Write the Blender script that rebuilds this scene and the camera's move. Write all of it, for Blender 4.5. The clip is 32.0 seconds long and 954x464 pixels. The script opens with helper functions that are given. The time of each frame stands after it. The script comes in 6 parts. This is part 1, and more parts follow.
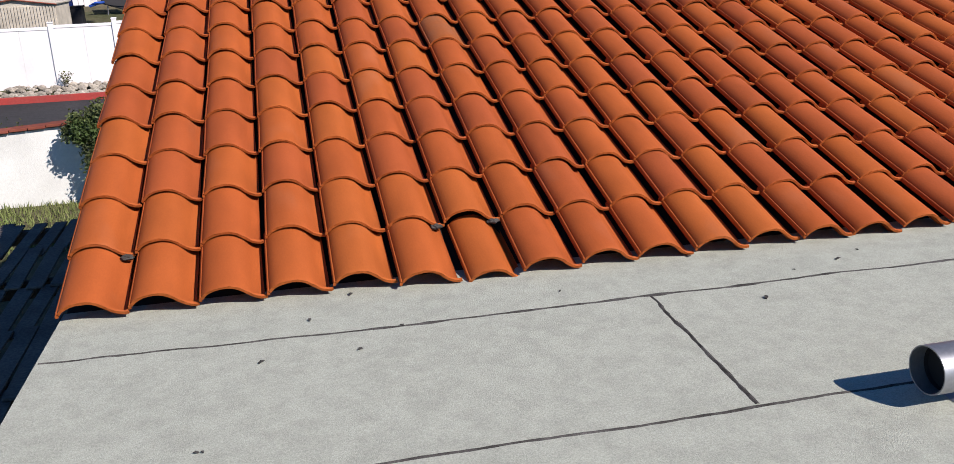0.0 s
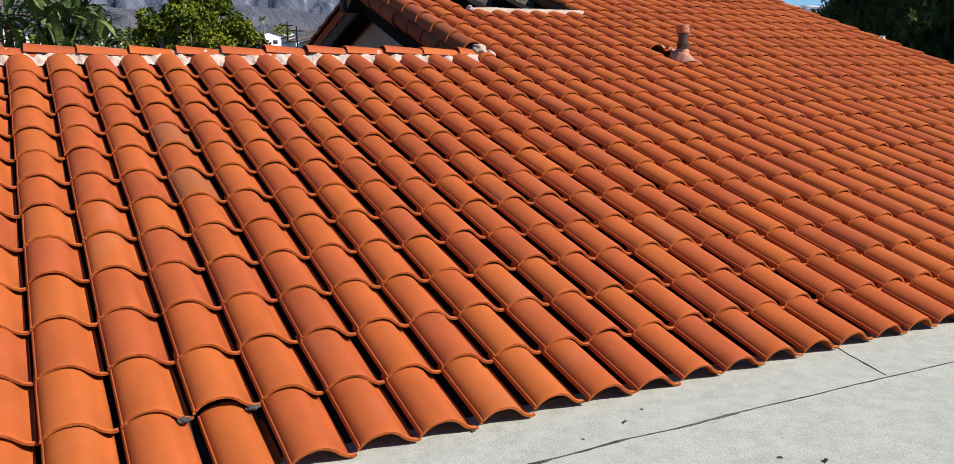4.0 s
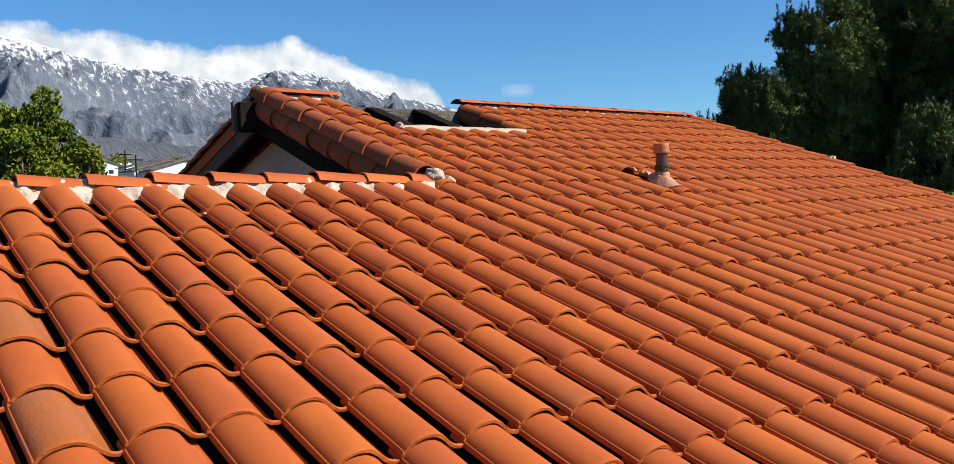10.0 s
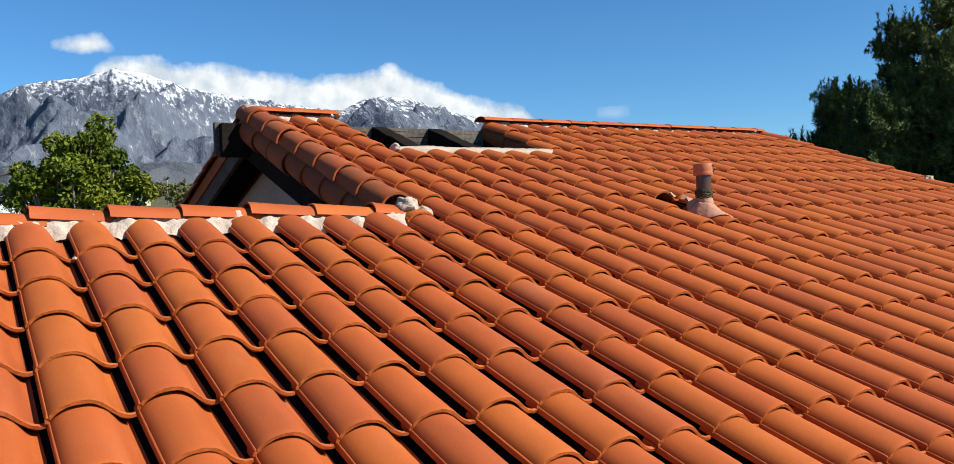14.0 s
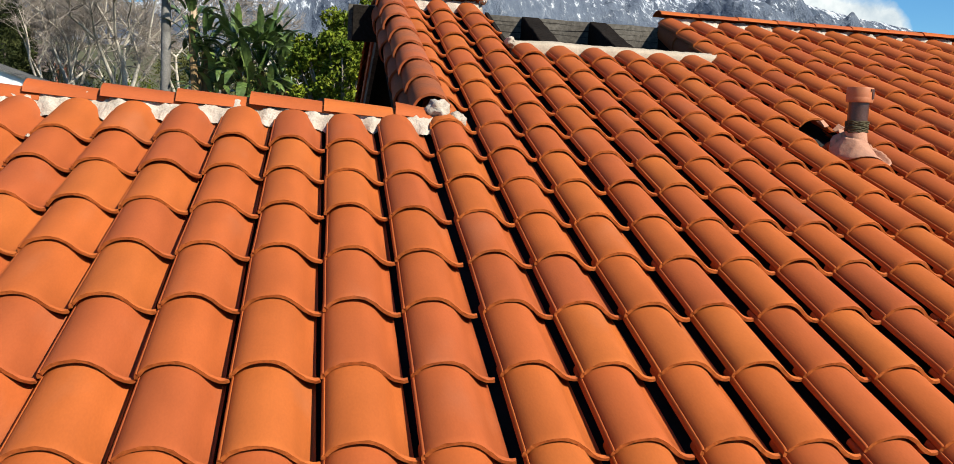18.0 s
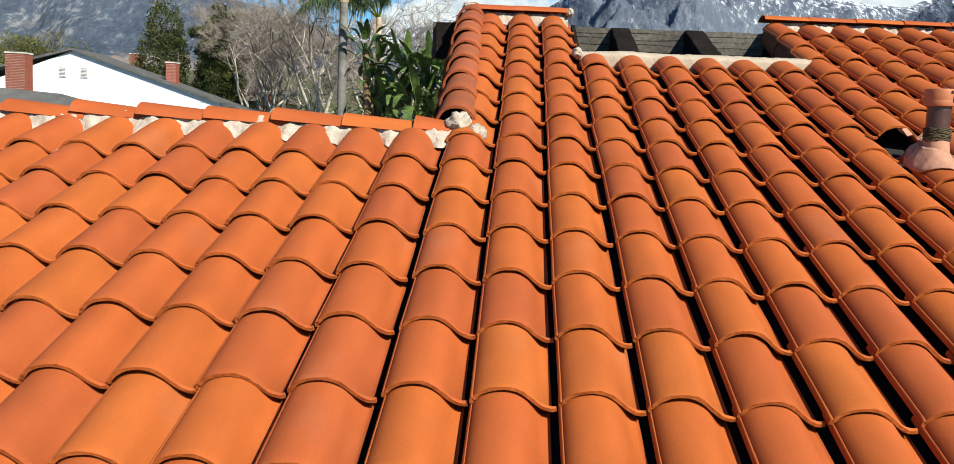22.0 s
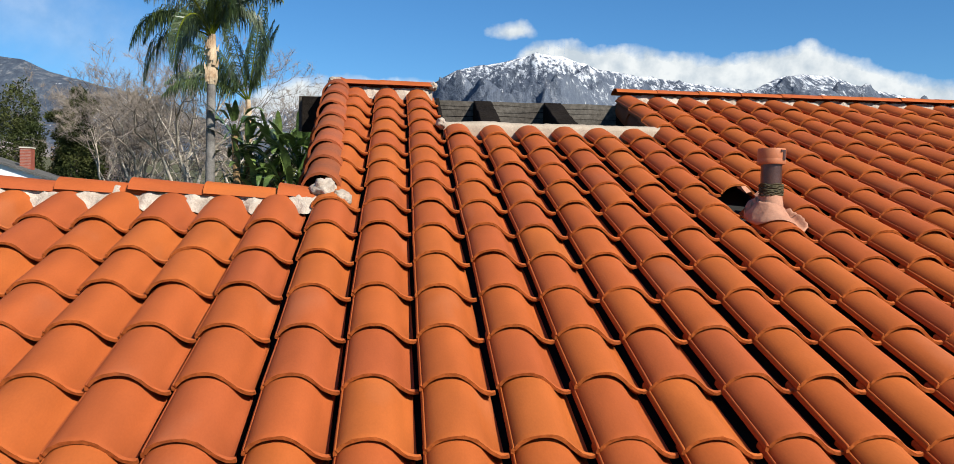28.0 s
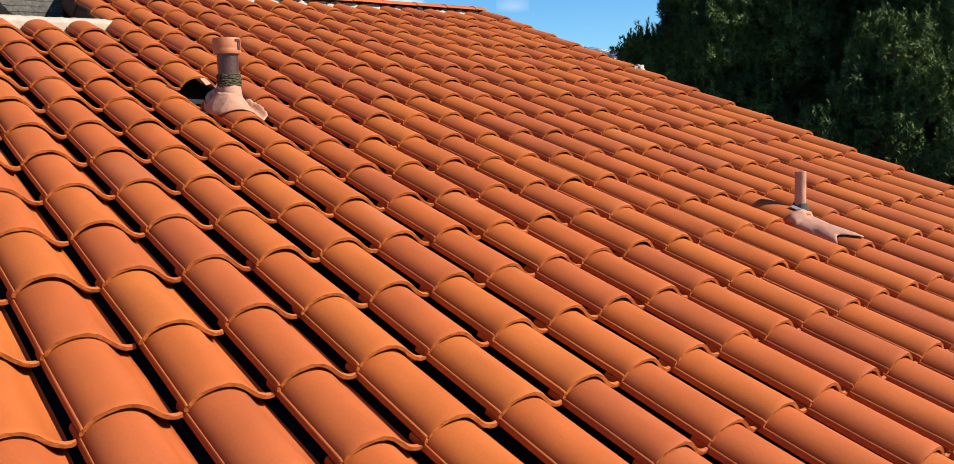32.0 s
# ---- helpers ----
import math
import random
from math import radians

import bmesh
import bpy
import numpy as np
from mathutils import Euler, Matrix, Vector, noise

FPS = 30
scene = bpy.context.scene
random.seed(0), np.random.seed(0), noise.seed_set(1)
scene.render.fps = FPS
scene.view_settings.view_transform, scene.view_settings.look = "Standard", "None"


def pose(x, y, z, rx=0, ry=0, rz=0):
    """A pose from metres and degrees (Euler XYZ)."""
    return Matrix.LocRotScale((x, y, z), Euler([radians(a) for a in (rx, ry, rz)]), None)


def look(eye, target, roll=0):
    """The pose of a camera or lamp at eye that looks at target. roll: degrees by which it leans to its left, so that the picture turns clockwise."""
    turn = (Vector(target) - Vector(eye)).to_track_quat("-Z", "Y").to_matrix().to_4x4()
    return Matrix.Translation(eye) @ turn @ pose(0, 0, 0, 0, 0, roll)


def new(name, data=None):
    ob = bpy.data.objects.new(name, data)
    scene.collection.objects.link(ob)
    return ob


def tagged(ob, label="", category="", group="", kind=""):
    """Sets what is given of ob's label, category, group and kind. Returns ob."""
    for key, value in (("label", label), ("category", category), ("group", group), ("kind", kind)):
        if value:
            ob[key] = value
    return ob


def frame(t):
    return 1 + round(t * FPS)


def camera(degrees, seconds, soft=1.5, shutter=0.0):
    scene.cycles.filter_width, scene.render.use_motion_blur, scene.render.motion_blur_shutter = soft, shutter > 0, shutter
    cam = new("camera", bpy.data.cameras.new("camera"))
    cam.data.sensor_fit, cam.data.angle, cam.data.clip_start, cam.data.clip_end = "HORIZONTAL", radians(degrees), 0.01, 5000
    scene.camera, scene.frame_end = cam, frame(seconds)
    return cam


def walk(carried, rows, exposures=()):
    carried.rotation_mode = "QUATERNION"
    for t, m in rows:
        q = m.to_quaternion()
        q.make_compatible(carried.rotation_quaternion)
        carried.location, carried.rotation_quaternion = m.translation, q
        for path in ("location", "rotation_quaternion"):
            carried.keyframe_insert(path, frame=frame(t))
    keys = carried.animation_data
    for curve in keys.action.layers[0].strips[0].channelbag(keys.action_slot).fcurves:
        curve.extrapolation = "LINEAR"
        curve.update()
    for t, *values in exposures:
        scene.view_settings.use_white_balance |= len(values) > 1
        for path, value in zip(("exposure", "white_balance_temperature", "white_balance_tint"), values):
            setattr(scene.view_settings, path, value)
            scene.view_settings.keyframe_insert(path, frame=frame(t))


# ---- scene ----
cam = camera(57.69, 32.0, soft=0.8)
# seconds, place and turn of the camera
PATH = [
    (0, 0.691, -3.511, 4.040, 72.34, 1.89, -13.17),
    (0.5, 0.583, -3.386, 4.087, 74.76, -0.42, -9.96),
    (1, 0.651, -3.211, 4.115, 81.23, -0.64, -9.25),
    (1.5, 0.654, -3.115, 4.129, 82.53, -0.57, -9.50),
    (2, 0.635, -3.045, 4.126, 82.12, 0.44, -11.82),
    (2.5, 0.689, -3.071, 4.108, 81.06, 1.11, -17.98),
    (3, 0.767, -3.099, 4.100, 78.92, 1.17, -22.22),
    (3.5, 0.835, -3.106, 4.096, 78.53, 0.58, -26.17),
    (4, 0.875, -3.137, 4.122, 80.57, 1.10, -27.84),
    (4.5, 0.884, -3.172, 4.148, 84.97, 1.67, -29.42),
    (6.5, 0.753, -2.701, 4.127, 82.55, 1.16, -33.13),
    (7, 0.779, -2.424, 4.152, 84.10, 0.39, -30.81),
    (7.5, 0.744, -2.088, 4.154, 86.70, 0.43, -31.07),
    (8, 0.805, -1.789, 4.168, 84.31, 0.65, -30.64),
    (8.5, 0.765, -1.446, 4.177, 83.56, 0.75, -28.52),
    (9, 0.857, -1.219, 4.198, 83.56, 0.59, -28.55),
    (9.5, 1.004, -1.021, 4.221, 87.24, 1.23, -28.93),
    (10, 1.157, -0.805, 4.231, 88.46, 2.22, -37.91),
    (10.5, 1.411, -0.678, 4.251, 84.99, 0.69, -39.21),
    (11, 1.635, -0.529, 4.256, 84.44, -0.15, -39.46),
    (11.5, 1.825, -0.386, 4.303, 88.85, 0.00, -39.22),
    (12, 2.076, -0.368, 4.313, 91.80, 1.01, -38.87),
    (12.5, 2.277, -0.321, 4.293, 91.73, 2.23, -37.71),
    (13, 2.432, -0.261, 4.299, 91.44, 2.43, -35.70),
    (13.5, 2.542, -0.295, 4.289, 91.17, 2.45, -32.72),
    (14, 2.523, -0.239, 4.293, 90.24, 2.44, -31.61),
    (14.5, 2.650, -0.300, 4.375, 89.50, 1.70, -27.84),
    (16.5, 3.659, -0.259, 4.428, 85.13, 0.81, -14.85),
    (17, 3.939, -0.175, 4.416, 84.44, -0.45, -14.75),
    (17.5, 4.178, -0.235, 4.454, 81.87, -3.12, -11.67),
    (18, 4.417, -0.177, 4.435, 82.90, -3.10, -10.12),
    (18.5, 4.670, -0.140, 4.440, 82.70, -3.72, -8.80),
    (19, 4.894, -0.187, 4.415, 82.32, -3.41, -6.97),
    (19.5, 5.027, -0.146, 4.369, 87.24, -2.79, -6.46),
    (20, 5.103, -0.085, 4.349, 88.86, -2.25, -6.18),
    (20.5, 5.199, -0.111, 4.396, 88.46, -2.62, 0.83),
    (21, 5.331, -0.165, 4.419, 86.02, -2.90, 0.96),
    (21.5, 5.327, -0.105, 4.428, 84.37, -3.06, 1.21),
    (22, 5.393, -0.070, 4.428, 83.74, -2.42, 2.64),
    (22.5, 5.480, -0.061, 4.419, 82.77, -2.37, 2.67),
    (23, 5.481, -0.061, 4.423, 82.00, -2.23, 2.76),
    (23.5, 5.470, -0.048, 4.416, 81.44, -2.03, 3.08),
    (24, 5.465, -0.059, 4.399, 81.48, -1.97, 2.87),
    (24.5, 5.465, -0.108, 4.370, 86.75, -1.94, 1.64),
    (25, 5.452, -0.139, 4.350, 88.43, -1.58, 1.07),
    (25.5, 5.452, -0.142, 4.335, 89.29, -1.28, 1.01),
    (27.5, 5.398, -0.127, 4.316, 89.70, -1.16, -1.03),
    (28, 5.454, -0.132, 4.337, 89.29, -1.00, -5.54),
    (28.5, 5.509, -0.130, 4.342, 88.92, -0.74, -9.15),
    (29, 5.543, -0.136, 4.346, 88.53, -0.81, -12.26),
    (29.5, 5.567, -0.156, 4.348, 88.48, -0.70, -17.16),
    (30, 5.594, -0.169, 4.345, 88.25, 0.08, -21.68),
    (30.5, 5.625, -0.172, 4.355, 87.89, 0.01, -25.13),
    (31, 5.617, -0.166, 4.342, 87.64, -0.24, -30.90),
    (31.5, 5.587, -0.160, 4.305, 86.80, 0.02, -34.73),
    (32, 5.603, -0.157, 4.232, 83.07, 2.14, -38.26),
]
walk(cam, [(t, pose(*place)) for t, *place in PATH],
     [(0, 0.52, 6500, 18), (1.5, 0.40, 6500, 20), (2.5, 0.56, 6500, 20), (4, 0.84, 6550, 17), (7, 0.94, 6700, 12), (9, 0.97, 6750, 9), (12, 0.95, 6600, 7), (14.5, 0.93, 6500, 6), (17, 0.93, 6600, 4), (20, 0.95, 6620, 2), (25, 0.95, 6500, 1), (28, 0.80, 6500, 6), (30, 0.76, 6500, 8), (31, 0.91, 6500, 7), (32, 1.13, 6500, 5)])

# ---- light ----
SUN = Vector((0.4925, -0.608, 0.6225)).normalized()
world = bpy.data.worlds.new("world")
scene.world = world
world.use_nodes = True
_sky = world.node_tree.nodes.new("ShaderNodeTexSky")
_sky.sky_type, _sky.sun_disc = "NISHITA", False
_sky.sun_elevation = math.asin(SUN.z)
_sky.sun_rotation = math.atan2(SUN.x, SUN.y)
_sky.altitude, _sky.dust_density, _sky.air_density, _sky.ozone_density = 600, 0.0, 1.0, 4.0
_bg = world.node_tree.nodes["Background"]
_tint = world.node_tree.nodes.new("ShaderNodeHueSaturation")
_tint.inputs["Saturation"].default_value = 1.15
world.node_tree.links.new(_sky.outputs[0], _tint.inputs["Color"])
_clear = world.node_tree.nodes.new("ShaderNodeMix")
_clear.data_type, _clear.blend_type = "RGBA", "MULTIPLY"
_clear.inputs[0].default_value, _clear.inputs[7].default_value = 1.0, (0.75, 1.0, 1.16, 1)
world.node_tree.links.new(_tint.outputs[0], _clear.inputs[6])
world.node_tree.links.new(_clear.outputs[2], _bg.inputs[0])
_bg.inputs[1].default_value = 0.063
sun = new("sun", bpy.data.lights.new("sun", "SUN"))
sun.data.energy, sun.data.angle, sun.data.color = 4.9, radians(0.53), (1.0, 0.94, 0.86)
sun.matrix_world = look(SUN * 50, (0, 0, 0))

# ---- materials ----


def material(name, base, rough=0.8, spec=0.3, metal=0.0, scale=8.0, vary=0.12, tone=None, bump=0.0, bump_scale=60.0,
             speck=0.0, random_tone=0.0, coords="Object", island=False, hue=0.003):
    """A surface with large stains, fine grain, bump and, if wished, a tone of its own for each object."""
    m = bpy.data.materials.new(name)
    m.use_nodes = True
    nt = m.node_tree
    n, ln = nt.nodes, nt.links
    b = n["Principled BSDF"]
    b.inputs["Roughness"].default_value = rough
    b.inputs["Specular IOR Level"].default_value = spec
    b.inputs["Metallic"].default_value = metal
    tc = n.new("ShaderNodeTexCoord")
    big, fine = n.new("ShaderNodeTexNoise"), n.new("ShaderNodeTexNoise")
    for q, sc, de in ((big, scale, 4), (fine, scale * 14, 3)):
        q.inputs["Scale"].default_value, q.inputs["Detail"].default_value = sc, de
        ln.new(tc.outputs[coords], q.inputs["Vector"])
    tone = tone or tuple(c * 0.6 for c in base)
    ramp = n.new("ShaderNodeMix")
    ramp.data_type = "RGBA"
    ramp.inputs[6].default_value, ramp.inputs[7].default_value = (*base, 1), (*tone, 1)
    mr = n.new("ShaderNodeMapRange")
    mr.inputs[1].default_value, mr.inputs[2].default_value = 0.35, 0.75
    ln.new(big.outputs[0], mr.inputs[0])
    ln.new(mr.outputs[0], ramp.inputs[0])
    hsv = n.new("ShaderNodeHueSaturation")
    ln.new(ramp.outputs[2], hsv.inputs["Color"])
    val = n.new("ShaderNodeMapRange")
    val.inputs[1].default_value, val.inputs[2].default_value = 0.25, 0.75
    val.inputs[3].default_value, val.inputs[4].default_value = 1 - vary, 1 + vary
    ln.new(fine.outputs[0], val.inputs[0])
    out = val.outputs[0]
    if random_tone:
        if island:
            rnd = n.new("ShaderNodeNewGeometry").outputs["Random Per Island"]
        else:
            rnd = n.new("ShaderNodeObjectInfo").outputs["Random"]
        rr = n.new("ShaderNodeMapRange")
        rr.inputs[3].default_value, rr.inputs[4].default_value = 1 - random_tone, 1 + random_tone
        ln.new(rnd, rr.inputs[0])
        mu = n.new("ShaderNodeMath")
        mu.operation = "MULTIPLY"
        ln.new(out, mu.inputs[0])
        ln.new(rr.outputs[0], mu.inputs[1])
        out = mu.outputs[0]
        hu = n.new("ShaderNodeMapRange")
        hu.inputs[3].default_value, hu.inputs[4].default_value = 0.5 - hue, 0.5 + hue
        sh = n.new("ShaderNodeMath")
        sh.operation = "FRACT"
        s7 = n.new("ShaderNodeMath")
        s7.operation = "MULTIPLY"
        s7.inputs[1].default_value = 7.31
        ln.new(rnd, s7.inputs[0])
        ln.new(s7.outputs[0], sh.inputs[0])
        ln.new(sh.outputs[0], hu.inputs[0])
        ln.new(hu.outputs[0], hsv.inputs["Hue"])
    ln.new(out, hsv.inputs["Value"])
    ln.new(hsv.outputs[0], b.inputs["Base Color"])
    if bump:
        bn = n.new("ShaderNodeTexNoise")
        bn.inputs["Scale"].default_value, bn.inputs["Detail"].default_value = bump_scale, 5
        ln.new(tc.outputs[coords], bn.inputs["Vector"])
        bp = n.new("ShaderNodeBump")
        bp.inputs["Strength"].default_value, bp.inputs["Distance"].default_value = 1.0, bump
        ln.new(bn.outputs[0], bp.inputs["Height"])
        ln.new(bp.outputs[0], b.inputs["Normal"])
    return m


def tile_material(name, shades, rough=0.66, spec=0.12, lip=False):
    """Fired clay: every tile has a shade of its own, with clouding along its length, pale scuffs and pinholes."""
    m = bpy.data.materials.new(name)
    m.use_nodes = True
    n, ln = m.node_tree.nodes, m.node_tree.links
    b = n["Principled BSDF"]
    b.inputs["Roughness"].default_value, b.inputs["Specular IOR Level"].default_value = rough, spec
    tc, info = n.new("ShaderNodeTexCoord"), n.new("ShaderNodeObjectInfo")
    own = n.new("ShaderNodeValToRGB")
    el = own.color_ramp.elements
    el[0].color, el[1].color = (*shades[0], 1), (*shades[-1], 1)
    for k in range(1, len(shades) - 1):
        el.new(k / (len(shades) - 1)).color = (*shades[k], 1)
    ln.new(info.outputs["Random"], own.inputs[0])
    shift = n.new("ShaderNodeVectorMath")
    shift.operation = "MULTIPLY_ADD"
    shift.inputs[1].default_value = (1.0, 0.45, 1.0)
    lot = n.new("ShaderNodeCombineXYZ")
    far = n.new("ShaderNodeMath")
    far.operation = "MULTIPLY"
    far.inputs[1].default_value = 90.0
    ln.new(info.outputs["Random"], far.inputs[0])
    for k in (0, 1):
        ln.new(far.outputs[0], lot.inputs[k])
    ln.new(tc.outputs["Object"], shift.inputs[0])
    ln.new(lot.outputs[0], shift.inputs[2])

    def grain(scale, detail, lo, hi, a, c):
        q, r = n.new("ShaderNodeTexNoise"), n.new("ShaderNodeMapRange")
        q.inputs["Scale"].default_value, q.inputs["Detail"].default_value = scale, detail
        ln.new(shift.outputs[0], q.inputs["Vector"])
        for k, v in ((1, lo), (2, hi), (3, a), (4, c)):
            r.inputs[k].default_value = v
        ln.new(q.outputs[0], r.inputs[0])
        return r.outputs[0], q.outputs[0]

    cloud, _ = grain(7.0, 3, 0.3, 0.7, 0.89, 1.09)
    speck, fine = grain(60.0 if lip else 150.0, 4, 0.3, 0.7, 0.78 if lip else 0.94, 1.2 if lip else 1.05)
    both = n.new("ShaderNodeMath")
    both.operation = "MULTIPLY"
    ln.new(cloud, both.inputs[0])
    ln.new(speck, both.inputs[1])
    hsv = n.new("ShaderNodeHueSaturation")
    ln.new(own.outputs[0], hsv.inputs["Color"])
    ln.new(both.outputs[0], hsv.inputs["Value"])
    scuff, _ = grain(3.2, 6, 0.60, 0.78, 0.0, 0.16)
    pale = n.new("ShaderNodeMix")
    pale.data_type = "RGBA"
    pale.inputs[7].default_value = (0.36, 0.20, 0.13, 1)
    ln.new(scuff, pale.inputs[0])
    ln.new(hsv.outputs[0], pale.inputs[6])
    ln.new(pale.outputs[2], b.inputs["Base Color"])
    bp = n.new("ShaderNodeBump")
    bp.inputs["Strength"].default_value, bp.inputs["Distance"].default_value = 1.0, 0.004 if lip else 0.00025
    ln.new(fine, bp.inputs["Height"])
    ln.new(bp.outputs[0], b.inputs["Normal"])
    return m


M_TILE = tile_material("terracotta", [(0.292, 0.067, 0.0205), (0.310, 0.0715, 0.0195), (0.322, 0.0748, 0.0190), (0.332, 0.0805, 0.0188), (0.342, 0.088, 0.0198)])
M_TILE_LIP = tile_material("rough_terracotta_edge", [(0.27, 0.068, 0.017), (0.32, 0.084, 0.020)], 0.9, 0.05, True)
M_TILE_OLD = material("weathered_terracotta", (0.285, 0.0700, 0.0210), 0.8, 0.12, scale=4.0, vary=0.12, tone=(0.185, 0.062, 0.032), bump=0.0015, bump_scale=80, random_tone=0.2)
M_TILE_STAIN = material("stained_terracotta", (0.2728, 0.07564, 0.0186), 0.8, 0.15, scale=6.0, vary=0.1, tone=(0.2232, 0.0868, 0.0434), bump=0.0015, bump_scale=80)
M_FELT = material("underlay", (0.025, 0.024, 0.023), 0.95, 0.1, scale=4)
M_MORTAR = material("mortar", (0.43, 0.365, 0.305), 0.95, 0.1, scale=11, vary=0.28, tone=(0.25, 0.195, 0.15), bump=0.010, bump_scale=38)
M_CURB = material("beige_render", (0.3596, 0.2945, 0.2294), 0.95, 0.1, scale=6, vary=0.15, tone=(0.31, 0.248, 0.186), bump=0.004, bump_scale=35)
M_CAPSHEET = material("cap_sheet", (0.365, 0.385, 0.325), 0.95, 0.08, scale=14, vary=0.22, tone=(0.30, 0.316, 0.266), bump=0.003, bump_scale=260)
M_TAR = material("tar", (0.035, 0.033, 0.03), 0.9, 0.1, scale=20, vary=0.4, tone=(0.10, 0.095, 0.09), bump=0.004, bump_scale=90)
M_STUCCO = material("stucco", (0.71, 0.725, 0.685), 0.95, 0.1, scale=1.5, vary=0.06, tone=(0.60, 0.61, 0.57), bump=0.004, bump_scale=60)
# Darker stucco copy: the shade on the gable's west face is in its colour.
M_STUCCO_SHADED = material("shaded_stucco", (0.36, 0.298, 0.262), 0.95, 0.1, scale=1.3, vary=0.12, tone=(0.27, 0.216, 0.186), bump=0.004, bump_scale=60)
M_BOARD = material("weathered_board", (0.175, 0.15, 0.125), 0.9, 0.1, scale=3.0, vary=0.3, tone=(0.11, 0.092, 0.077), bump=0.004, bump_scale=40)
M_CONE = material("orange_plastic", (0.525, 0.084, 0.021), 0.5, 0.3, scale=6, vary=0.08)
M_WOOD = material("grey_wood", (0.105, 0.092, 0.078), 0.95, 0.05, scale=2.5, vary=0.35, tone=(0.050, 0.043, 0.037), bump=0.006, bump_scale=30)
# Near-black: holds the shade of soffits, rafters and the roof opening as colour.
M_DARK_AND_SHADED_WOOD = material("dark_and_shaded_wood", (0.0150, 0.0120, 0.0100), 0.95, 0.03, scale=3, vary=0.35, bump=0.008, bump_scale=40)
M_METAL = material("galvanised_metal", (0.31, 0.3224, 0.341), 0.45, 0.5, metal=0.7, scale=6, vary=0.1)
M_RUST = material("rusty_pipe", (0.062, 0.024, 0.016), 0.33, 0.5, scale=12, vary=0.3, tone=(0.034, 0.015, 0.011), bump=0.002)
M_CAP = material("terracotta_painted_metal", (0.40, 0.135, 0.056), 0.55, 0.3, scale=10, vary=0.1, tone=(0.2852, 0.0992, 0.0496))
M_FLASH = material("pink_painted_lead", (0.3844, 0.1922, 0.124), 0.75, 0.2, scale=9, vary=0.12, tone=(0.3224, 0.1488, 0.093), bump=0.01, bump_scale=14)
M_PINKLEAD = material("pink_lead_sheet", (0.341, 0.1674, 0.1147), 0.7, 0.2, scale=14, vary=0.12, tone=(0.3348, 0.155, 0.1054), bump=0.003, bump_scale=30)
M_ROPE = material("old_rope", (0.085, 0.07, 0.04), 0.95, 0.05, scale=30, vary=0.4, tone=(0.04, 0.035, 0.022), bump=0.003)
M_DARKLEAF = material("dark_leaf", (0.032, 0.044, 0.015), 0.7, 0.08, scale=0.7, vary=0.3, tone=(0.075, 0.078, 0.024), random_tone=0.35, island=True)
M_SOIL = material("dry_ground", (0.112, 0.098, 0.063), 0.95, 0.05, scale=0.25, vary=0.35, tone=(0.049, 0.063, 0.0245), bump=0.03, bump_scale=9)
M_GRASS = material("grass_blades", (0.12, 0.16, 0.048), 0.8, 0.2, scale=0.8, vary=0.3, tone=(0.176, 0.176, 0.072), random_tone=0.25, island=True)
M_ROAD = material("asphalt", (0.0385, 0.0385, 0.0406), 0.9, 0.2, scale=0.7, vary=0.3, tone=(0.028, 0.028, 0.0301), bump=0.004, bump_scale=120)
M_KERB = material("red_kerb_paint", (0.36, 0.048, 0.04), 0.8, 0.2, scale=2, vary=0.15, tone=(0.288, 0.056, 0.048))
M_BRICK = material("red_brick", (0.2475, 0.075, 0.045), 0.9, 0.15, scale=6, vary=0.2, tone=(0.18, 0.0525, 0.0375), random_tone=0.2)
M_STONE = material("river_stone", (0.336, 0.304, 0.256), 0.9, 0.15, scale=5, vary=0.25, tone=(0.224, 0.2, 0.16), random_tone=0.35, island=True)
M_PAINT = material("white_paint", (0.76, 0.76, 0.76), 0.6, 0.3, scale=1.0, vary=0.03, tone=(0.66, 0.66, 0.655))
M_CREAM = material("cream_paint", (0.527, 0.4845, 0.3995), 0.8, 0.2, scale=2.0, vary=0.06)
M_SHINGLE = material("grey_shingle", (0.104, 0.1, 0.096), 0.95, 0.1, scale=1.5, vary=0.35, tone=(0.072, 0.0704, 0.068), bump=0.01, bump_scale=25)
M_BROWNROOF = material("brown_shingle", (0.16, 0.12, 0.096), 0.95, 0.1, scale=1.0, vary=0.35, bump=0.01, bump_scale=25)
M_BLUE = material("blue_tarp", (0.015, 0.075, 0.375), 0.5, 0.4, scale=2, vary=0.1, tone=(0.01125, 0.0525, 0.3), bump=0.03, bump_scale=3)
M_BLACK = material("black_mesh", (0.012, 0.012, 0.014), 0.7, 0.3, scale=3, vary=0.2)
M_BLOCK = material("concrete_block", (0.32, 0.296, 0.256), 0.95, 0.1, scale=2, vary=0.15, bump=0.004)
M_GLASS = material("dark_glass", (0.03, 0.035, 0.04), 0.12, 0.6, scale=1, vary=0.05)
M_BARK = material("pale_bark", (0.46, 0.41, 0.34), 0.9, 0.1, scale=1.2, vary=0.3, tone=(0.22, 0.18, 0.14), bump=0.02, bump_scale=18)
M_TWIG = material("twig", (0.165, 0.138, 0.118), 0.9, 0.05, scale=0.4, vary=0.3, tone=(0.25, 0.205, 0.165))
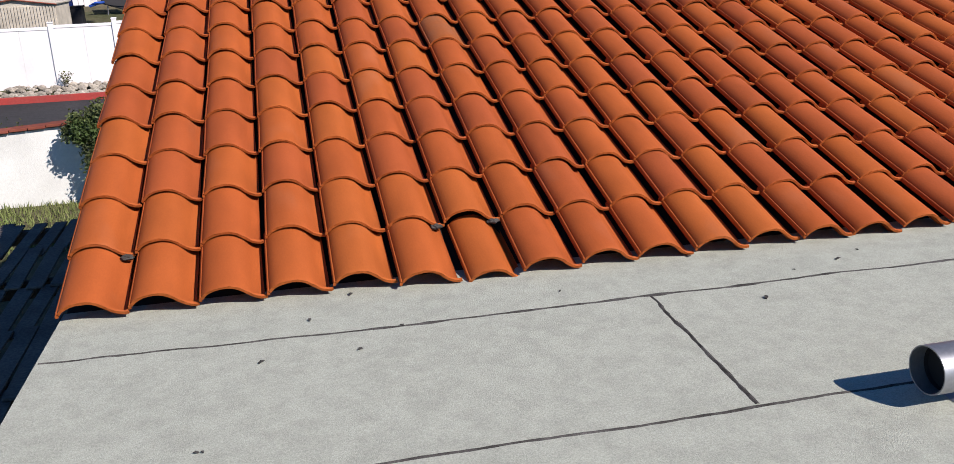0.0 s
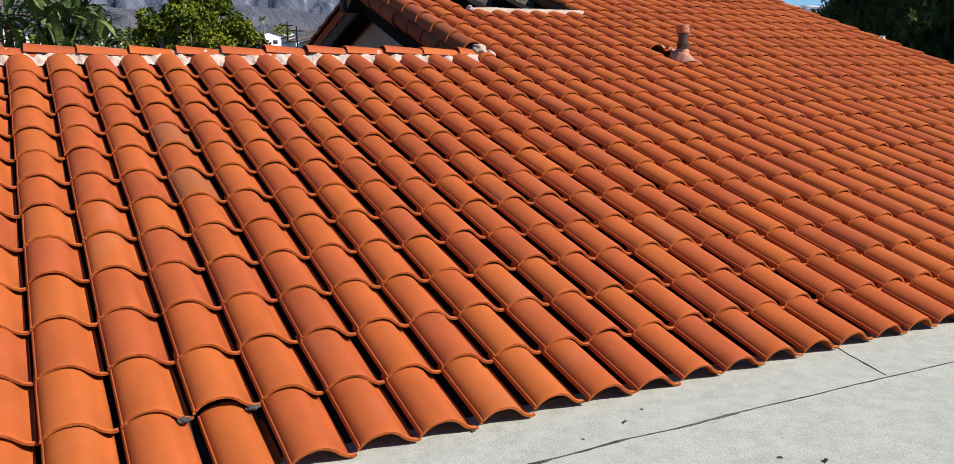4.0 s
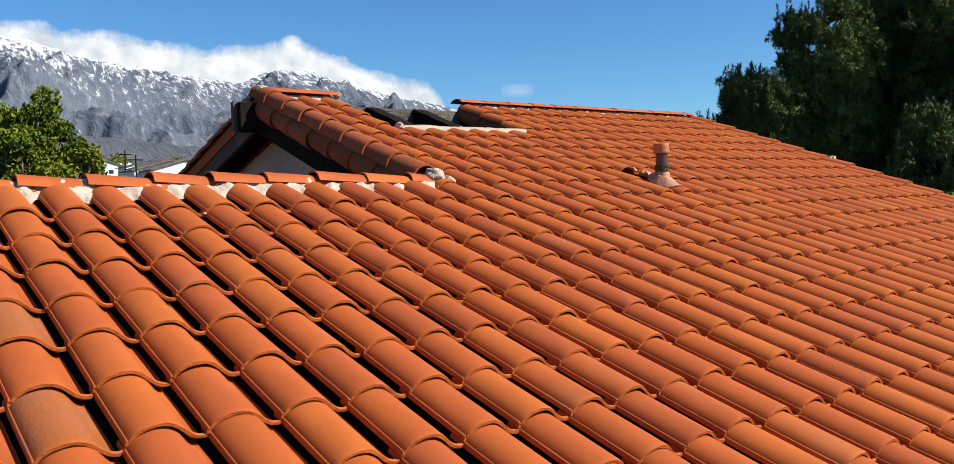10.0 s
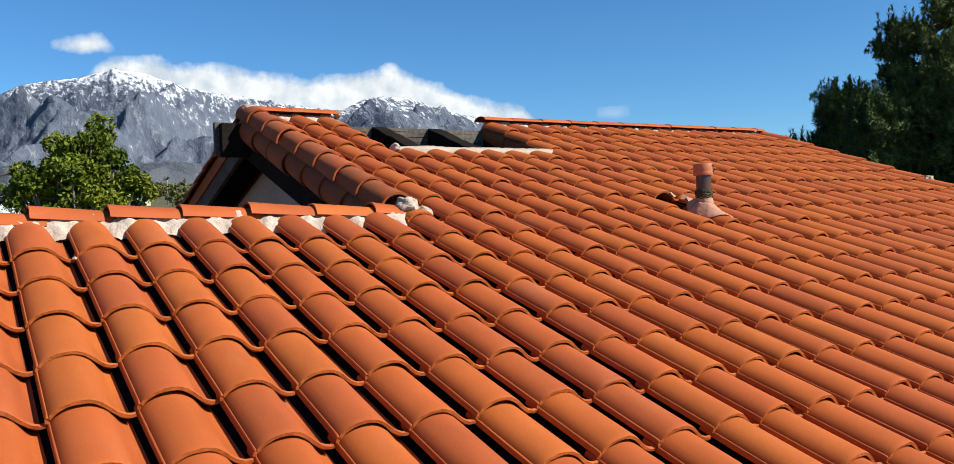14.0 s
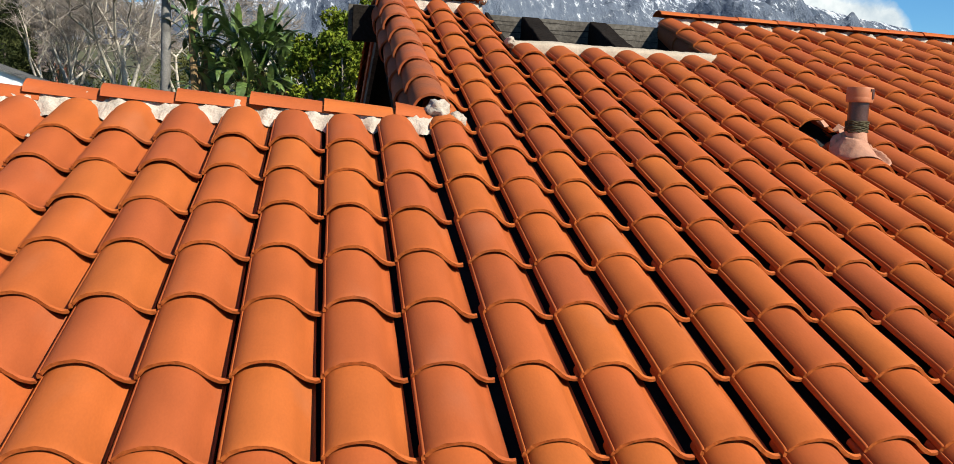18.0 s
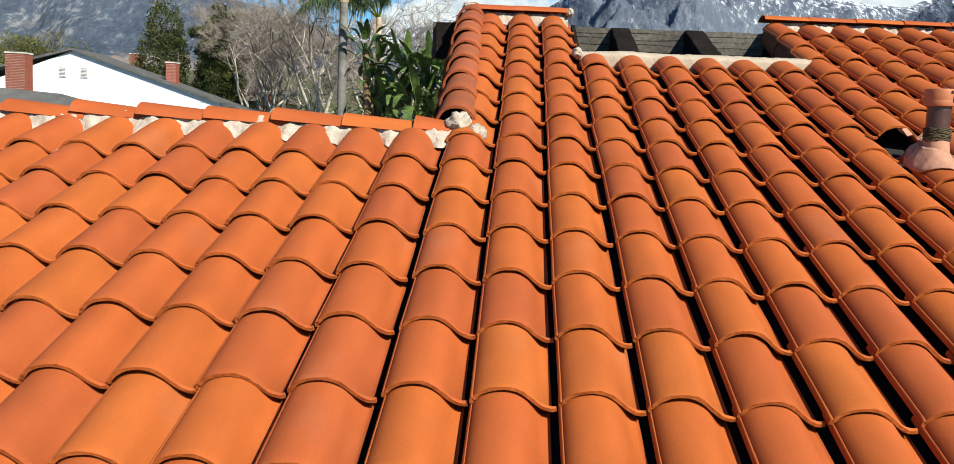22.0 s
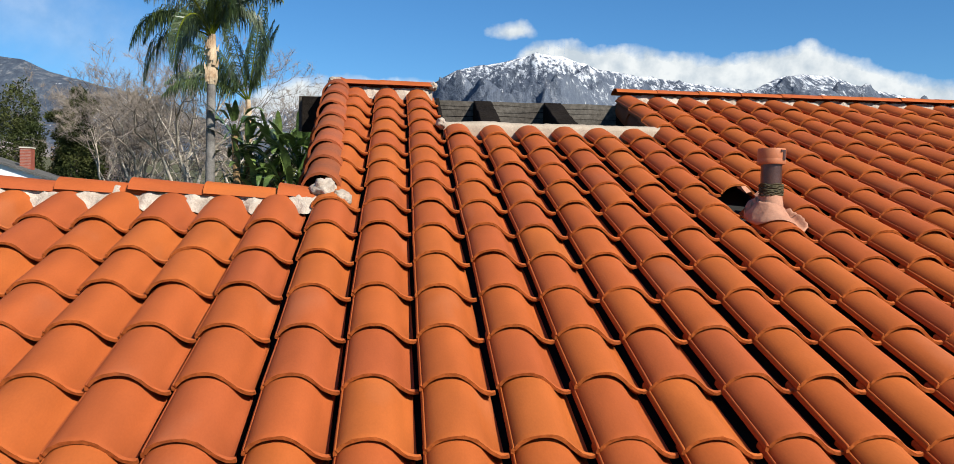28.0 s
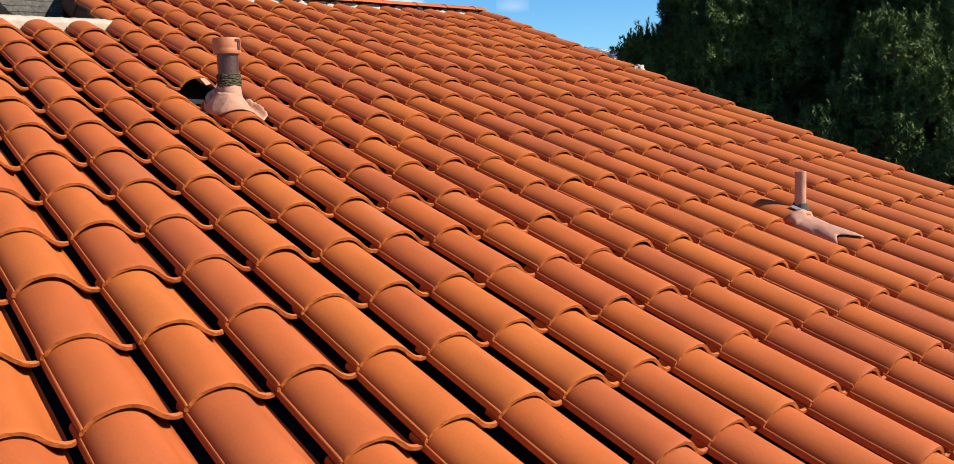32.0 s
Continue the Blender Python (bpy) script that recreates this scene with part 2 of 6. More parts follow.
M_PALMBARK = material("palm_bark", (0.20, 0.185, 0.17), 0.95, 0.1, scale=2, vary=0.3, tone=(0.063, 0.0574, 0.0525), bump=0.02, bump_scale=12)
M_PALMSHAFT = material("palm_crownshaft", (0.48, 0.368, 0.248), 0.9, 0.1, scale=4, vary=0.3, tone=(0.272, 0.168, 0.096), bump=0.02, bump_scale=12)
M_FROND = material("palm_leaflet", (0.028, 0.049, 0.014), 0.4, 0.5, scale=1, vary=0.25, tone=(0.063, 0.0875, 0.0245), random_tone=0.55, island=True)
M_PADDLE = material("paddle_leaf", (0.030, 0.058, 0.017), 0.33, 0.45, scale=1.2, vary=0.2, tone=(0.13, 0.175, 0.042), random_tone=0.3, island=True)
M_DRYLEAF = material("dry_leaf", (0.22, 0.14, 0.07), 0.9, 0.1, scale=5, vary=0.3)
# Yellow-green against dark green imitates lit leaves and the shade between them.
M_LEAF = material("leaf_green", (0.040, 0.070, 0.007), 0.6, 0.10, scale=1.6, vary=0.2, tone=(0.19, 0.20, 0.014), random_tone=0.45, island=True)
M_IVY = material("ivy_leaf", (0.045, 0.075, 0.01875), 0.6, 0.3, scale=1, vary=0.3, tone=(0.105, 0.0825, 0.0375), random_tone=0.4, island=True)
M_HEDGE = material("hedge_leaf", (0.045, 0.051, 0.021), 0.75, 0.2, scale=3, vary=0.3, tone=(0.072, 0.066, 0.03), random_tone=0.3, island=True)
M_DULL = material("dull_leaf", (0.056, 0.062, 0.019), 0.75, 0.08, scale=0.5, vary=0.3, tone=(0.118, 0.112, 0.034), random_tone=0.35, island=True)
# Olive tone in large clumps imitates sunlit patches against darker needles.
M_PINE = material("pine_needles", (0.026, 0.047, 0.022), 0.7, 0.06, scale=0.55, vary=0.3, tone=(0.15, 0.185, 0.050), random_tone=0.35, island=True)
M_PINEBARK = material("pine_bark", (0.10, 0.075, 0.06), 0.95, 0.1, scale=3, vary=0.4, bump=0.03, bump_scale=10)


def mountain_material(name, snow_from, snow_full, dark, mid, light, grain=0.030, share=0.5, tan=None):
    """Scrub and bare rock in colours that include blue haze, with snow that begins at a height and holds in broken
    patches.
    """
    m = bpy.data.materials.new(name)
    m.use_nodes = True
    n, ln = m.node_tree.nodes, m.node_tree.links
    b = n["Principled BSDF"]
    b.inputs["Roughness"].default_value, b.inputs["Specular IOR Level"].default_value = 0.95, 0.05
    geo = n.new("ShaderNodeNewGeometry")
    sep = n.new("ShaderNodeSeparateXYZ")
    ln.new(geo.outputs["Position"], sep.inputs[0])
    stretch = n.new("ShaderNodeMapping")
    stretch.inputs["Scale"].default_value = (1.0, 0.24, 0.55)
    ln.new(geo.outputs["Position"], stretch.inputs["Vector"])
    n1, n2, n3 = (n.new("ShaderNodeTexNoise") for _ in range(3))
    for q, sc, de in ((n1, 0.006, 8), (n2, grain, 6), (n3, 0.05 if tan else 0.05, 10)):
        q.inputs["Scale"].default_value, q.inputs["Detail"].default_value = sc, de
        q.inputs["Roughness"].default_value = 0.68
        ln.new(stretch.outputs[0], q.inputs["Vector"])
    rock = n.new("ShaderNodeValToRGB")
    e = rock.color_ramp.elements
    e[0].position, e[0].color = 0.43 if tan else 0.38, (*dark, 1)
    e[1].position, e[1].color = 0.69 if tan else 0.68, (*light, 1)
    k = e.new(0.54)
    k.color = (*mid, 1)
    mixn = n.new("ShaderNodeMath")
    mixn.operation = "MULTIPLY_ADD"
    mixn.inputs[1].default_value, mixn.inputs[2].default_value = share, 0.0
    ln.new(n2.outputs[0], mixn.inputs[0])
    add = n.new("ShaderNodeMath")
    add.operation = "MULTIPLY_ADD"
    add.inputs[1].default_value = 1 - share
    ln.new(n1.outputs[0], add.inputs[0])
    ln.new(mixn.outputs[0], add.inputs[2])
    ln.new(add.outputs[0], rock.inputs[0])
    h = n.new("ShaderNodeMapRange")
    h.inputs[1].default_value, h.inputs[2].default_value = snow_from, snow_full
    h.inputs[3].default_value, h.inputs[4].default_value = -0.15, 0.16
    east = n.new("ShaderNodeMath")
    east.operation = "MULTIPLY_ADD"
    east.use_clamp = False
    east.inputs[1].default_value = 0.32
    past = n.new("ShaderNodeMath")
    past.operation = "MAXIMUM"
    past.inputs[1].default_value = 0.0
    less = n.new("ShaderNodeMath")
    less.operation = "SUBTRACT"
    less.inputs[1].default_value = 950
    aside, away = n.new("ShaderNodeMath"), n.new("ShaderNodeMath")
    aside.operation, away.operation = "SUBTRACT", "ABSOLUTE"
    aside.inputs[1].default_value = 1100
    ln.new(sep.outputs[0], aside.inputs[0])
    ln.new(aside.outputs[0], away.inputs[0])
    ln.new(away.outputs[0], less.inputs[0])
    ln.new(less.outputs[0], past.inputs[0])
    ln.new(past.outputs[0], east.inputs[0])
    ln.new(sep.outputs[2], east.inputs[2])
    bare, begin = n.new("ShaderNodeMapRange"), n.new("ShaderNodeMapRange")  # a bare shoulder west of the peak
    for node, values in ((bare, (470, 660, -100, 0)), (begin, (20, 190, 0, 1))):
        for k, v in enumerate(values):
            node.inputs[k + 1].default_value = v
        ln.new(sep.outputs[0], node.inputs[0])
    drop = n.new("ShaderNodeMath")
    drop.operation = "MULTIPLY_ADD"
    ln.new(bare.outputs[0], drop.inputs[0])
    ln.new(begin.outputs[0], drop.inputs[1])
    ln.new(east.outputs[0], drop.inputs[2])
    ln.new(drop.outputs[0], h.inputs[0])
    s = n.new("ShaderNodeMath")
    s.operation = "ADD"
    ln.new(h.outputs[0], s.inputs[0])
    ln.new(n3.outputs[0], s.inputs[1])
    sr = n.new("ShaderNodeMapRange")
    sr.inputs[1].default_value, sr.inputs[2].default_value = 0.49, 0.67
    ln.new(s.outputs[0], sr.inputs[0])
    mx = n.new("ShaderNodeMix")
    mx.data_type = "RGBA"
    mx.inputs[7].default_value = (0.80, 0.82, 0.86, 1)
    ln.new(sr.outputs[0], mx.inputs[0])
    ground = rock.outputs[0]
    if tan:
        low = n.new("ShaderNodeMapRange")
        low.inputs[1].default_value, low.inputs[2].default_value = 240, 90
        low.inputs[3].default_value, low.inputs[4].default_value = -0.16, 0.12
        ln.new(sep.outputs[2], low.inputs[0])
        both = n.new("ShaderNodeMath")
        both.operation = "ADD"
        ln.new(low.outputs[0], both.inputs[0])
        ln.new(n1.outputs[0], both.inputs[1])
        cut = n.new("ShaderNodeMapRange")
        cut.inputs[1].default_value, cut.inputs[2].default_value = 0.52, 0.62
        cut.inputs[4].default_value = 0.75
        ln.new(both.outputs[0], cut.inputs[0])
        dry = n.new("ShaderNodeMix")
        dry.data_type = "RGBA"
        dry.inputs[7].default_value = (*tan, 1)
        ln.new(cut.outputs[0], dry.inputs[0])
        ln.new(ground, dry.inputs[6])
        ground = dry.outputs[2]
    ln.new(ground, mx.inputs[6])
    ln.new(mx.outputs[2], b.inputs["Base Color"])
    bp = n.new("ShaderNodeBump")
    bp.inputs["Strength"].default_value, bp.inputs["Distance"].default_value = 1.0, 7 if tan else 16
    ln.new(n3.outputs[0], bp.inputs["Height"])
    ln.new(bp.outputs[0], b.inputs["Normal"])
    return m


# Bluish distance haze is mixed into the rock and scrub colours.
M_SNOWPEAK = mountain_material("hazy_snowy_rock", 370, 790, (0.074, 0.089, 0.122), (0.108, 0.125, 0.158), (0.27, 0.277, 0.30), 0.05, 0.65)
M_FOOTHILL = mountain_material("hazy_scrub_hill", 1900, 2200, (0.043, 0.054, 0.076), (0.062, 0.076, 0.100), (0.25, 0.243, 0.24), 0.085, 0.66, (0.22, 0.18, 0.15))
M_LOWHILL = mountain_material("hazy_brown_hill", 1900, 2200, (0.068, 0.080, 0.100), (0.105, 0.112, 0.125), (0.18, 0.168, 0.155))


def cloud_material(name="cloud", lo=-0.12, hi=0.36, peak=1.0):
    """A bank of cloud on a far sheet: u runs along it, v is the height over its upper edge."""
    m = bpy.data.materials.new(name)
    m.use_nodes = True
    n, ln = m.node_tree.nodes, m.node_tree.links
    n.remove(n["Principled BSDF"])
    uv = n.new("ShaderNodeUVMap")
    uv.uv_map = "bank"
    sep = n.new("ShaderNodeSeparateXYZ")
    ln.new(uv.outputs[0], sep.inputs[0])
    a, b = n.new("ShaderNodeTexNoise"), n.new("ShaderNodeTexNoise")
    where = n.new("ShaderNodeNewGeometry")
    for q, sc in ((a, 0.0085), (b, 0.0075)):
        q.inputs["Scale"].default_value, q.inputs["Detail"].default_value, q.inputs["Roughness"].default_value = sc, 8, 0.55
        ln.new(where.outputs["Position"], q.inputs["Vector"])
    k = n.new("ShaderNodeMath")
    k.operation = "MULTIPLY_ADD"
    k.inputs[1].default_value = 2.2
    ln.new(a.outputs[0], k.inputs[0])
    neg = n.new("ShaderNodeMath")
    neg.operation = "MULTIPLY_ADD"
    neg.inputs[1].default_value, neg.inputs[2].default_value = -1.0, -1.1
    ln.new(sep.outputs[1], neg.inputs[0])
    ln.new(neg.outputs[0], k.inputs[2])
    al = n.new("ShaderNodeMapRange")
    al.inputs[1].default_value, al.inputs[2].default_value = lo, hi
    al.inputs[4].default_value = peak
    ln.new(k.outputs[0], al.inputs[0])
    ramp = n.new("ShaderNodeValToRGB")
    e = ramp.color_ramp.elements
    e[0].position, e[0].color = 0.35, (0.60, 0.67, 0.76, 1)
    e[1].position, e[1].color = 0.62, (0.92, 0.94, 0.97, 1)
    ln.new(b.outputs[0], ramp.inputs[0])
    em, tr, mx = n.new("ShaderNodeEmission"), n.new("ShaderNodeBsdfTransparent"), n.new("ShaderNodeMixShader")
    ln.new(ramp.outputs[0], em.inputs[0])
    em.inputs[1].default_value = 0.57
    ln.new(al.outputs[0], mx.inputs[0])
    ln.new(tr.outputs[0], mx.inputs[1])
    ln.new(em.outputs[0], mx.inputs[2])
    ln.new(mx.outputs[0], n["Material Output"].inputs[0])
    return m


M_CLOUD = cloud_material(lo=-0.25, hi=0.75)
M_VEIL = cloud_material("thin_cloud", -1.6, 1.7, 0.34)

# ---- roof geometry: u along the eave, v up the slope, w off the slope ----
SLOPE = radians(20.0)
EAVE = 2.70
CO, SI = math.cos(SLOPE), math.sin(SLOPE)
PITCH, PITCH_EAST, COURSE = 0.2771, 0.2699, 0.379
FIRST, FIRST_EAST = -0.0045, 4.9965
ROOF = Matrix.Translation((0, 0, EAVE)) @ Matrix.Rotation(SLOPE, 4, "X")


def column(i):
    """Where the lip of column i lies along the eave."""
    return FIRST + i * PITCH if i <= 18 else FIRST_EAST + (i - 18) * PITCH_EAST


def W(u, v, w=0.0):
    return ROOF @ Vector((u, v, w))


def part(name, bm, mat, parent=None, label=""):
    me = bpy.data.meshes.new(name)
    bm.to_mesh(me)
    bm.free()
    if mat is not None:
        me.materials.append(mat)
    ob = new(name, me)
    ob.parent = parent
    if label:
        tagged(ob, label)
    return ob


def smooth(ob, angle=40):
    for p in ob.data.polygons:
        p.use_smooth = True
    ob.data.set_sharp_from_angle(angle=radians(angle))
    return ob


def add_box(bm, lo, hi, m=None):
    """A box between two corners, put through the matrix m."""
    m = m or Matrix()
    vs = [bm.verts.new(m @ Vector((x, y, z))) for z in (lo[2], hi[2]) for y in (lo[1], hi[1]) for x in (lo[0], hi[0])]
    for f in ((0, 2, 3, 1), (4, 5, 7, 6), (0, 1, 5, 4), (2, 6, 7, 3), (0, 4, 6, 2), (1, 3, 7, 5)):
        bm.faces.new([vs[k] for k in f])
    return vs


def box(name, lo, hi, mat, parent=None, label="", m=None, bevel=0.0):
    bm = bmesh.new()
    add_box(bm, lo, hi, m)
    if bevel:
        bmesh.ops.bevel(bm, geom=bm.edges[:], offset=bevel, segments=2, affect="EDGES", profile=0.5)
    return part(name, bm, mat, parent, label)


# one clay tile: a barrel that falls to a flat pan with a small lip
PROFILE = [(-0.2625, 0.010), (-0.2635, 0.020), (-0.2610, 0.0285), (-0.2565, 0.0320), (-0.2535, 0.0316), (-0.2490, 0.0385), (-0.238, 0.0510), (-0.222, 0.0620), (-0.202, 0.0710), (-0.178, 0.0770),
           (-0.156, 0.0790), (-0.134, 0.0780), (-0.114, 0.0730), (-0.095, 0.0635), (-0.077, 0.0505), (-0.060, 0.0350), (-0.044, 0.0215), (-0.029, 0.0115), (-0.014, 0.0055), (0.000, 0.0035), (0.012, 0.0060)]


def tile_verts(rng, length=0.455, thick=0.0125, crown=1.0):
    """Vertices and faces of one tile; its lip is at the origin and it runs up along +y. Its upper end sinks under the next tile."""
    ys = (0.0, 0.010, 0.030, length * 0.5, length)
    n = len(PROFILE)
    vs, fs = [], []
    for side in (0, 1):
        for y in ys:
            lift = 0.032 * (1 - y / length) if y else 0.029
            for k, (x, z) in enumerate(PROFILE):
                a = PROFILE[max(k - 1, 0)]
                b = PROFILE[min(k + 1, n - 1)]
                tx, tz = b[0] - a[0], b[1] - a[1]
                d = math.hypot(tx, tz)
                nx, nz = -tz / d, tx / d
                wob = rng.uniform(-0.0010, 0.0010) if y == 0 else 0
                th = thick if side else 0
                taper = 1.0 - 0.02 * y / length
                if y > 0.02:  # past the curled lip the pan lies deeper and is narrower
                    deep = min(1.0, max(0.0, (x + 0.078) / 0.055))
                    z -= 0.021 * deep * deep * (3 - 2 * deep)
                    x -= 0.006 * max(0, k - n + 3)
                vs.append(((x + 0.13) * taper - 0.13 - nx * th, y + (wob * 2 if side == 0 else 0), z * crown + lift - 0.027 - nz * th + wob))
    r = len(ys)
    at = lambda s, j, k: s * r * n + j * n + k
    for j in range(r - 1):
        for k in range(n - 1):
            fs.append((at(0, j, k), at(0, j, k + 1), at(0, j + 1, k + 1), at(0, j + 1, k)))
            fs.append((at(1, j, k), at(1, j + 1, k), at(1, j + 1, k + 1), at(1, j, k + 1)))
        fs.append((at(0, j, 0), at(0, j + 1, 0), at(1, j + 1, 0), at(1, j, 0)))
        fs.append((at(0, j, n - 1), at(1, j, n - 1), at(1, j + 1, n - 1), at(0, j + 1, n - 1)))
    for k in range(n - 1):
        fs.append((at(0, 0, k), at(1, 0, k), at(1, 0, k + 1), at(0, 0, k + 1)))
    return vs, fs


_rng = random.Random(4)
TILE_MESHES = []
for _k in range(8):
    _v, _f = tile_verts(_rng, crown=_rng.uniform(0.96, 1.05))
    _me = bpy.data.meshes.new("tile")
    _me.from_pydata(_v, [], _f)
    for _p in _me.polygons:
        _p.use_smooth = True
    _me.set_sharp_from_angle(angle=radians(45))
    _me.materials.append(M_TILE)
    _me.materials.append(M_TILE_LIP)
    for _p in _me.polygons[-(len(PROFILE) - 1):]:  # the rough front edge
        _p.material_index = 1
    TILE_MESHES.append(_me)

# ---- roof decks ----
LOW_RIDGE, TOP_RIDGE, NOTCH_V = 5.09, 8.07, 6.75
RAKE_L, GABLE_X, NOTCH_L, NOTCH_R, RAKE_R = -0.26, 4.97, 5.80, 7.47, 11.74
LOW_Y, LOW_Z = LOW_RIDGE * CO, EAVE + LOW_RIDGE * SI
TOP_Y, TOP_Z = TOP_RIDGE * CO, EAVE + TOP_RIDGE * SI


def deck(name, pieces, label):
    bm = bmesh.new()
    for u0, u1, v0, v1 in pieces:
        add_box(bm, (u0, v0, -0.17), (u1, v1, -0.075), ROOF)
    return tagged(part(name, bm, M_FELT), label, "roof", kind="structure")


roof_low = deck("roof_low_wing", [(RAKE_L, GABLE_X - 0.003, 0.12, LOW_RIDGE)], "low wing roof slope laid with orange clay tiles")
SPLIT_1, SPLIT_2 = 7.475, 9.60
MAIN_LABEL = "main roof slope laid with orange clay tiles"
roof_main = deck("roof_main_wing", [(GABLE_X, SPLIT_1 - 0.002, 0.12, NOTCH_V), (GABLE_X, NOTCH_L, NOTCH_V, TOP_RIDGE)], MAIN_LABEL)
roof_middle = deck("roof_main_middle", [(SPLIT_1, SPLIT_2 - 0.002, 0.12, TOP_RIDGE)], MAIN_LABEL)
roof_east = deck("roof_main_east", [(SPLIT_2, RAKE_R, 0.12, TOP_RIDGE)], MAIN_LABEL)


def back_slope(name, x0, x1, y, z, run, mat, label):
    bm = bmesh.new()
    m = Matrix.Translation((0, y, z)) @ Matrix.Rotation(radians(-17), 4, "X")
    add_box(bm, (x0, 0.01, -0.15), (x1, run, -0.03), m)
    return tagged(part(name, bm, mat), label, "roof", kind="structure")


back_slope("roof_low_back", RAKE_L, GABLE_X - 0.003, LOW_Y, LOW_Z, 5.2, M_TILE_OLD, "back slope of the low wing in clay tile")
back_slope("roof_main_back", 4.86, NOTCH_L, TOP_Y, TOP_Z, 4.4, M_TILE_OLD, "back slope of the gable in clay tile")
back_slope("roof_main_back", NOTCH_R, RAKE_R, TOP_Y, TOP_Z, 4.4, M_TILE_OLD, "back slope of the main roof in clay tile")


def wall(name, lo, hi, mat, label):
    return tagged(box(name, lo, hi, mat), label, "wall", kind="structure")


wall("wall_west", (0.0, -8.8, -0.2), (0.2, 9.5, EAVE - 0.3), M_STUCCO, "white stucco side wall of the house")
wall("wall_south", (0.2, -8.8, -0.2), (13.0, -8.6, EAVE - 0.3), M_STUCCO, "white stucco rear wall of the house")
wall("wall_east", (11.4, -8.6, -0.2), (11.6, 11.0, EAVE - 0.3), M_STUCCO, "white stucco side wall of the house")
wall("wall_north", (0.2, 9.3, -0.2), (4.9, 9.5, EAVE - 0.3), M_STUCCO, "white stucco back wall of the low wing")

# stucco gable over the low wing, set back under the rake
bm = bmesh.new()
pts = [(5.0, 3.2), (5.0, EAVE + 5.0 * SI / CO - 0.32), (TOP_Y, TOP_Z - 0.30), (11.0, TOP_Z - 0.30 - (11.0 - TOP_Y) * 0.305), (11.0, 3.2)]
rings = [[bm.verts.new((x, y, z)) for y, z in pts] for x in (5.22, 5.40)]
bm.faces.new(rings[0])
bm.faces.new(rings[1][::-1])
for k in range(5):
    bm.faces.new((rings[0][k], rings[1][k], rings[1][(k + 1) % 5], rings[0][(k + 1) % 5]))
bmesh.ops.recalc_face_normals(bm, faces=bm.faces[:])
tagged(part("wall_gable", bm, M_STUCCO_SHADED), "white stucco gable wall in a shaded tone with faint stains", "wall", kind="structure")

# dark barge boards under both rakes of the gable and a pale one on the far rake
bm = bmesh.new()
add_box(bm, (4.905, 5.20, -0.36), (4.96, TOP_RIDGE - 0.02, -0.10), ROOF)
add_box(bm, (4.965, 5.20, -0.20), (5.26, TOP_RIDGE - 0.05, -0.165), ROOF)
tagged(part("trim_barge_front", bm, M_DARK_AND_SHADED_WOOD), "near-black barge board and soffit under the rake", "barge board", kind="structure")
bm = bmesh.new()
m_back = Matrix.Translation((0, TOP_Y, TOP_Z)) @ Matrix.Rotation(radians(-17), 4, "X")
add_box(bm, (4.88, 0.02, -0.30), (4.92, 4.4, -0.10), m_back)
tagged(part("trim_barge_back", bm, M_WOOD), "weathered grey barge board on the far rake", "barge board", kind="structure")
bm = bmesh.new()
add_box(bm, (4.925, 0.05, -0.20), (5.26, 4.4, -0.165), m_back)
# The shadow under the far rake is put into the soffit's colour.
tagged(part("trim_soffit_back", bm, M_DARK_AND_SHADED_WOOD), "soffit under the far rake, darkened for its shade", "soffit", kind="structure")

# the flat roof and its seams
FLAT = EAVE - 0.024
bm = bmesh.new()
add_box(bm, (-0.27, -9.0, EAVE - 0.28), (14.0, 0.14, FLAT))
tagged(part("flat_roof", bm, M_CAPSHEET), "flat roof of pale grey mineral cap sheet", "flat roof", kind="structure")


def seam(x0, y0, x1, y1, width, seed):
    """A ragged line of tar on the flat roof."""
    r = random.Random(seed)
    n = max(8, int(math.hypot(x1 - x0, y1 - y0) / 0.035))
    d = Vector((x1 - x0, y1 - y0, 0)).normalized()
    s = Vector((-d.y, d.x, 0))
    bm = bmesh.new()
    prev = None
    off = 0.0
    for k in range(n + 1):
        q = k / n
        off = off * 0.9 + r.uniform(-0.0022, 0.0022)
        p = Vector((x0 + (x1 - x0) * q, y0 + (y1 - y0) * q, FLAT)) + s * (off + 0.012 * noise.noise((q * 6 + seed, 0, 0)))
        w = width * (0.35 + 0.9 * abs(noise.noise((q * 14, seed, 1)))) * r.uniform(0.8, 1.2) + 0.0012
        h = Vector((0, 0, 0.0035))
        cur = [bm.verts.new(p - s * w), bm.verts.new(p + h), bm.verts.new(p + s * w)]
        if prev:
            bm.faces.new((prev[0], cur[0], cur[1], prev[1]))
            bm.faces.new((prev[1], cur[1], cur[2], prev[2]))
        prev = cur
    return tagged(part("trim_seam", bm, M_TAR), "dark ragged tar seam in the roofing sheet", "seam", kind="structure")


seam(-0.26, -0.345, 0.90, -0.402, 0.011, 1)
seam(0.89, -0.402, 3.60, -0.418, 0.014, 7)
seam(3.59, -0.418, 12.0, -0.640, 0.013, 8)
seam(-0.24, -1.350, 12.0, -1.395, 0.016, 2)
seam(-0.24, -2.33, 12.0, -2.35, 0.013, 5)
seam(2.11, -0.42, 2.05, -1.345, 0.014, 3)
seam(4.79, 0.12, 4.57, -0.425, 0.009, 4)
seam(7.9, -0.53, 7.85, -1.37, 0.010, 6)

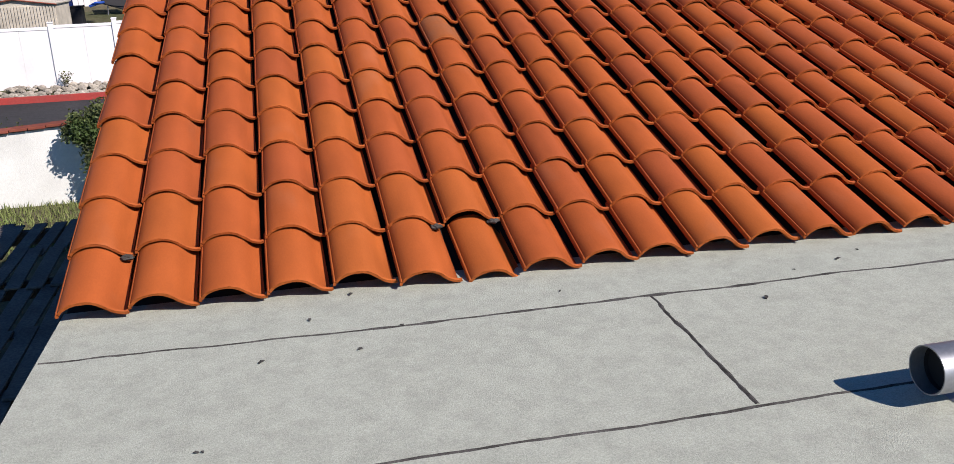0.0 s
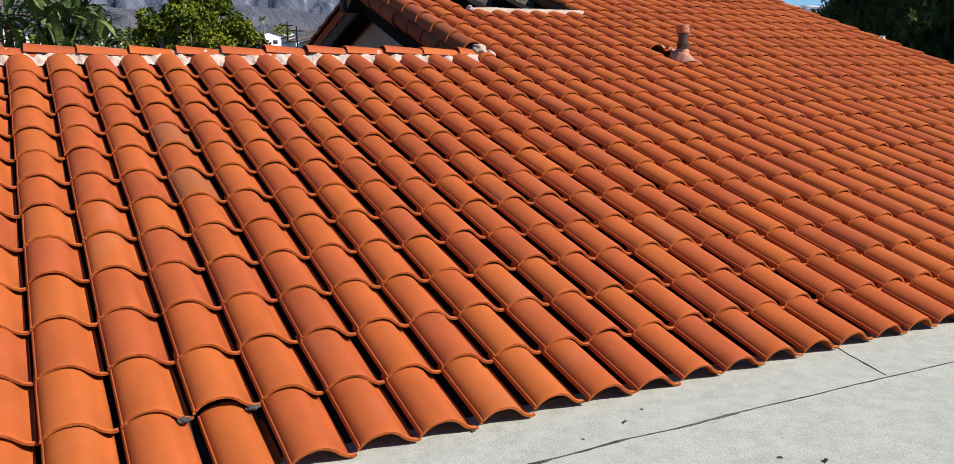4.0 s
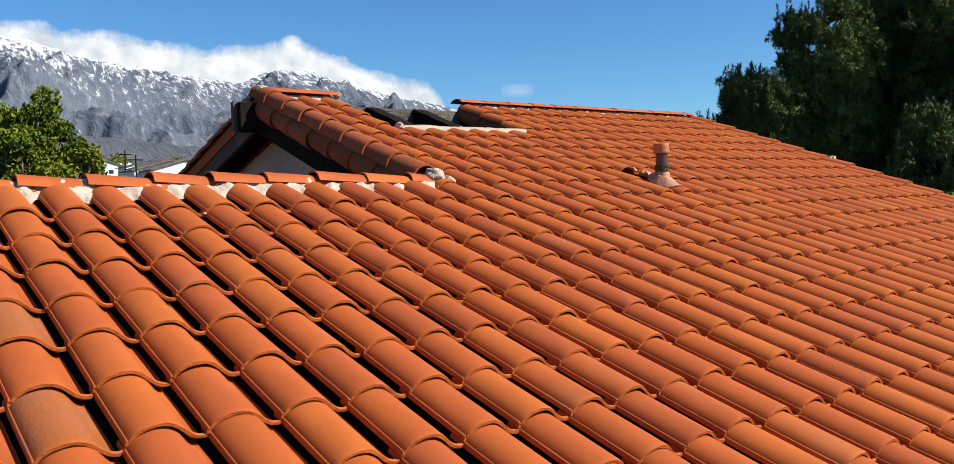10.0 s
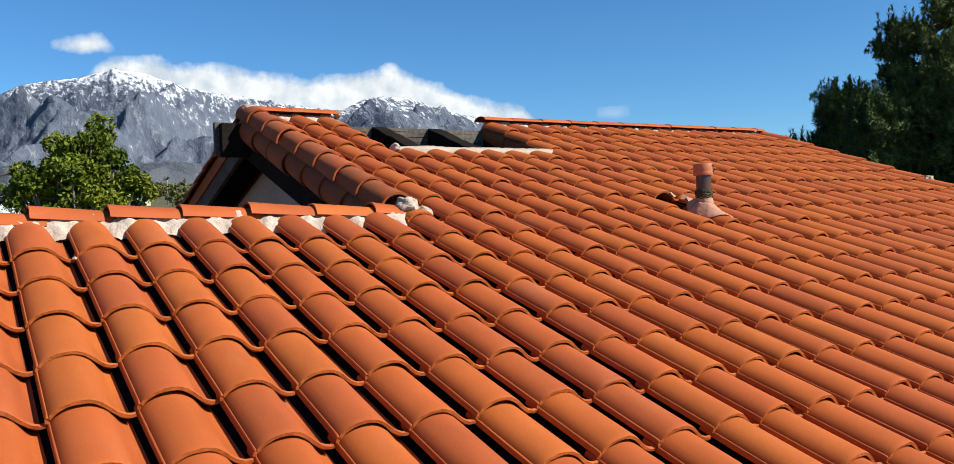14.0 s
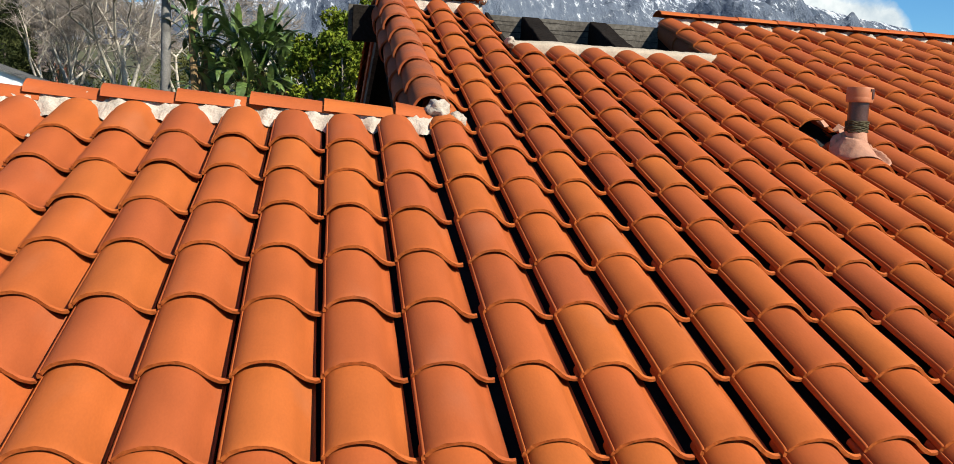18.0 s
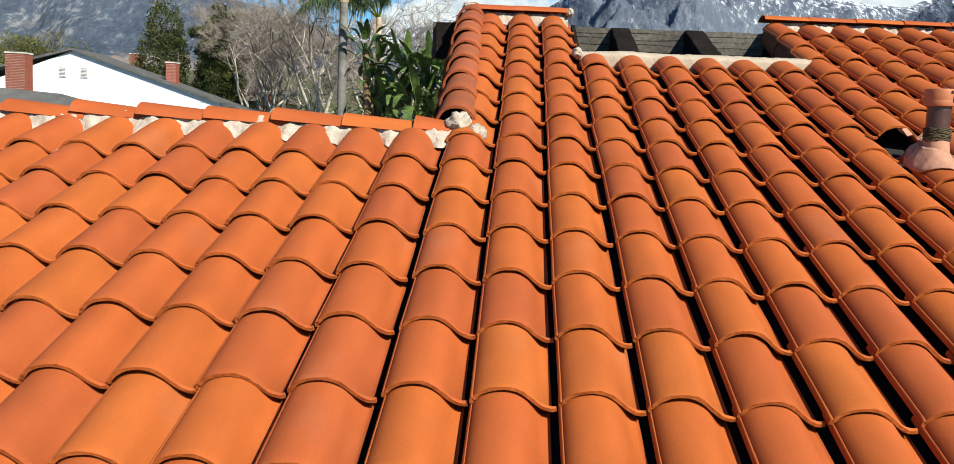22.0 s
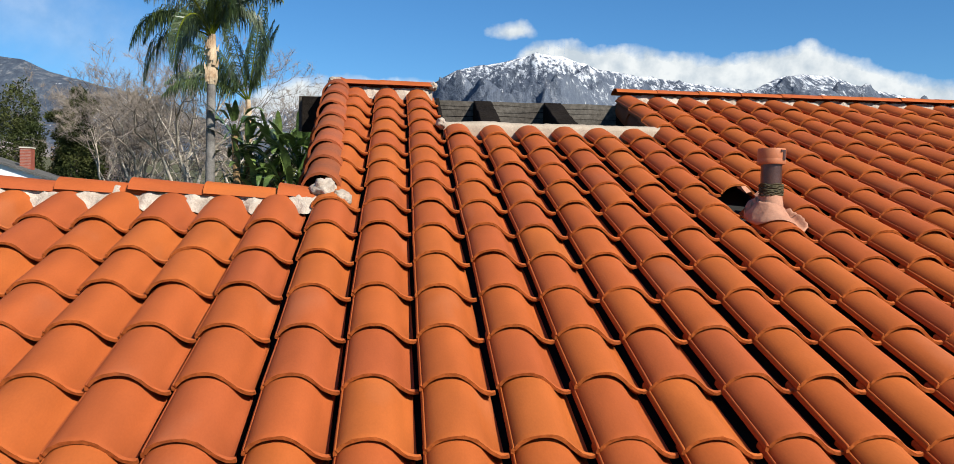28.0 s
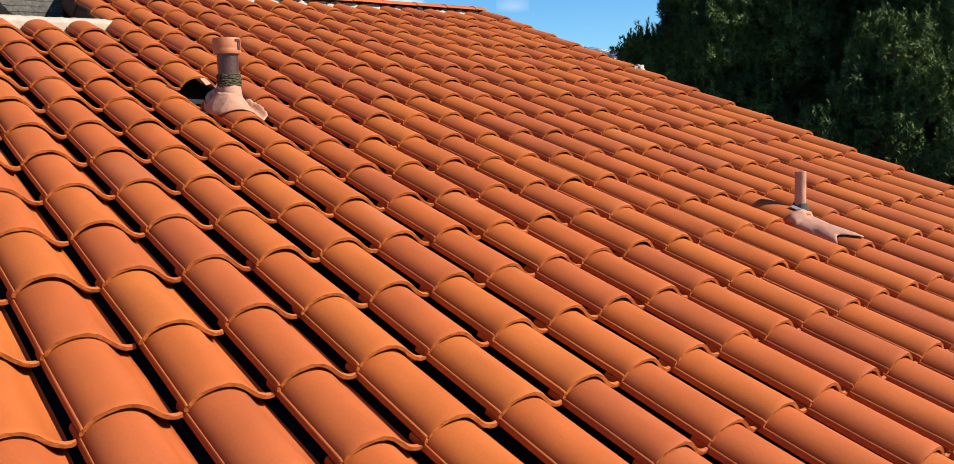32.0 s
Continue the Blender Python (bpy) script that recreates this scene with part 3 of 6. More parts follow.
# ---- ground ----
G_Y = [-3000, -40, 13.24, 13.26, 23.39, 27, 40, 60, 100, 200, 400, 1000, 3000]
G_Z = [-40, 0, 0, 0.42, 0.46, 0.72, 2.1, 3.2, 6, 13, 27, 64, 200]


def ground_z(x, y):
    return float(np.interp(y, G_Y, G_Z))


bm = bmesh.new()
gx = [-4500, -1500, -600, -250, -100, -50, -25, -15, -8, -4, 0, 4, 8, 15, 25, 50, 100, 250, 600, 1500, 4500]
gy = [-3000, -900, -300, -100, -40, -15, -5, 0, 4, 8, 11, 13.24, 13.26, 16, 20, 23.39, 25, 27, 33, 40, 50, 60, 80, 100, 150, 200, 300, 400, 700, 1000, 2000, 3200]
rowsv = [[bm.verts.new((x, y, ground_z(x, y))) for x in gx] for y in gy]
for a, b in zip(rowsv, rowsv[1:]):
    for k in range(len(gx) - 1):
        bm.faces.new((a[k], a[k + 1], b[k + 1], b[k]))
ground = tagged(part("ground", bm, M_SOIL), "dry ground with patches of grass rising to the hills", "ground", kind="structure")

# road, kerb and garden wall west of the house
bm = bmesh.new()
add_box(bm, (-60, 14.2, 0.2), (3.0, 23.3, 0.48))
tagged(part("road", bm, M_ROAD), "dark asphalt street", "road", kind="structure")
bm = bmesh.new()
add_box(bm, (-60, 23.30, 0.2), (3.0, 23.52, 0.655))
bmesh.ops.bevel(bm, geom=bm.edges[:], offset=0.02, segments=2, affect="EDGES")
tagged(part("kerb", bm, M_KERB), "street kerb painted red", "kerb", kind="structure")
WALL_RISE = 0.068


def wall_top(x):
    """The garden wall climbs with the street."""
    return 1.405 + WALL_RISE * (x + 3.13)


bm = bmesh.new()
for v in add_box(bm, (-30, 13.0, -0.1), (4.4, 13.22, 0.0)):
    if v.co.z > -0.05:
        v.co.z = wall_top(v.co.x)
garden_wall = tagged(part("wall_garden", bm, M_STUCCO), "white stucco garden wall with a brick cap", "wall", kind="structure")

# mountains and cloud bank
SKY_AZ = [-34, -16, -9, -6.2, -3.9, -0.7, 1.4, 2.3, 4.1, 7.4, 9.2, 11, 13.5, 16.2, 18.3, 22.3, 23.2, 24.7, 26, 27.5, 29.5, 31, 33.5, 38, 43, 47, 54]
SKY_EL = [5.0, 5.4, 6.5, 7.2, 7.8, 7.4, 8.25, 8.8, 9.9, 10.45, 11.0, 10.8, 9.95, 9.5, 9.2, 8.55, 8.55, 9.2, 9.35, 9.2, 8.5, 8.0, 7.4, 6.3, 5.4, 4.6, 4.2]
HILL_AZ = [-62, -45, -30, -28.7, -26.0, -22.2, -20.8, -17.8, -16.4, -13.4, -10, -5, 0]
HILL_EL = [7.5, 8.2, 8.6, 8.9, 9.15, 8.95, 8.4, 7.75, 7.5, 6.6, 5.6, 4.6, 3.6]
KNOB_AZ = [22, 24.5, 26.2, 27.7, 29.3, 30.7, 31.5, 34, 40, 46]
KNOB_EL = [5.0, 6.2, 7.35, 8.1, 8.38, 7.9, 7.4, 6.0, 4.0, 2.6]


def mountains(name, az_list, el_list, near, crest, far, mat, seed, rough, label, relief=0.24):
    bm = bmesh.new()
    na, nr = int((az_list[-1] - az_list[0]) * 8), 110
    cols, gain = [], []
    for i in range(na + 1):
        az = az_list[0] + (az_list[-1] - az_list[0]) * i / na
        top = math.tan(radians(float(np.interp(az, az_list, el_list)))) * crest
        col = []
        for j in range(nr + 1):
            r = near + (far - near) * j / nr
            q = (r - near) / (crest - near)
            x, y = r * math.sin(radians(az)), r * math.cos(radians(az))
            p = Vector((x, y, seed)) / rough
            p = p + Vector((noise.noise(p * 0.9), noise.noise(p * 0.9 + Vector((9, 3, 1))), 0)) * 0.45
            amp, freq, rel = 1.0, 1.0, 0.0
            for _ in range(6):
                rel += amp * (0.62 - abs(noise.noise(p * freq)) * 2)
                amp, freq = amp * 0.47, freq * 2.1
            fade = min(1.0, q * 2.5) * min(1.0, max(0.08, (1.05 - q) / 0.38))
            h = top * (q ** 1.4 if q <= 1 else max(0.0, 1 - (q - 1) * 2.0)) + fade * top * relief * rel
            col.append((x, y, h, h / r))
        cols.append(col)
        gain.append(top / crest / max(c[3] for c in col))
    gain = np.convolve(np.pad(gain, 8, "edge"), np.ones(17) / 17, "valid")
    grid = [[bm.verts.new((x, y, h * g + 4)) for x, y, h, _ in col] for col, g in zip(cols, gain)]
    for a, b in zip(grid, grid[1:]):
        for j in range(nr):
            bm.faces.new((a[j], b[j], b[j + 1], a[j + 1]))
    return tagged(smooth(part(name, bm, mat), 180), label, "mountains", kind="structure")


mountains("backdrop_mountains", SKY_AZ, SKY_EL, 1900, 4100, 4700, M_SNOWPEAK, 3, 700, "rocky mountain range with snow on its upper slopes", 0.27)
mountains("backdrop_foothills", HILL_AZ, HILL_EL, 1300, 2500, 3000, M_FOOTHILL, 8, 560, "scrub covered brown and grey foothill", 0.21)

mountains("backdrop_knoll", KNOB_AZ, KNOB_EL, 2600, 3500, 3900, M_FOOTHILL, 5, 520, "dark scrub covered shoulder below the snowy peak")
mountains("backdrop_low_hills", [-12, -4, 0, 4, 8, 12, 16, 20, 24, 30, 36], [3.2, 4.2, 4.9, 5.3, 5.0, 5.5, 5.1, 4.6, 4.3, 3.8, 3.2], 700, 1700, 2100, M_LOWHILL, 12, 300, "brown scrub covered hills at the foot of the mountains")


def cloud_bank(az_list, el_list, low):
    bm = bmesh.new()
    lay = bm.loops.layers.uv.new("bank")
    n, rows = 80, [-4.0, -2.0, -1.0, 0.0, 1.0, 2.0]
    uvs, grid = {}, []
    for i in range(n + 1):
        az = az_list[0] + (az_list[-1] - az_list[0]) * i / n
        top = float(np.interp(az, az_list, el_list))
        edge = max(0.0, 1.2 - min(az - az_list[0], az_list[-1] - az)) * 1.4
        col = []
        for o in rows:
            el = top + o * (0.55 if o > 0 else low)
            v = bm.verts.new((4850 * math.sin(radians(az)), 4850 * math.cos(radians(az)), 4850 * math.tan(radians(el))))
            uvs[v] = (az * 0.75, o + edge)
            col.append(v)
        grid.append(col)
    for a, b in zip(grid, grid[1:]):
        for j in range(len(rows) - 1):
            f = bm.faces.new((a[j], b[j], b[j + 1], a[j + 1]))
            for lp in f.loops:
                lp[lay].uv = uvs[lp.vert]
    ob = part("backdrop_cloud", bm, M_CLOUD)
    ob.visible_shadow = False
    return tagged(ob, "white cloud bank lying along the mountain crest", "cloud", kind="structure")


cloud_bank([7.2, 9.0, 10.8, 13.8, 17.7, 20.8, 23.1, 24.6, 26.6, 28.7, 31.2, 34.3, 36.2], [10.9, 11.65, 11.85, 11.55, 11.05, 10.7, 10.8, 11.0, 11.45, 10.4, 9.25, 8.5, 7.9], 0.8)
cloud_bank([-10, -8.8, -6.2, -3.1, -1, 1.1, 2.9, 3.8], [7.7, 8.1, 9.0, 9.35, 9.1, 9.3, 8.95, 8.5], 0.7)


def cloud_puff(az, el, ra, re, soft, tilt=0.0, mat=M_CLOUD, label="small white cloud above the crest"):
    """A small cloud by itself, far behind the crest."""
    bm = bmesh.new()
    lay = bm.loops.layers.uv.new("bank")
    grid, uvs = [], {}
    for i in range(25):
        col = []
        for j in range(17):
            p, q = (i / 12 - 1) * 1.5, (j / 8 - 1) * 1.5
            a, e = radians(az + p * ra), radians(el + q * re + tilt * p * ra)
            v = bm.verts.new((4850 * math.sin(a), 4850 * math.cos(a), 4850 * math.tan(e)))
            uvs[v] = (p * ra * 0.9, (math.hypot(p, q * (1.7 if q < 0 else 1.0)) - 0.75) * 1.5 + soft)
            col.append(v)
        grid.append(col)
    for a, b in zip(grid, grid[1:]):
        for j in range(16):
            f = bm.faces.new((a[j], b[j], b[j + 1], a[j + 1]))
            for lp in f.loops:
                lp[lay].uv = uvs[lp.vert]
    ob = part("backdrop_cloud", bm, mat)
    ob.visible_shadow = False
    return tagged(ob, label, "cloud", kind="structure")


cloud_puff(7.9, 12.3, 2.2, 0.95, 0.12)
cloud_puff(40.9, 7.6, 0.7, 0.32, -0.6, 0.0, M_VEIL, "faint wisp of cloud above the ridge")
cloud_puff(-25, 13.0, 9.0, 2.8, 0.0, -0.4, M_VEIL, "thin veil of high cloud over the foothill")
# ---- shared shapes ----


def empty(name, label, category, at=(0, 0, 0), group=""):
    ob = new(name)
    ob.location = at
    return tagged(ob, label, category, group)


def tube(bm, pts, radii, seg=8, close=True):
    """A tube along points, added to a bmesh."""
    rings = []
    for k, p in enumerate(pts):
        p = Vector(p)
        d = (Vector(pts[min(k + 1, len(pts) - 1)]) - Vector(pts[max(k - 1, 0)])).normalized()
        a = d.orthogonal().normalized() if k == 0 else (ax - d * ax.dot(d)).normalized()
        ax = a
        b = d.cross(a)
        rings.append([bm.verts.new(p + (a * math.cos(t) + b * math.sin(t)) * radii[k]) for t in (2 * math.pi * i / seg for i in range(seg))])
    for r0, r1 in zip(rings, rings[1:]):
        for i in range(seg):
            bm.faces.new((r0[i], r0[(i + 1) % seg], r1[(i + 1) % seg], r1[i]))
    if close:
        bm.faces.new(rings[0][::-1])
        bm.faces.new(rings[-1])


def lathe(bm, rings, seg=20, m=None):
    """A turned body from (radius, height) pairs, open at both ends."""
    m = m or Matrix()
    made = [[bm.verts.new(m @ Vector((r * math.cos(a), r * math.sin(a), z))) for a in (2 * math.pi * i / seg for i in range(seg))] for r, z in rings]
    for r0, r1 in zip(made, made[1:]):
        for i in range(seg):
            bm.faces.new((r0[i], r0[(i + 1) % seg], r1[(i + 1) % seg], r1[i]))
    return made


def barrel_mesh(name, length, r0, r1, a0, a1, thick, mat, rng, seg=9, drop=0.0):
    """A half-round clay tile along +y; angles in degrees from +x; it narrows from r0 to r1 and falls by drop."""
    vs, fs = [], []
    ys = (0, 0.012, length * 0.5, length)
    for side in (0, 1):
        for y in ys:
            q = y / length
            r = r0 + (r1 - r0) * q - (thick if side else 0)
            for k in range(seg + 1):
                a = radians(a0 + (a1 - a0) * k / seg)
                wob = rng.uniform(-0.0012, 0.0012) if y == 0 else 0
                vs.append((r * math.cos(a), y + wob, r * math.sin(a) - drop * q + wob))
    n, rr = seg + 1, len(ys)
    at = lambda s, j, k: s * rr * n + j * n + k
    for j in range(rr - 1):
        for k in range(seg):
            fs.append((at(0, j, k + 1), at(0, j, k), at(0, j + 1, k), at(0, j + 1, k + 1)))
            fs.append((at(1, j, k), at(1, j, k + 1), at(1, j + 1, k + 1), at(1, j + 1, k)))
        fs.append((at(0, j, 0), at(1, j, 0), at(1, j + 1, 0), at(0, j + 1, 0)))
        fs.append((at(0, j, seg), at(0, j + 1, seg), at(1, j + 1, seg), at(1, j, seg)))
    for j in (0, rr - 1):
        for k in range(seg):
            fs.append((at(0, j, k), at(0, j, k + 1), at(1, j, k + 1), at(1, j, k)))
    me = bpy.data.meshes.new(name)
    me.from_pydata(vs, [], fs)
    for p in me.polygons:
        p.use_smooth = True
    me.set_sharp_from_angle(angle=radians(45))
    me.materials.append(mat)
    return me


def lump(name, c, r, mat, seed, label, category, amp=0.35, kind=""):
    """An uneven lump of mortar."""
    bm = bmesh.new()
    bmesh.ops.create_icosphere(bm, subdivisions=4, radius=1)
    for v in bm.verts:
        n = v.co.normalized()
        k = 1 + amp * noise.noise(n * 1.6 + Vector((seed, 0, 0))) + amp * 0.45 * noise.noise(n * 4.5 + Vector((0, seed, 0))) + amp * 0.22 * noise.noise(n * 11 + Vector((0, 0, seed)))
        v.co = Vector((n.x * r[0], n.y * r[1], n.z * r[2])) * k
    bmesh.ops.translate(bm, verts=bm.verts[:], vec=c)
    return tagged(smooth(part(name, bm, mat), 180), label, category, kind=kind)


# ---- ridge caps ----
_r = random.Random(21)
CAP_MESHES = [barrel_mesh("ridge_cap", 0.47, 0.118, 0.100, 12, 168, 0.015, M_TILE, _r, drop=0.022) for _ in range(4)]


def ridge(parent, x0, x1, y, z, rng, flat=0.76):
    """Half-round caps in a row along +x, the near end of each lying on the one before."""
    k = 0
    x = x0
    slack = 1.0 if flat > 0.7 else 0.25
    while x < x1 - 0.12:
        ob = new("ridge_cap", (TOP_CAPS if flat < 0.6 else CAP_MESHES)[rng.randrange(4)])
        length = min(0.47, x1 - x + 0.02)
        ob.matrix_world = Matrix.Translation((x, y + rng.uniform(-0.010, 0.010) * slack, z - 0.085 + rng.uniform(-0.008, 0.008) * slack)) \
            @ Matrix.Rotation(rng.uniform(-0.028, 0.028) * slack, 4, "Z") @ Matrix.Rotation(rng.uniform(0.006, 0.036) * slack, 4, "Y") @ Matrix.Rotation(-math.pi / 2, 4, "Z") @ Matrix.Diagonal((1.0, length / 0.47, flat, 1))
        ob.parent = parent
        x += 0.386 + rng.uniform(-0.012, 0.012)
        k += 1


def mortar_bed(name, u0, u1, v0, v1, w0, w1, seed, label):
    """A lumpy band of mortar between the top tiles and the caps."""
    n, rows = int((u1 - u0) / 0.018), 7
    bm = bmesh.new()
    grid = []
    for i in range(n + 1):
        u = u0 + (u1 - u0) * i / n
        col = []
        for j in range(rows + 1):
            q = j / rows
            jag = 0.05 * noise.noise((u * 5.5, seed, 0)) + 0.03 * noise.noise((u * 21, seed, 3))
            v = v0 + (v1 - v0) * q + 1.5 * jag * (1 - q)
            w = w0 + (w1 - w0) * math.sin(q * math.pi / 2) + 0.030 * noise.noise((u * 15, q * 3, seed)) + 0.014 * noise.noise((u * 46, q * 8, seed)) - 0.03 * max(0.0, noise.noise((u * 9, q * 2, seed + 4)) - 0.15)
            col.append(bm.verts.new(W(u, v, w)))
        grid.append(col)
    for a, b in zip(grid, grid[1:]):
        for j in range(rows):
            bm.faces.new((a[j], b[j], b[j + 1], a[j + 1]))
    return tagged(smooth(part(name, bm, M_MORTAR), 180), label, "mortar", kind="structure")


rr = random.Random(31)
TOP_CAPS = [barrel_mesh("ridge_cap", 0.47, 0.114, 0.110, 12, 168, 0.010, M_TILE, _r, drop=0.004) for _ in range(4)]
ridge(roof_low, -0.175, 5.10, LOW_Y, LOW_Z + 0.095, rr)
mortar_bed("trim_mortar_low", -0.26, 5.10, 4.915, 5.07, -0.02, 0.058, 2, "white mortar packed under the low ridge caps")
ridge(roof_main, 4.93, 5.76, TOP_Y, TOP_Z + 0.128, rr, 0.58)
mortar_bed("trim_mortar_gable", 4.95, 5.78, 7.94, 8.05, -0.03, 0.05, 3, "white mortar packed under the gable ridge caps")
ridge(roof_middle, 7.43, 11.80, TOP_Y, TOP_Z + 0.128, rr, 0.5)
mortar_bed("trim_mortar_top", 7.50, 11.74, 7.94, 8.05, -0.03, 0.05, 4, "white mortar packed under the main ridge caps")
lump("trim_mortar_lump", W(5.07, 5.085, 0.068), (0.068, 0.095, 0.060), M_MORTAR, 5, "rough lump of white mortar at the end of the low ridge", "mortar", 0.3, "structure")
lump("trim_mortar_lump", W(5.165, 5.02, 0.035), (0.055, 0.08, 0.05), M_MORTAR, 15, "rough lump of white mortar at the end of the low ridge", "mortar", 0.3, "structure")
lump("trim_mortar_lump", W(5.80, 6.77, 0.05), (0.035, 0.06, 0.04), M_MORTAR, 7, "rough lump of white mortar at the corner of the opening", "mortar", 0.3, "structure")
lump("trim_mortar_lump", W(4.93, 8.05, 0.095), (0.06, 0.035, 0.035), M_MORTAR, 9, "mortar lump closing the end of the gable ridge", "mortar", 0.4, "structure")
lump("trim_mortar_lump", W(5.79, 8.04, 0.07), (0.03, 0.06, 0.04), M_MORTAR, 10, "mortar lump closing the end of the gable ridge", "mortar", 0.4, "structure")
lump("trim_mortar_lump", W(11.84, 5.66, 0.06), (0.06, 0.055, 0.05), M_MORTAR, 13, "lump of white mortar on the far rake", "mortar", 0.4, "structure")

# ---- rakes ----
RAKE_MESHES = [barrel_mesh("rake_tile", 0.47, 0.118, 0.108, 10, 190, 0.015, M_TILE_OLD, _r, seg=11, drop=0.022) for _ in range(4)]
SIDE_MESHES = [barrel_mesh("rake_tile", 0.47, 0.115, 0.105, 100, 262, 0.014, M_TILE_OLD, _r, seg=10, drop=0.0) for _ in range(3)]
RAKE_R_MESH = barrel_mesh("rake_tile", 0.47, 0.112, 0.102, -8, 170, 0.015, M_TILE, _r, seg=10, drop=0.022)


def rake(parent, u, v0, v1, w, meshes, rng, skew=0.0):
    v = v0
    while v < v1 - 0.15:
        ob = new("rake_tile", meshes[rng.randrange(len(meshes))])
        ob.matrix_world = ROOF @ Matrix.Translation((u + skew * (v - v0) + rng.uniform(-0.006, 0.006), v, w + rng.uniform(-0.003, 0.004))) @ Matrix.Rotation(rng.uniform(-0.012, 0.012), 4, "Z") \
            @ Matrix.Diagonal((1, min(0.47, v1 + 0.06 - v) / 0.47, 1, 1))
        ob.parent = parent
        v += COURSE + rng.uniform(-0.008, 0.008)


rake(roof_main, 5.045, 5.16, 8.12, 0.022, RAKE_MESHES, rr, -0.035)
rake(roof_main, 4.99, 5.30, 8.02, -0.10, SIDE_MESHES, rr, -0.03)
rake(roof_middle, 7.55, 6.84, 8.07, -0.09, SIDE_MESHES, rr)
rake(roof_east, 11.80, 0.02, 8.07, -0.01, [RAKE_R_MESH], rr)

for k in range(11):
    ob = new("rake_tile", RAKE_MESHES[k % 4])
    ob.matrix_world = m_back @ Matrix.Translation((4.915 + rr.uniform(-0.006, 0.006), 0.50 + COURSE * k, -0.035)) @ Matrix.Rotation(math.pi, 4, "Z")
    ob.parent = roof_main

# ---- the opening in the roof ----
bm = bmesh.new()
n = 90
cols = []
for i in range(n + 1):
    u = 5.82 + (7.50 - 5.82) * i / n
    a = 0.014 * noise.noise((u * 4, 1, 0)) + 0.006 * noise.noise((u * 18, 2, 0))
    b = 0.010 * noise.noise((u * 3, 5, 0)) + 0.006 * noise.noise((u * 22, 7, 0))
    cols.append([bm.verts.new(W(u, v, w)) for v, w in ((6.76 + a, -0.06), (6.775 + a, 0.028 + b), (6.79 + a, 0.046 + b), (6.85, 0.052 + b), (6.865, 0.04), (6.865, -0.14))])
for a, b in zip(cols, cols[1:]):
    for j in range(5):
        bm.faces.new((a[j], b[j], b[j + 1], a[j + 1]))
bm.faces.new(cols[0])
bm.faces.new(cols[-1][::-1])
bmesh.ops.recalc_face_normals(bm, faces=bm.faces[:])
tagged(smooth(part("trim_curb", bm, M_CURB), 60), "cream mortar curb along the lower edge of the roof opening", "curb", kind="structure")
# Near-black linings put the shade of the opening's sides into colour.
tagged(box("trim_opening_side", (NOTCH_L + 0.01, 6.86, -0.5), (NOTCH_L + 0.04, 8.0, -0.02), M_DARK_AND_SHADED_WOOD, m=ROOF), "board lining the roof opening, darkened for its shade", "board", kind="structure")
tagged(box("trim_opening_side", (NOTCH_R - 0.02, 6.86, -0.5), (NOTCH_R + 0.01, 8.0, -0.06), M_DARK_AND_SHADED_WOOD, m=ROOF), "board lining the roof opening, darkened for its shade", "board", kind="structure")
# Added near-black sheet that closes the view down through the opening.
tagged(box("opening_backing", (5.6, 6.0, 3.9), (7.8, 11.0, 3.95), M_DARK_AND_SHADED_WOOD), "dark sheet added below the roof opening", "patio", kind="structure")


def rafter(u):
    """A square-cut rafter in the opening, its upper end leaning on the long board; width and near-black colour include
    its shadow.
    """
    bm = bmesh.new()
    # Wider than the timber, so the shadow beside it is part of the shape.
    vs = add_box(bm, (u - 0.08, 6.88, -0.28), (u + 0.08, 8.02, -0.035), ROOF)
    bmesh.ops.bevel(bm, geom=bm.edges[:], offset=0.006, segments=1, affect="EDGES")
    bmesh.ops.subdivide_edges(bm, edges=[e for e in bm.edges if e.calc_length() > 0.5], cuts=24)
    for v in bm.verts:
        v.co += Vector((0.004, 0, 0.008)) * noise.noise(v.co * 9)
    return tagged(part("rafter", bm, M_DARK_AND_SHADED_WOOD), "rough weathered rafter in the roof opening, widened and darkened for its shadow", "rafter", "rafters in the roof opening")


for u in (6.23, 6.86):
    rafter(u)

bm = bmesh.new()
add_box(bm, (4.62, 7.56, 5.10), (7.50, 7.62, 5.405))
bmesh.ops.subdivide_edges(bm, edges=[e for e in bm.edges if e.calc_length() > 1.0], cuts=60)
for v in bm.verts:
    v.co.z += 0.006 * noise.noise((v.co.x * 3, 0, 0))
long_board = tagged(part("fascia_board", bm, M_WOOD), "long weathered grey board with checks behind the opening", "board")
for k, z in enumerate((5.158, 5.212, 5.27, 5.318, 5.363)):
    bm = bmesh.new()
    prev = None
    for i in range(70):
        x = 4.64 + 2.84 * i / 69
        zz = z + 0.016 * noise.noise((x * 2.1, k * 5, 0)) + 0.003 * noise.noise((x * 9, k, 1))
        h = 0.0006 + 0.0022 * max(0, noise.noise((x * 1.7, k * 3, 4)) + 0.4)
        cur = [bm.verts.new((x, 7.5565, zz - h)), bm.verts.new((x, 7.5565, zz + h))]
        if prev:
            bm.faces.new((prev[0], cur[0], cur[1], prev[1]))
        prev = cur
    part("check", bm, M_DARK_AND_SHADED_WOOD, long_board, "dark split along the grain")

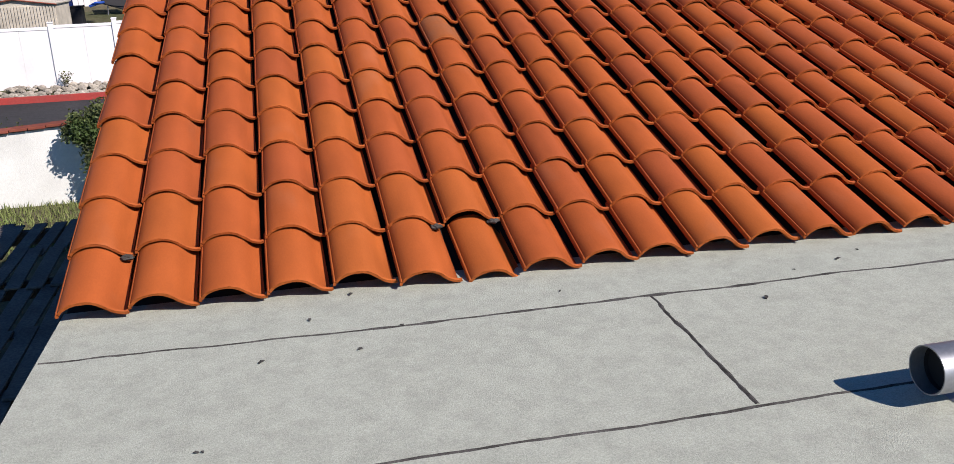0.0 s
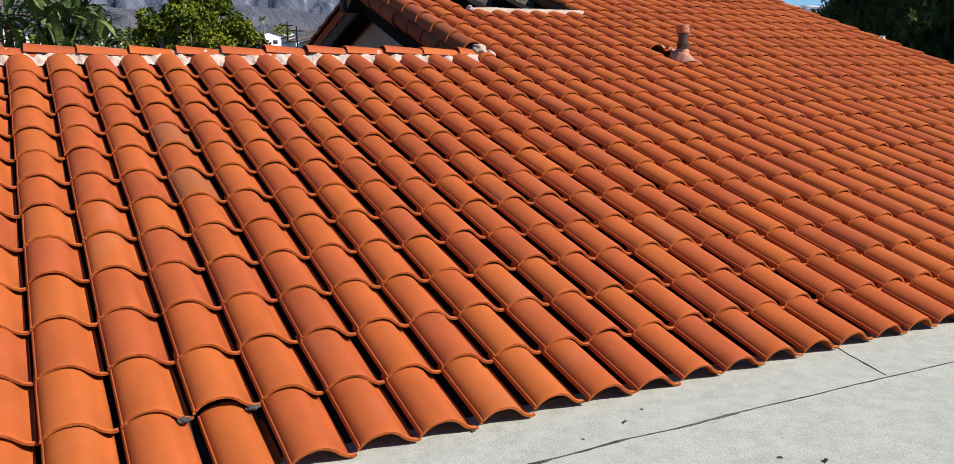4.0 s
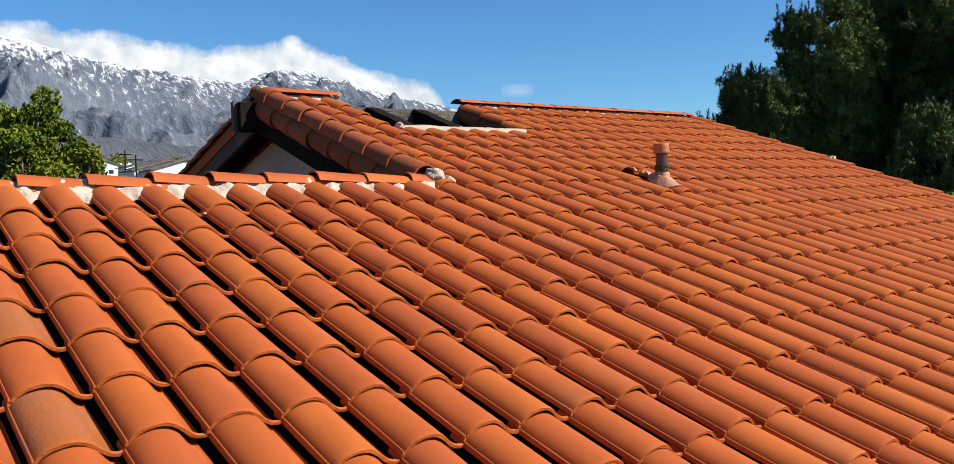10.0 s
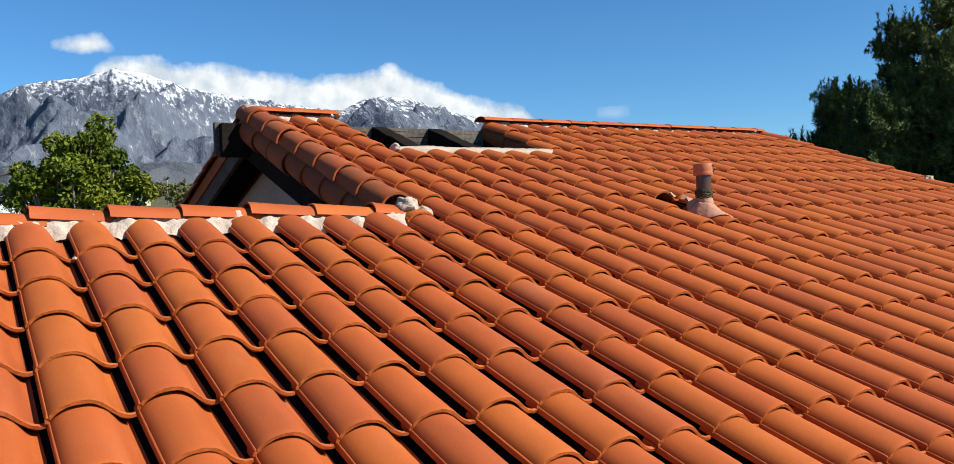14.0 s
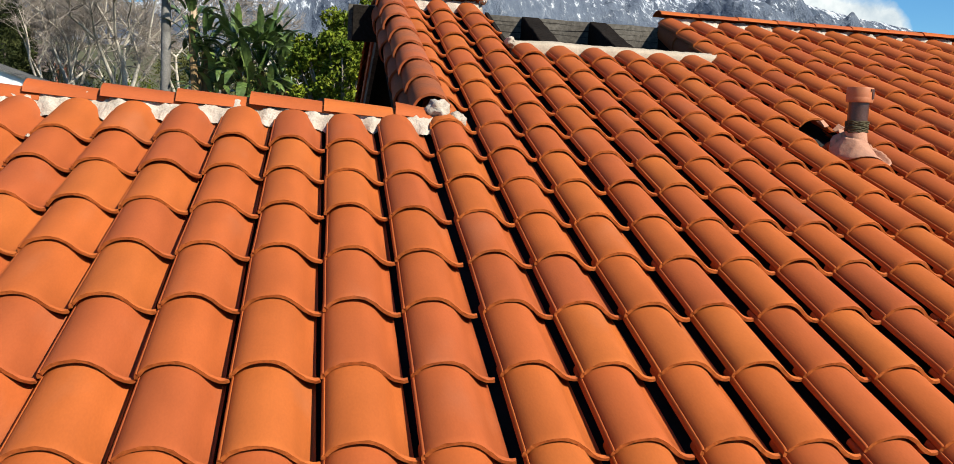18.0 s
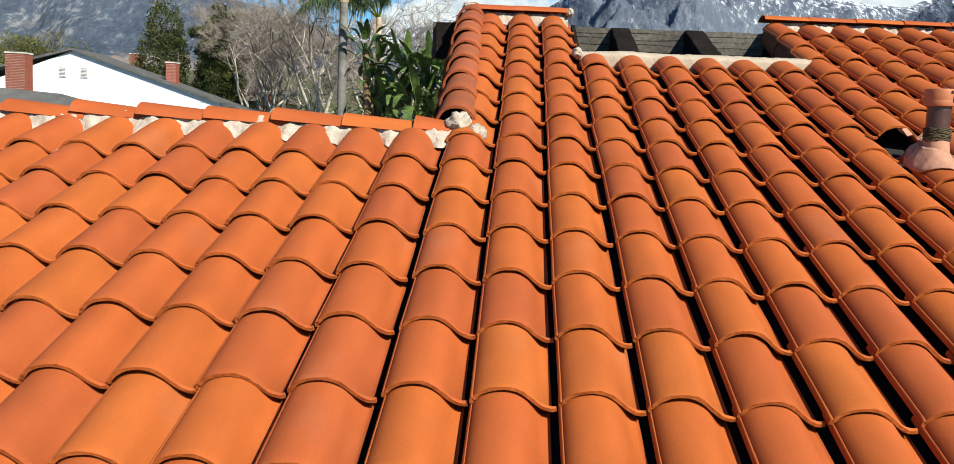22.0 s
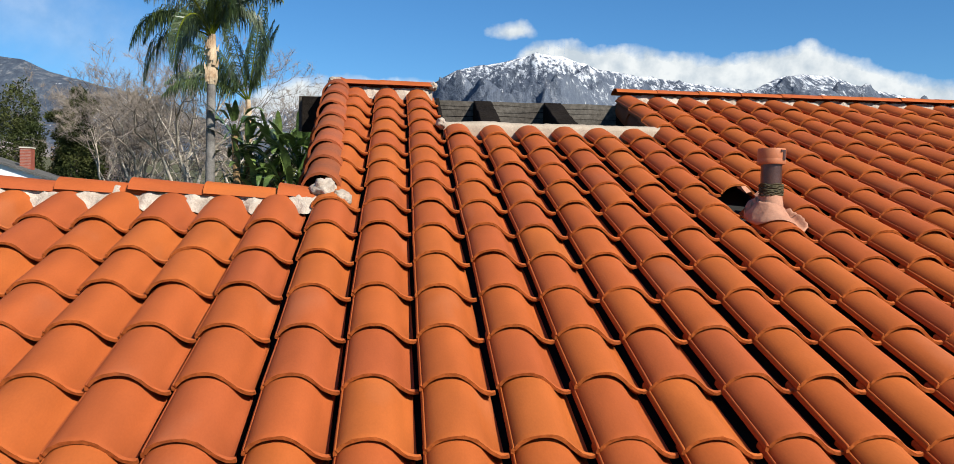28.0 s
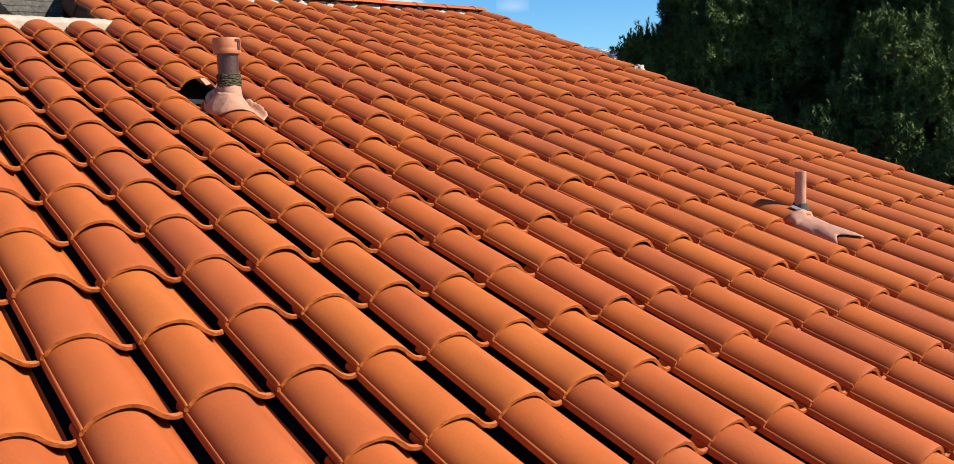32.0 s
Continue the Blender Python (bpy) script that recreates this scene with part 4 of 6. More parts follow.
# Added block stands for the rake's shadow on the end of the long board.
tagged(box("trim_ridge_shade", (4.655, 7.47, 5.09), (4.93, 7.553, 5.39), M_DARK_AND_SHADED_WOOD, bevel=0.006), "dark block added for the shadow under the end of the gable ridge", "beam end", kind="structure")

for i, sd in ((0, 6), (5, 1), (6, 2)):
    lump("trim_mortar_chip", W(column(i) - 0.025, COURSE - 0.004, 0.000), (0.028, 0.013, 0.013), M_TAR, sd, "dark chip of old mortar under a tile lip", "mortar", 0.4, "structure")

# ---- vents ----


def sheet(bm, grid_pts):
    vs = [[bm.verts.new(p) for p in row] for row in grid_pts]
    for a, b in zip(vs, vs[1:]):
        for k in range(len(a) - 1):
            bm.faces.new((a[k], a[k + 1], b[k + 1], b[k]))
    return vs


def tile_height(u, v):
    """The height of the tiled surface over the slope at u, v; the gaps between the columns are bridged."""
    q = ((u - FIRST) % PITCH) - PITCH if u < FIRST_EAST else ((u - FIRST_EAST) % PITCH_EAST) - PITCH_EAST
    y = (v - 0.005) % COURSE
    z = float(np.interp(q, [p[0] for p in PROFILE], [p[1] for p in PROFILE])) if q > -0.258 else 0.012
    deep = min(1.0, max(0.0, (q + 0.078) / 0.055))
    return z - 0.016 * deep * deep * (3 - 2 * deep) + 0.032 * (1 - y / 0.455) - 0.027


vent = empty("roof_vent", "plumbing vent pipe with terracotta cap and pink flashing", "vent", W(7.57, 4.86, 0.0))
bm = bmesh.new()
lathe(bm, [(0.058, -0.05), (0.058, 0.36), (0.050, 0.36), (0.050, 0.2)], 28)
smooth(part("pipe", bm, M_RUST, vent, "dark rusty pipe"), 50)
bm = bmesh.new()
lathe(bm, [(0.060, 0.322), (0.073, 0.324), (0.0755, 0.330), (0.0765, 0.350), (0.0755, 0.353), (0.0765, 0.357), (0.0765, 0.402), (0.074, 0.411), (0.066, 0.412), (0.065, 0.33)], 28)
smooth(part("cap", bm, M_CAP, vent, "terracotta coloured band cap"), 40)
bm = bmesh.new()
add_box(bm, (-0.006, -0.080, 0.345), (0.016, -0.0755, 0.402), Matrix.Rotation(radians(30), 4, "Z"))
add_box(bm, (-0.022, -0.080, 0.390), (-0.007, -0.0755, 0.402), Matrix.Rotation(radians(30), 4, "Z"))
part("clamp", bm, M_RUST, vent, "dark clamp on the cap")
bm = bmesh.new()
wr = random.Random(8)
for k in range(9):
    pts = [((0.061 + wr.uniform(0, 0.006)) * math.cos(a), (0.061 + wr.uniform(0, 0.006)) * math.sin(a), 0.150 + 0.0075 * k + wr.uniform(-0.006, 0.006)) for a in (2 * math.pi * i / 20 for i in range(21))]
    tube(bm, pts, [0.0045] * 21, 5)
part("tie", bm, M_ROPE, vent, "frayed rope wound round the pipe")
bm = bmesh.new()
lathe(bm, [(0.061, 0.160), (0.064, 0.13), (0.070, 0.08), (0.080, 0.03), (0.096, -0.02), (0.125, -0.07)], 24)
for v in bm.verts:
    v.co += Vector((v.co.x, v.co.y, 0)).normalized() * 0.007 * noise.noise(v.co * 22)
smooth(part("cone", bm, M_FLASH, vent, "pink painted flashing cone"), 180)
bm = bmesh.new()
inv = Matrix.Translation(-W(7.57, 4.86, 0.0))
g = []
for j in range(11):
    q = j / 10
    row = []
    for i in range(49):
        a = 2 * math.pi * i / 48
        ca, sa = math.cos(a), math.sin(a)
        edge = 0.135 + 0.11 * max(0, -sa) ** 2 + 0.03 * max(0, ca) + 0.022 * noise.noise((ca * 2.2, sa * 2.2, 4)) + 0.010 * noise.noise((ca * 6, sa * 6, 1))
        r = 0.07 + (edge - 0.07) * q
        u, v = 7.57 + r * ca, 4.86 + r * sa + 0.02
        lie = sum(tile_height(u + d, v) for d in (-0.03, -0.015, 0, 0.015, 0.03)) / 5
        w = 0.016 + max(lie, 0.9 * tile_height(u, v)) + 0.045 * (1 - q) ** 2.0 + 0.007 * noise.noise((u * 16, v * 16, 2)) + 0.004 * noise.noise((u * 45, v * 45, 4)) - 0.006 * q ** 4
        row.append(inv @ W(u, v, w))
    g.append(row)
sheet(bm, g)
sk = part("skirt", bm, M_FLASH, vent, "crumpled pink flashing dressed over the tiles")
smooth(sk, 180)
sk.modifiers.new("thickness", "SOLIDIFY").thickness = 0.004

for k, (u, v, size, turn) in enumerate(((7.625, 5.17, 0.050, 0.3), (7.60, 5.09, 0.045, 1.5), (7.55, 5.24, 0.040, 2.4))):
    bm = bmesh.new()
    vs = [bm.verts.new(inv @ W(u + size * x * math.cos(turn) - size * y * math.sin(turn), v + size * x * math.sin(turn) + size * y * math.cos(turn), z))
          for x, y, z in ((-1, -0.5, 0.060), (0.1, -0.7, 0.085), (1.0, -0.1, 0.072), (0.3, 0.5, 0.088), (-0.6, 0.35, 0.055))]
    bm.faces.new(vs)
    part("torn_edge", bm, M_FLASH, vent, "torn curled scrap of pink flashing").modifiers.new("thickness", "SOLIDIFY").thickness = 0.004

vent2 = empty("roof_vent", "thin plumbing vent pipe sealed with black tar", "vent", W(10.05, 2.72, 0.0))
bm = bmesh.new()
lathe(bm, [(0.031, -0.03), (0.031, 0.285), (0.026, 0.286), (0.026, 0.12)], 20)
smooth(part("pipe", bm, M_FLASH, vent2, "pink painted pipe"), 50)
bm = bmesh.new()
made = lathe(bm, [(0.033, 0.105), (0.037, 0.095), (0.041, 0.07), (0.046, 0.05), (0.056, 0.03), (0.075, -0.02)], 18)
for v in bm.verts:
    v.co += v.co.normalized() * 0.018 * noise.noise(v.co * 48)
smooth(part("sealant", bm, M_TAR, vent2, "lumpy black tar collar"), 180)
inv2 = Matrix.Translation(-W(10.05, 2.72, 0.0))
bm = bmesh.new()
g = []
for j in range(15):
    row = []
    for i in range(17):
        u = 9.866 + i / 16 * 0.225
        v = 2.37 + j / 14 * 0.34 + 0.05 * (1 - j / 14) * math.sin(i * 0.55)
        w = max(sum(tile_height(u + d, v) for d in (-0.03, -0.015, 0, 0.015, 0.03)) / 5, tile_height(u, v)) + 0.014 + 0.010 * noise.noise((u * 13, v * 9, 9)) + 0.004 * noise.noise((u * 40, v * 40, 4))
        row.append(inv2 @ W(u, v + 0.025 * noise.noise((u * 10, j, 2)), w))
    g.append(row)
sheet(bm, g)
sk = part("skirt", bm, M_PINKLEAD, vent2, "pink painted lead flashing")
smooth(sk, 180)
sk.modifiers.new("thickness", "SOLIDIFY").thickness = 0.004
bm = bmesh.new()
g = [[inv2 @ W(9.95 + 0.05 * i / 4, 2.71 + 0.05 * j / 4, 0.088 + 0.012 * noise.noise((i, j, 3))) for i in range(5)] for j in range(5)]
sheet(bm, g)
part("scrap", bm, M_METAL, vent2, "bright scrap of torn metal flashing").modifiers.new("thickness", "SOLIDIFY").thickness = 0.003

# galvanised vent hood on the flat roof
hood = empty("vent_hood", "galvanised metal vent hood on the flat roof", "vent", (2.72, -1.50, FLAT))
bm = bmesh.new()
MX = Matrix.Translation((-0.20, 0, 0.124)) @ Matrix.Rotation(math.pi / 2, 4, "Y")
lathe(bm, [(0.073, 0.0), (0.077, 0.0), (0.077, 0.52), (0.073, 0.52), (0.073, 0.0)], 32, MX)
smooth(part("duct", bm, M_METAL, hood, "round duct with an open dark end"), 50)
# Added black disc paints the shade inside the duct's open end.
bm = bmesh.new()
lathe(bm, [(0.0725, 0.05), (0.068, 0.062), (0.004, 0.065)], 28, MX)
part("shade_disc", bm, M_BLACK, hood, "black disc added to darken the inside of the duct")
bm = bmesh.new()
lathe(bm, [(0.07, 0.0), (0.07, 0.05)], 24, Matrix.Translation((0.06, 0, 0)))
smooth(part("neck", bm, M_METAL, hood, "short neck"), 50)
bm = bmesh.new()
lathe(bm, [(0.15, 0.002), (0.14, 0.008), (0.075, 0.012), (0.072, 0.03)], 24, Matrix.Translation((0.06, 0, 0)))
smooth(part("flange", bm, M_METAL, hood, "flat flange"), 50)

# scraps on the flat roof
dr = random.Random(77)
for k in range(26):
    bm = bmesh.new()
    x, y = dr.uniform(0.2, 6.2), dr.uniform(-1.1, 0.0) if k % 3 else dr.uniform(-2.2, -1.1)
    s, a = dr.uniform(0.006, 0.018), dr.uniform(0, 6.28)
    m = Matrix.Translation((x, y, FLAT + 0.002)) @ Matrix.Rotation(a, 4, "Z")
    vs = [bm.verts.new(m @ Vector(p)) for p in ((-s, -s * 0.35, 0), (0, -s * 0.5, s * 0.35), (s, 0, s * 0.1), (0.2 * s, s * 0.5, s * 0.3), (-0.8 * s, s * 0.3, 0))]
    bm.faces.new(vs)
    r = bmesh.ops.extrude_face_region(bm, geom=bm.faces[:])
    bmesh.ops.translate(bm, verts=[e for e in r["geom"] if isinstance(e, bmesh.types.BMVert)], vec=(0, 0, 0.003))
    tagged(part("dry_leaf", bm, M_TAR), "small curled dark leaf scrap on the flat roof", "leaf", "scraps on the flat roof")


# bits of white mortar dropped in the valleys of the tiles
mr = random.Random(19)
for u, v in ((0.87, 3.47), (3.05, 4.55)):
    lump("mortar_crumb", W(u, v, 0.010), (0.010, 0.013, 0.009), M_MORTAR, mr.uniform(0, 50), "crumb of white mortar lying in a tile valley", "mortar", 0.4)
# ---- garden west of the house ----
cap_mesh = bpy.data.meshes.new("brick")
bm = bmesh.new()
add_box(bm, (-0.145, -0.17, 0.0), (0.145, 0.17, 0.055))
bmesh.ops.bevel(bm, geom=bm.edges[:], offset=0.008, segments=1, affect="EDGES")
bm.to_mesh(cap_mesh)
bm.free()
cap_mesh.materials.append(M_BRICK)
br = random.Random(5)
x = -9.0
while x < 1.0:
    ob = new("brick", cap_mesh)
    ob.matrix_world = Matrix.Translation((x, 13.11 + br.uniform(-0.01, 0.01), wall_top(x) + 0.008 + br.uniform(0, 0.010))) @ Matrix.Rotation(br.uniform(-0.03, 0.03), 4, "Z") @ Matrix.Rotation(-WALL_RISE * 0.7, 4, "Y")
    ob.parent = garden_wall
    x += 0.305


def foliage(name, pts, size, mat, rng, parent, label="", up=0.3, ratio=0.5):
    """Leaf geometry built in one go from arrays of corners."""
    vs, fs = [], []
    for p in pts:
        n = Vector((rng.gauss(0, 1), rng.gauss(0, 1), rng.gauss(0, 1) + up)).normalized()
        a = n.orthogonal().normalized()
        a.rotate(Matrix.Rotation(rng.uniform(0, 6.28), 3, n))
        b = n.cross(a)
        s = size * rng.uniform(0.6, 1.35)
        p = Vector(p)
        k = len(vs)
        vs += [p - a * s * 0.5, p + b * s * ratio * 0.5 + n * s * 0.08, p + a * s * 0.5, p - b * s * ratio * 0.5 + n * s * 0.08]
        fs.append((k, k + 1, k + 2, k + 3))
    me = bpy.data.meshes.new(name)
    me.from_pydata(vs, [], fs)
    me.materials.append(mat)
    ob = new(name, me)
    ob.parent = parent
    return tagged(ob, label) if label else ob


def ball_points(rng, c, r, n, seed=0.0, hollow=0.55):
    """Points in an uneven ball, thicker towards its skin."""
    out = []
    while len(out) < n:
        d = Vector((rng.gauss(0, 1), rng.gauss(0, 1), rng.gauss(0, 1))).normalized()
        k = 1 + 0.38 * noise.noise(d * 1.9 + Vector((seed, 0, 0))) + 0.25 * noise.noise(d * 4.5 + Vector((0, seed, 0)))
        q = k * rng.uniform(hollow, 1.0) ** 0.6
        if noise.noise(d * 3.7 + Vector((seed, seed, 0))) < -0.42 and rng.random() < 0.8:
            continue
        out.append((c[0] + d.x * r[0] * q, c[1] + d.y * r[1] * q, c[2] + d.z * r[2] * q))
    return out


gr = random.Random(6)
ivy = empty("ivy_bush", "dense leafy bush against the white garden wall", "bush", (-2.6, 12.6, 0))
pts = []
for c, r, n in (((0.0, 0.0, 1.38), (0.42, 0.32, 0.34), 2600), ((0.22, 0.0, 0.85), (0.40, 0.30, 0.5), 1800), ((0.25, -0.02, 0.35), (0.42, 0.30, 0.42), 1400), ((0.35, 0.05, 1.62), (0.35, 0.3, 0.28), 1200)):
    pts += ball_points(gr, c, r, n, 3 + c[2], 0.35)
foliage("foliage", pts, 0.07, M_IVY, gr, ivy)
bm = bmesh.new()
for k in range(5):
    x = -0.05 + 0.09 * k
    tube(bm, [(x, 0.0, 0.0), (x + gr.uniform(-0.1, 0.1), 0.02, 0.6), (x + gr.uniform(-0.15, 0.15), 0.0, 1.3)], [0.02, 0.014, 0.006], 5)
part("stem", bm, M_TWIG, ivy)

vs, fs = [], []
for k in range(9000):
    x, y = gr.uniform(-9, 0.5), 13.0 - abs(gr.gauss(0, 1.3)) if k % 2 else gr.uniform(9.8, 13)
    h, a = gr.uniform(0.04, 0.14), gr.uniform(0, 6.28)
    dx, dy = 0.012 * math.cos(a), 0.012 * math.sin(a)
    lx, ly = gr.uniform(-0.05, 0.05), gr.uniform(-0.05, 0.05)
    k0 = len(vs)
    vs += [(x - dx, y - dy, 0), (x + dx, y + dy, 0), (x + lx, y + ly, h)]
    fs.append((k0, k0 + 1, k0 + 2))
me = bpy.data.meshes.new("lawn_grass")
me.from_pydata(vs, [], fs)
me.materials.append(M_GRASS)
tagged(new("lawn_grass", me), "short green lawn along the garden wall", "grass", kind="stuff")

# weathered planks lying beside the house
planks = empty("lean_to", "low lean-to covered with weathered grey boards beside the house", "lean-to", (-1.95, 2.2, 0.0))
pr = random.Random(12)
for row in range(8):
    for k in range(12):
        bm = bmesh.new()
        w = 0.068 + pr.uniform(-0.006, 0.006)
        m = Matrix.Translation((-1.04 + k * 0.182 + 0.06 * (row % 2) + pr.uniform(-0.012, 0.012), 2.90 - row * 1.05 + pr.uniform(-0.06, 0.06), 1.45 + 0.026 * (row % 2))) \
            @ Matrix.Rotation(radians(1.5 + pr.uniform(-2.0, 2.0)), 4, "Z") @ Matrix.Rotation(radians(pr.uniform(-1.0, 1.0)), 4, "Y")
        add_box(bm, (-w, 0, 0), (w, 1.15, 0.022), m)
        bmesh.ops.bevel(bm, geom=bm.edges[:], offset=0.004, segments=1, affect="EDGES")
        part("plank", bm, M_BOARD, planks)
for yy in (-4.2, -2.1, 0.0, 2.1, 3.8):
    box("joist", (-1.10, yy, 1.30), (1.15, yy + 0.09, 1.445), M_WOOD, planks)
    for xx in (-1.05, 1.05):
        box("post", (xx, yy, 0.0), (xx + 0.09, yy + 0.09, 1.298), M_WOOD, planks)

# stones between the kerb and the fence
sr = random.Random(14)
vs, fs = [], []
ico = bmesh.new()
bmesh.ops.create_icosphere(ico, subdivisions=1, radius=1)
ico_v = [v.co.copy() for v in ico.verts]
ico_f = [[v.index for v in f.verts] for f in ico.faces]
ico.free()
for k in range(900):
    x, y = sr.uniform(-14, -1.5), sr.uniform(23.6, 25.35)
    r = sr.uniform(0.05, 0.14)
    k0 = len(vs)
    sx, sy, sz = r * sr.uniform(0.7, 1.3), r * sr.uniform(0.7, 1.2), r * sr.uniform(0.5, 0.8)
    z = ground_z(x, y) + 0.02 + 0.08 * (y - 23.6) / 1.7
    vs += [(x + v.x * sx * sr.uniform(0.85, 1.15), y + v.y * sy, z + v.z * sz) for v in ico_v]
    fs += [[k0 + i for i in f] for f in ico_f]
me = bpy.data.meshes.new("river_stones")
me.from_pydata(vs, [], fs)
me.materials.append(M_STONE)
tagged(new("river_stones", me), "bed of pale river stones along the fence", "stones", kind="stuff")


def weed(at, h, n, seed, mat, label, name="weed"):
    r = random.Random(seed)
    w = empty(name, label, "plant", at)
    pts = []
    bm = bmesh.new()
    for k in range(n):
        a, t = r.uniform(0, 6.28), r.uniform(0.1, 0.6)
        d = Vector((math.cos(a) * math.sin(t), math.sin(a) * math.sin(t), math.cos(t)))
        tube(bm, [(0, 0, 0), d * h * 0.5, d * h * r.uniform(0.7, 1.0)], [0.006, 0.004, 0.002], 4)
        pts += [d * h * r.uniform(0.3, 1.0) + Vector((r.gauss(0, 0.04), r.gauss(0, 0.04), 0)) for _ in range(22)]
    part("stem", bm, M_TWIG, w)
    foliage("foliage", pts, 0.06, mat, r, w)


weed((-5.60, 25.1, 0.60), 0.55, 9, 2, M_DULL, "scrubby green weed growing by the fence")
weed((-4.35, 13.7, 0.42), 1.15, 9, 3, M_LEAF, "spiky green plant behind the garden wall")


def traffic_cone(x, y):
    cone = empty("traffic_cone", "small orange traffic cone with white bands on the street", "traffic cone", (x, y, 0.48), "cones on the street")
    bm = bmesh.new()
    lathe(bm, [(0.09, 0.02), (0.02, 0.29), (0.012, 0.29)], 14)
    smooth(part("body", bm, M_CONE, cone), 60)
    bm = bmesh.new()
    lathe(bm, [(0.055, 0.165), (0.048, 0.185)], 14)
    smooth(part("band", bm, M_PAINT, cone, "white reflective band"), 60)
    box("base", (-0.11, -0.11, 0.0), (0.11, 0.11, 0.02), M_CONE, cone)


for x, y in ((-7.71, 21.44), (-6.15, 19.1), (-6.96, 19.64)):
    traffic_cone(x, y)

# white vinyl fence in bays
fence = empty("vinyl_fence", "white vinyl privacy fence along the street", "fence", (-3.98, 25.5, 0.66))
for k in range(-9, 4):
    x = k * 1.82
    z = 0.045 * k
    box("post", (x - 0.065, -0.065, z - 0.1), (x + 0.065, 0.065, z + 1.92), M_PAINT, fence, bevel=0.006)
    box("post_cap", (x - 0.08, -0.08, z + 1.922), (x + 0.08, 0.08, z + 1.97), M_PAINT, fence, bevel=0.015)
    for q in range(2):
        x0, x1 = x + 0.067 + q * 0.846, x + 0.067 + (q + 1) * 0.846 - 0.004
        box("panel", (x0, -0.018, z + 0.05), (x1, 0.018, z + 1.78), M_PAINT, fence, bevel=0.004)
    box("rail", (x + 0.067, -0.035, z + 1.782), (x + 1.753, 0.035, z + 1.87), M_PAINT, fence, bevel=0.006)

hedge = empty("hedge", "clipped green hedge on the street side of the fence", "hedge", (-9.15, 24.4, 0.55))
pts = []
while len(pts) < 26000:
    p = [gr.uniform(-1, 1) for _ in range(3)]
    r = (abs(p[0]) ** 5 + abs(p[1]) ** 5 + abs(p[2]) ** 5) ** 0.2
    if 0.82 < r < 1.0 + 0.05 * noise.noise((p[0] * 4, p[1] * 4, p[2] * 4)):
        pts.append((p[0] * 1.32, p[1] * 0.7, 0.85 + p[2] * 0.84))
foliage("foliage", pts, 0.05, M_HEDGE, gr, hedge)
bm = bmesh.new()
tube(bm, [(0, 0, 0), (0.05, 0, 0.4), (0, 0.05, 0.9)], [0.05, 0.04, 0.02], 6)
part("trunk", bm, M_TWIG, hedge)
pts = [(gr.uniform(-1.12, 1.12), gr.uniform(-0.55, 0.55), gr.uniform(0.15, 1.5)) for _ in range(9000)]
foliage("inner_foliage", pts, 0.09, M_HEDGE, gr, hedge)

# ---- neighbouring plots ----


def gable_body(bm, x0, x1, y0, y1, z0, eave, ridge_z, ridge_x=None):
    """Walls under a ridge that runs along y; both gable ends are closed."""
    rx = (x0 + x1) / 2 if ridge_x is None else ridge_x
    pts = [(x0, z0), (x0, eave), (rx, ridge_z), (x1, eave), (x1, z0)]
    a = [bm.verts.new((x, y0, z)) for x, z in pts]
    b = [bm.verts.new((x, y1, z)) for x, z in pts]
    bm.faces.new(a)
    bm.faces.new(b[::-1])
    for k in range(5):
        bm.faces.new((a[k], b[k], b[(k + 1) % 5], a[(k + 1) % 5]))
    bmesh.ops.recalc_face_normals(bm, faces=bm.faces[:])


def slab(bm, p, q, y0, y1, thick):
    """A roof slope between the lines p and q (x, z), from y0 to y1."""
    n = Vector((-(q[1] - p[1]), q[0] - p[0])).normalized() * thick
    if n.y < 0:
        n = -n
    vs = [bm.verts.new((x, y, z)) for y in (y0, y1) for x, z in ((p[0], p[1]), (q[0], q[1]), (q[0] + n.x, q[1] + n.y), (p[0] + n.x, p[1] + n.y))]
    for f in ((0, 1, 2, 3), (7, 6, 5, 4), (0, 4, 5, 1), (1, 5, 6, 2), (2, 6, 7, 3), (3, 7, 4, 0)):
        bm.faces.new([vs[i] for i in f])
    bmesh.ops.recalc_face_normals(bm, faces=bm.faces[:])


def chimney(parent, x, y, z0, z1, w, d):
    bm = bmesh.new()
    add_box(bm, (x - w / 2, y - d / 2, z0), (x + w / 2, y + d / 2, z1))
    st = part("chimney", bm, M_BRICK, parent, "red brick chimney")
    box("chimney_crown", (x - w / 2 - 0.03, y - d / 2 - 0.03, z1), (x + w / 2 + 0.03, y + d / 2 + 0.03, z1 + 0.07), M_CREAM, st)
    z = z0
    bm = bmesh.new()
    while z < z1 - 0.05:
        add_box(bm, (x - w / 2 - 0.004, y - d / 2 - 0.004, z), (x + w / 2 + 0.004, y - d / 2, z + 0.012))
        z += 0.075
    part("joints", bm, M_BLOCK, st)


house = empty("white_house", "white stucco house with a low gable and grey shingle roof", "house", (0, 0, 0))
bm = bmesh.new()
gable_body(bm, -25.2, -7.93, 44.0, 46.6, 1.5, 4.97, 7.95, -17.5)
part("wall", bm, M_PAINT, house, "bright white stucco wall")
bm = bmesh.new()
slab(bm, (-17.5, 7.96), (-7.3, 4.78), 43.8, 46.9, 0.11)
part("roof", bm, M_SHINGLE, house, "grey shingle roof slope")
bm = bmesh.new()
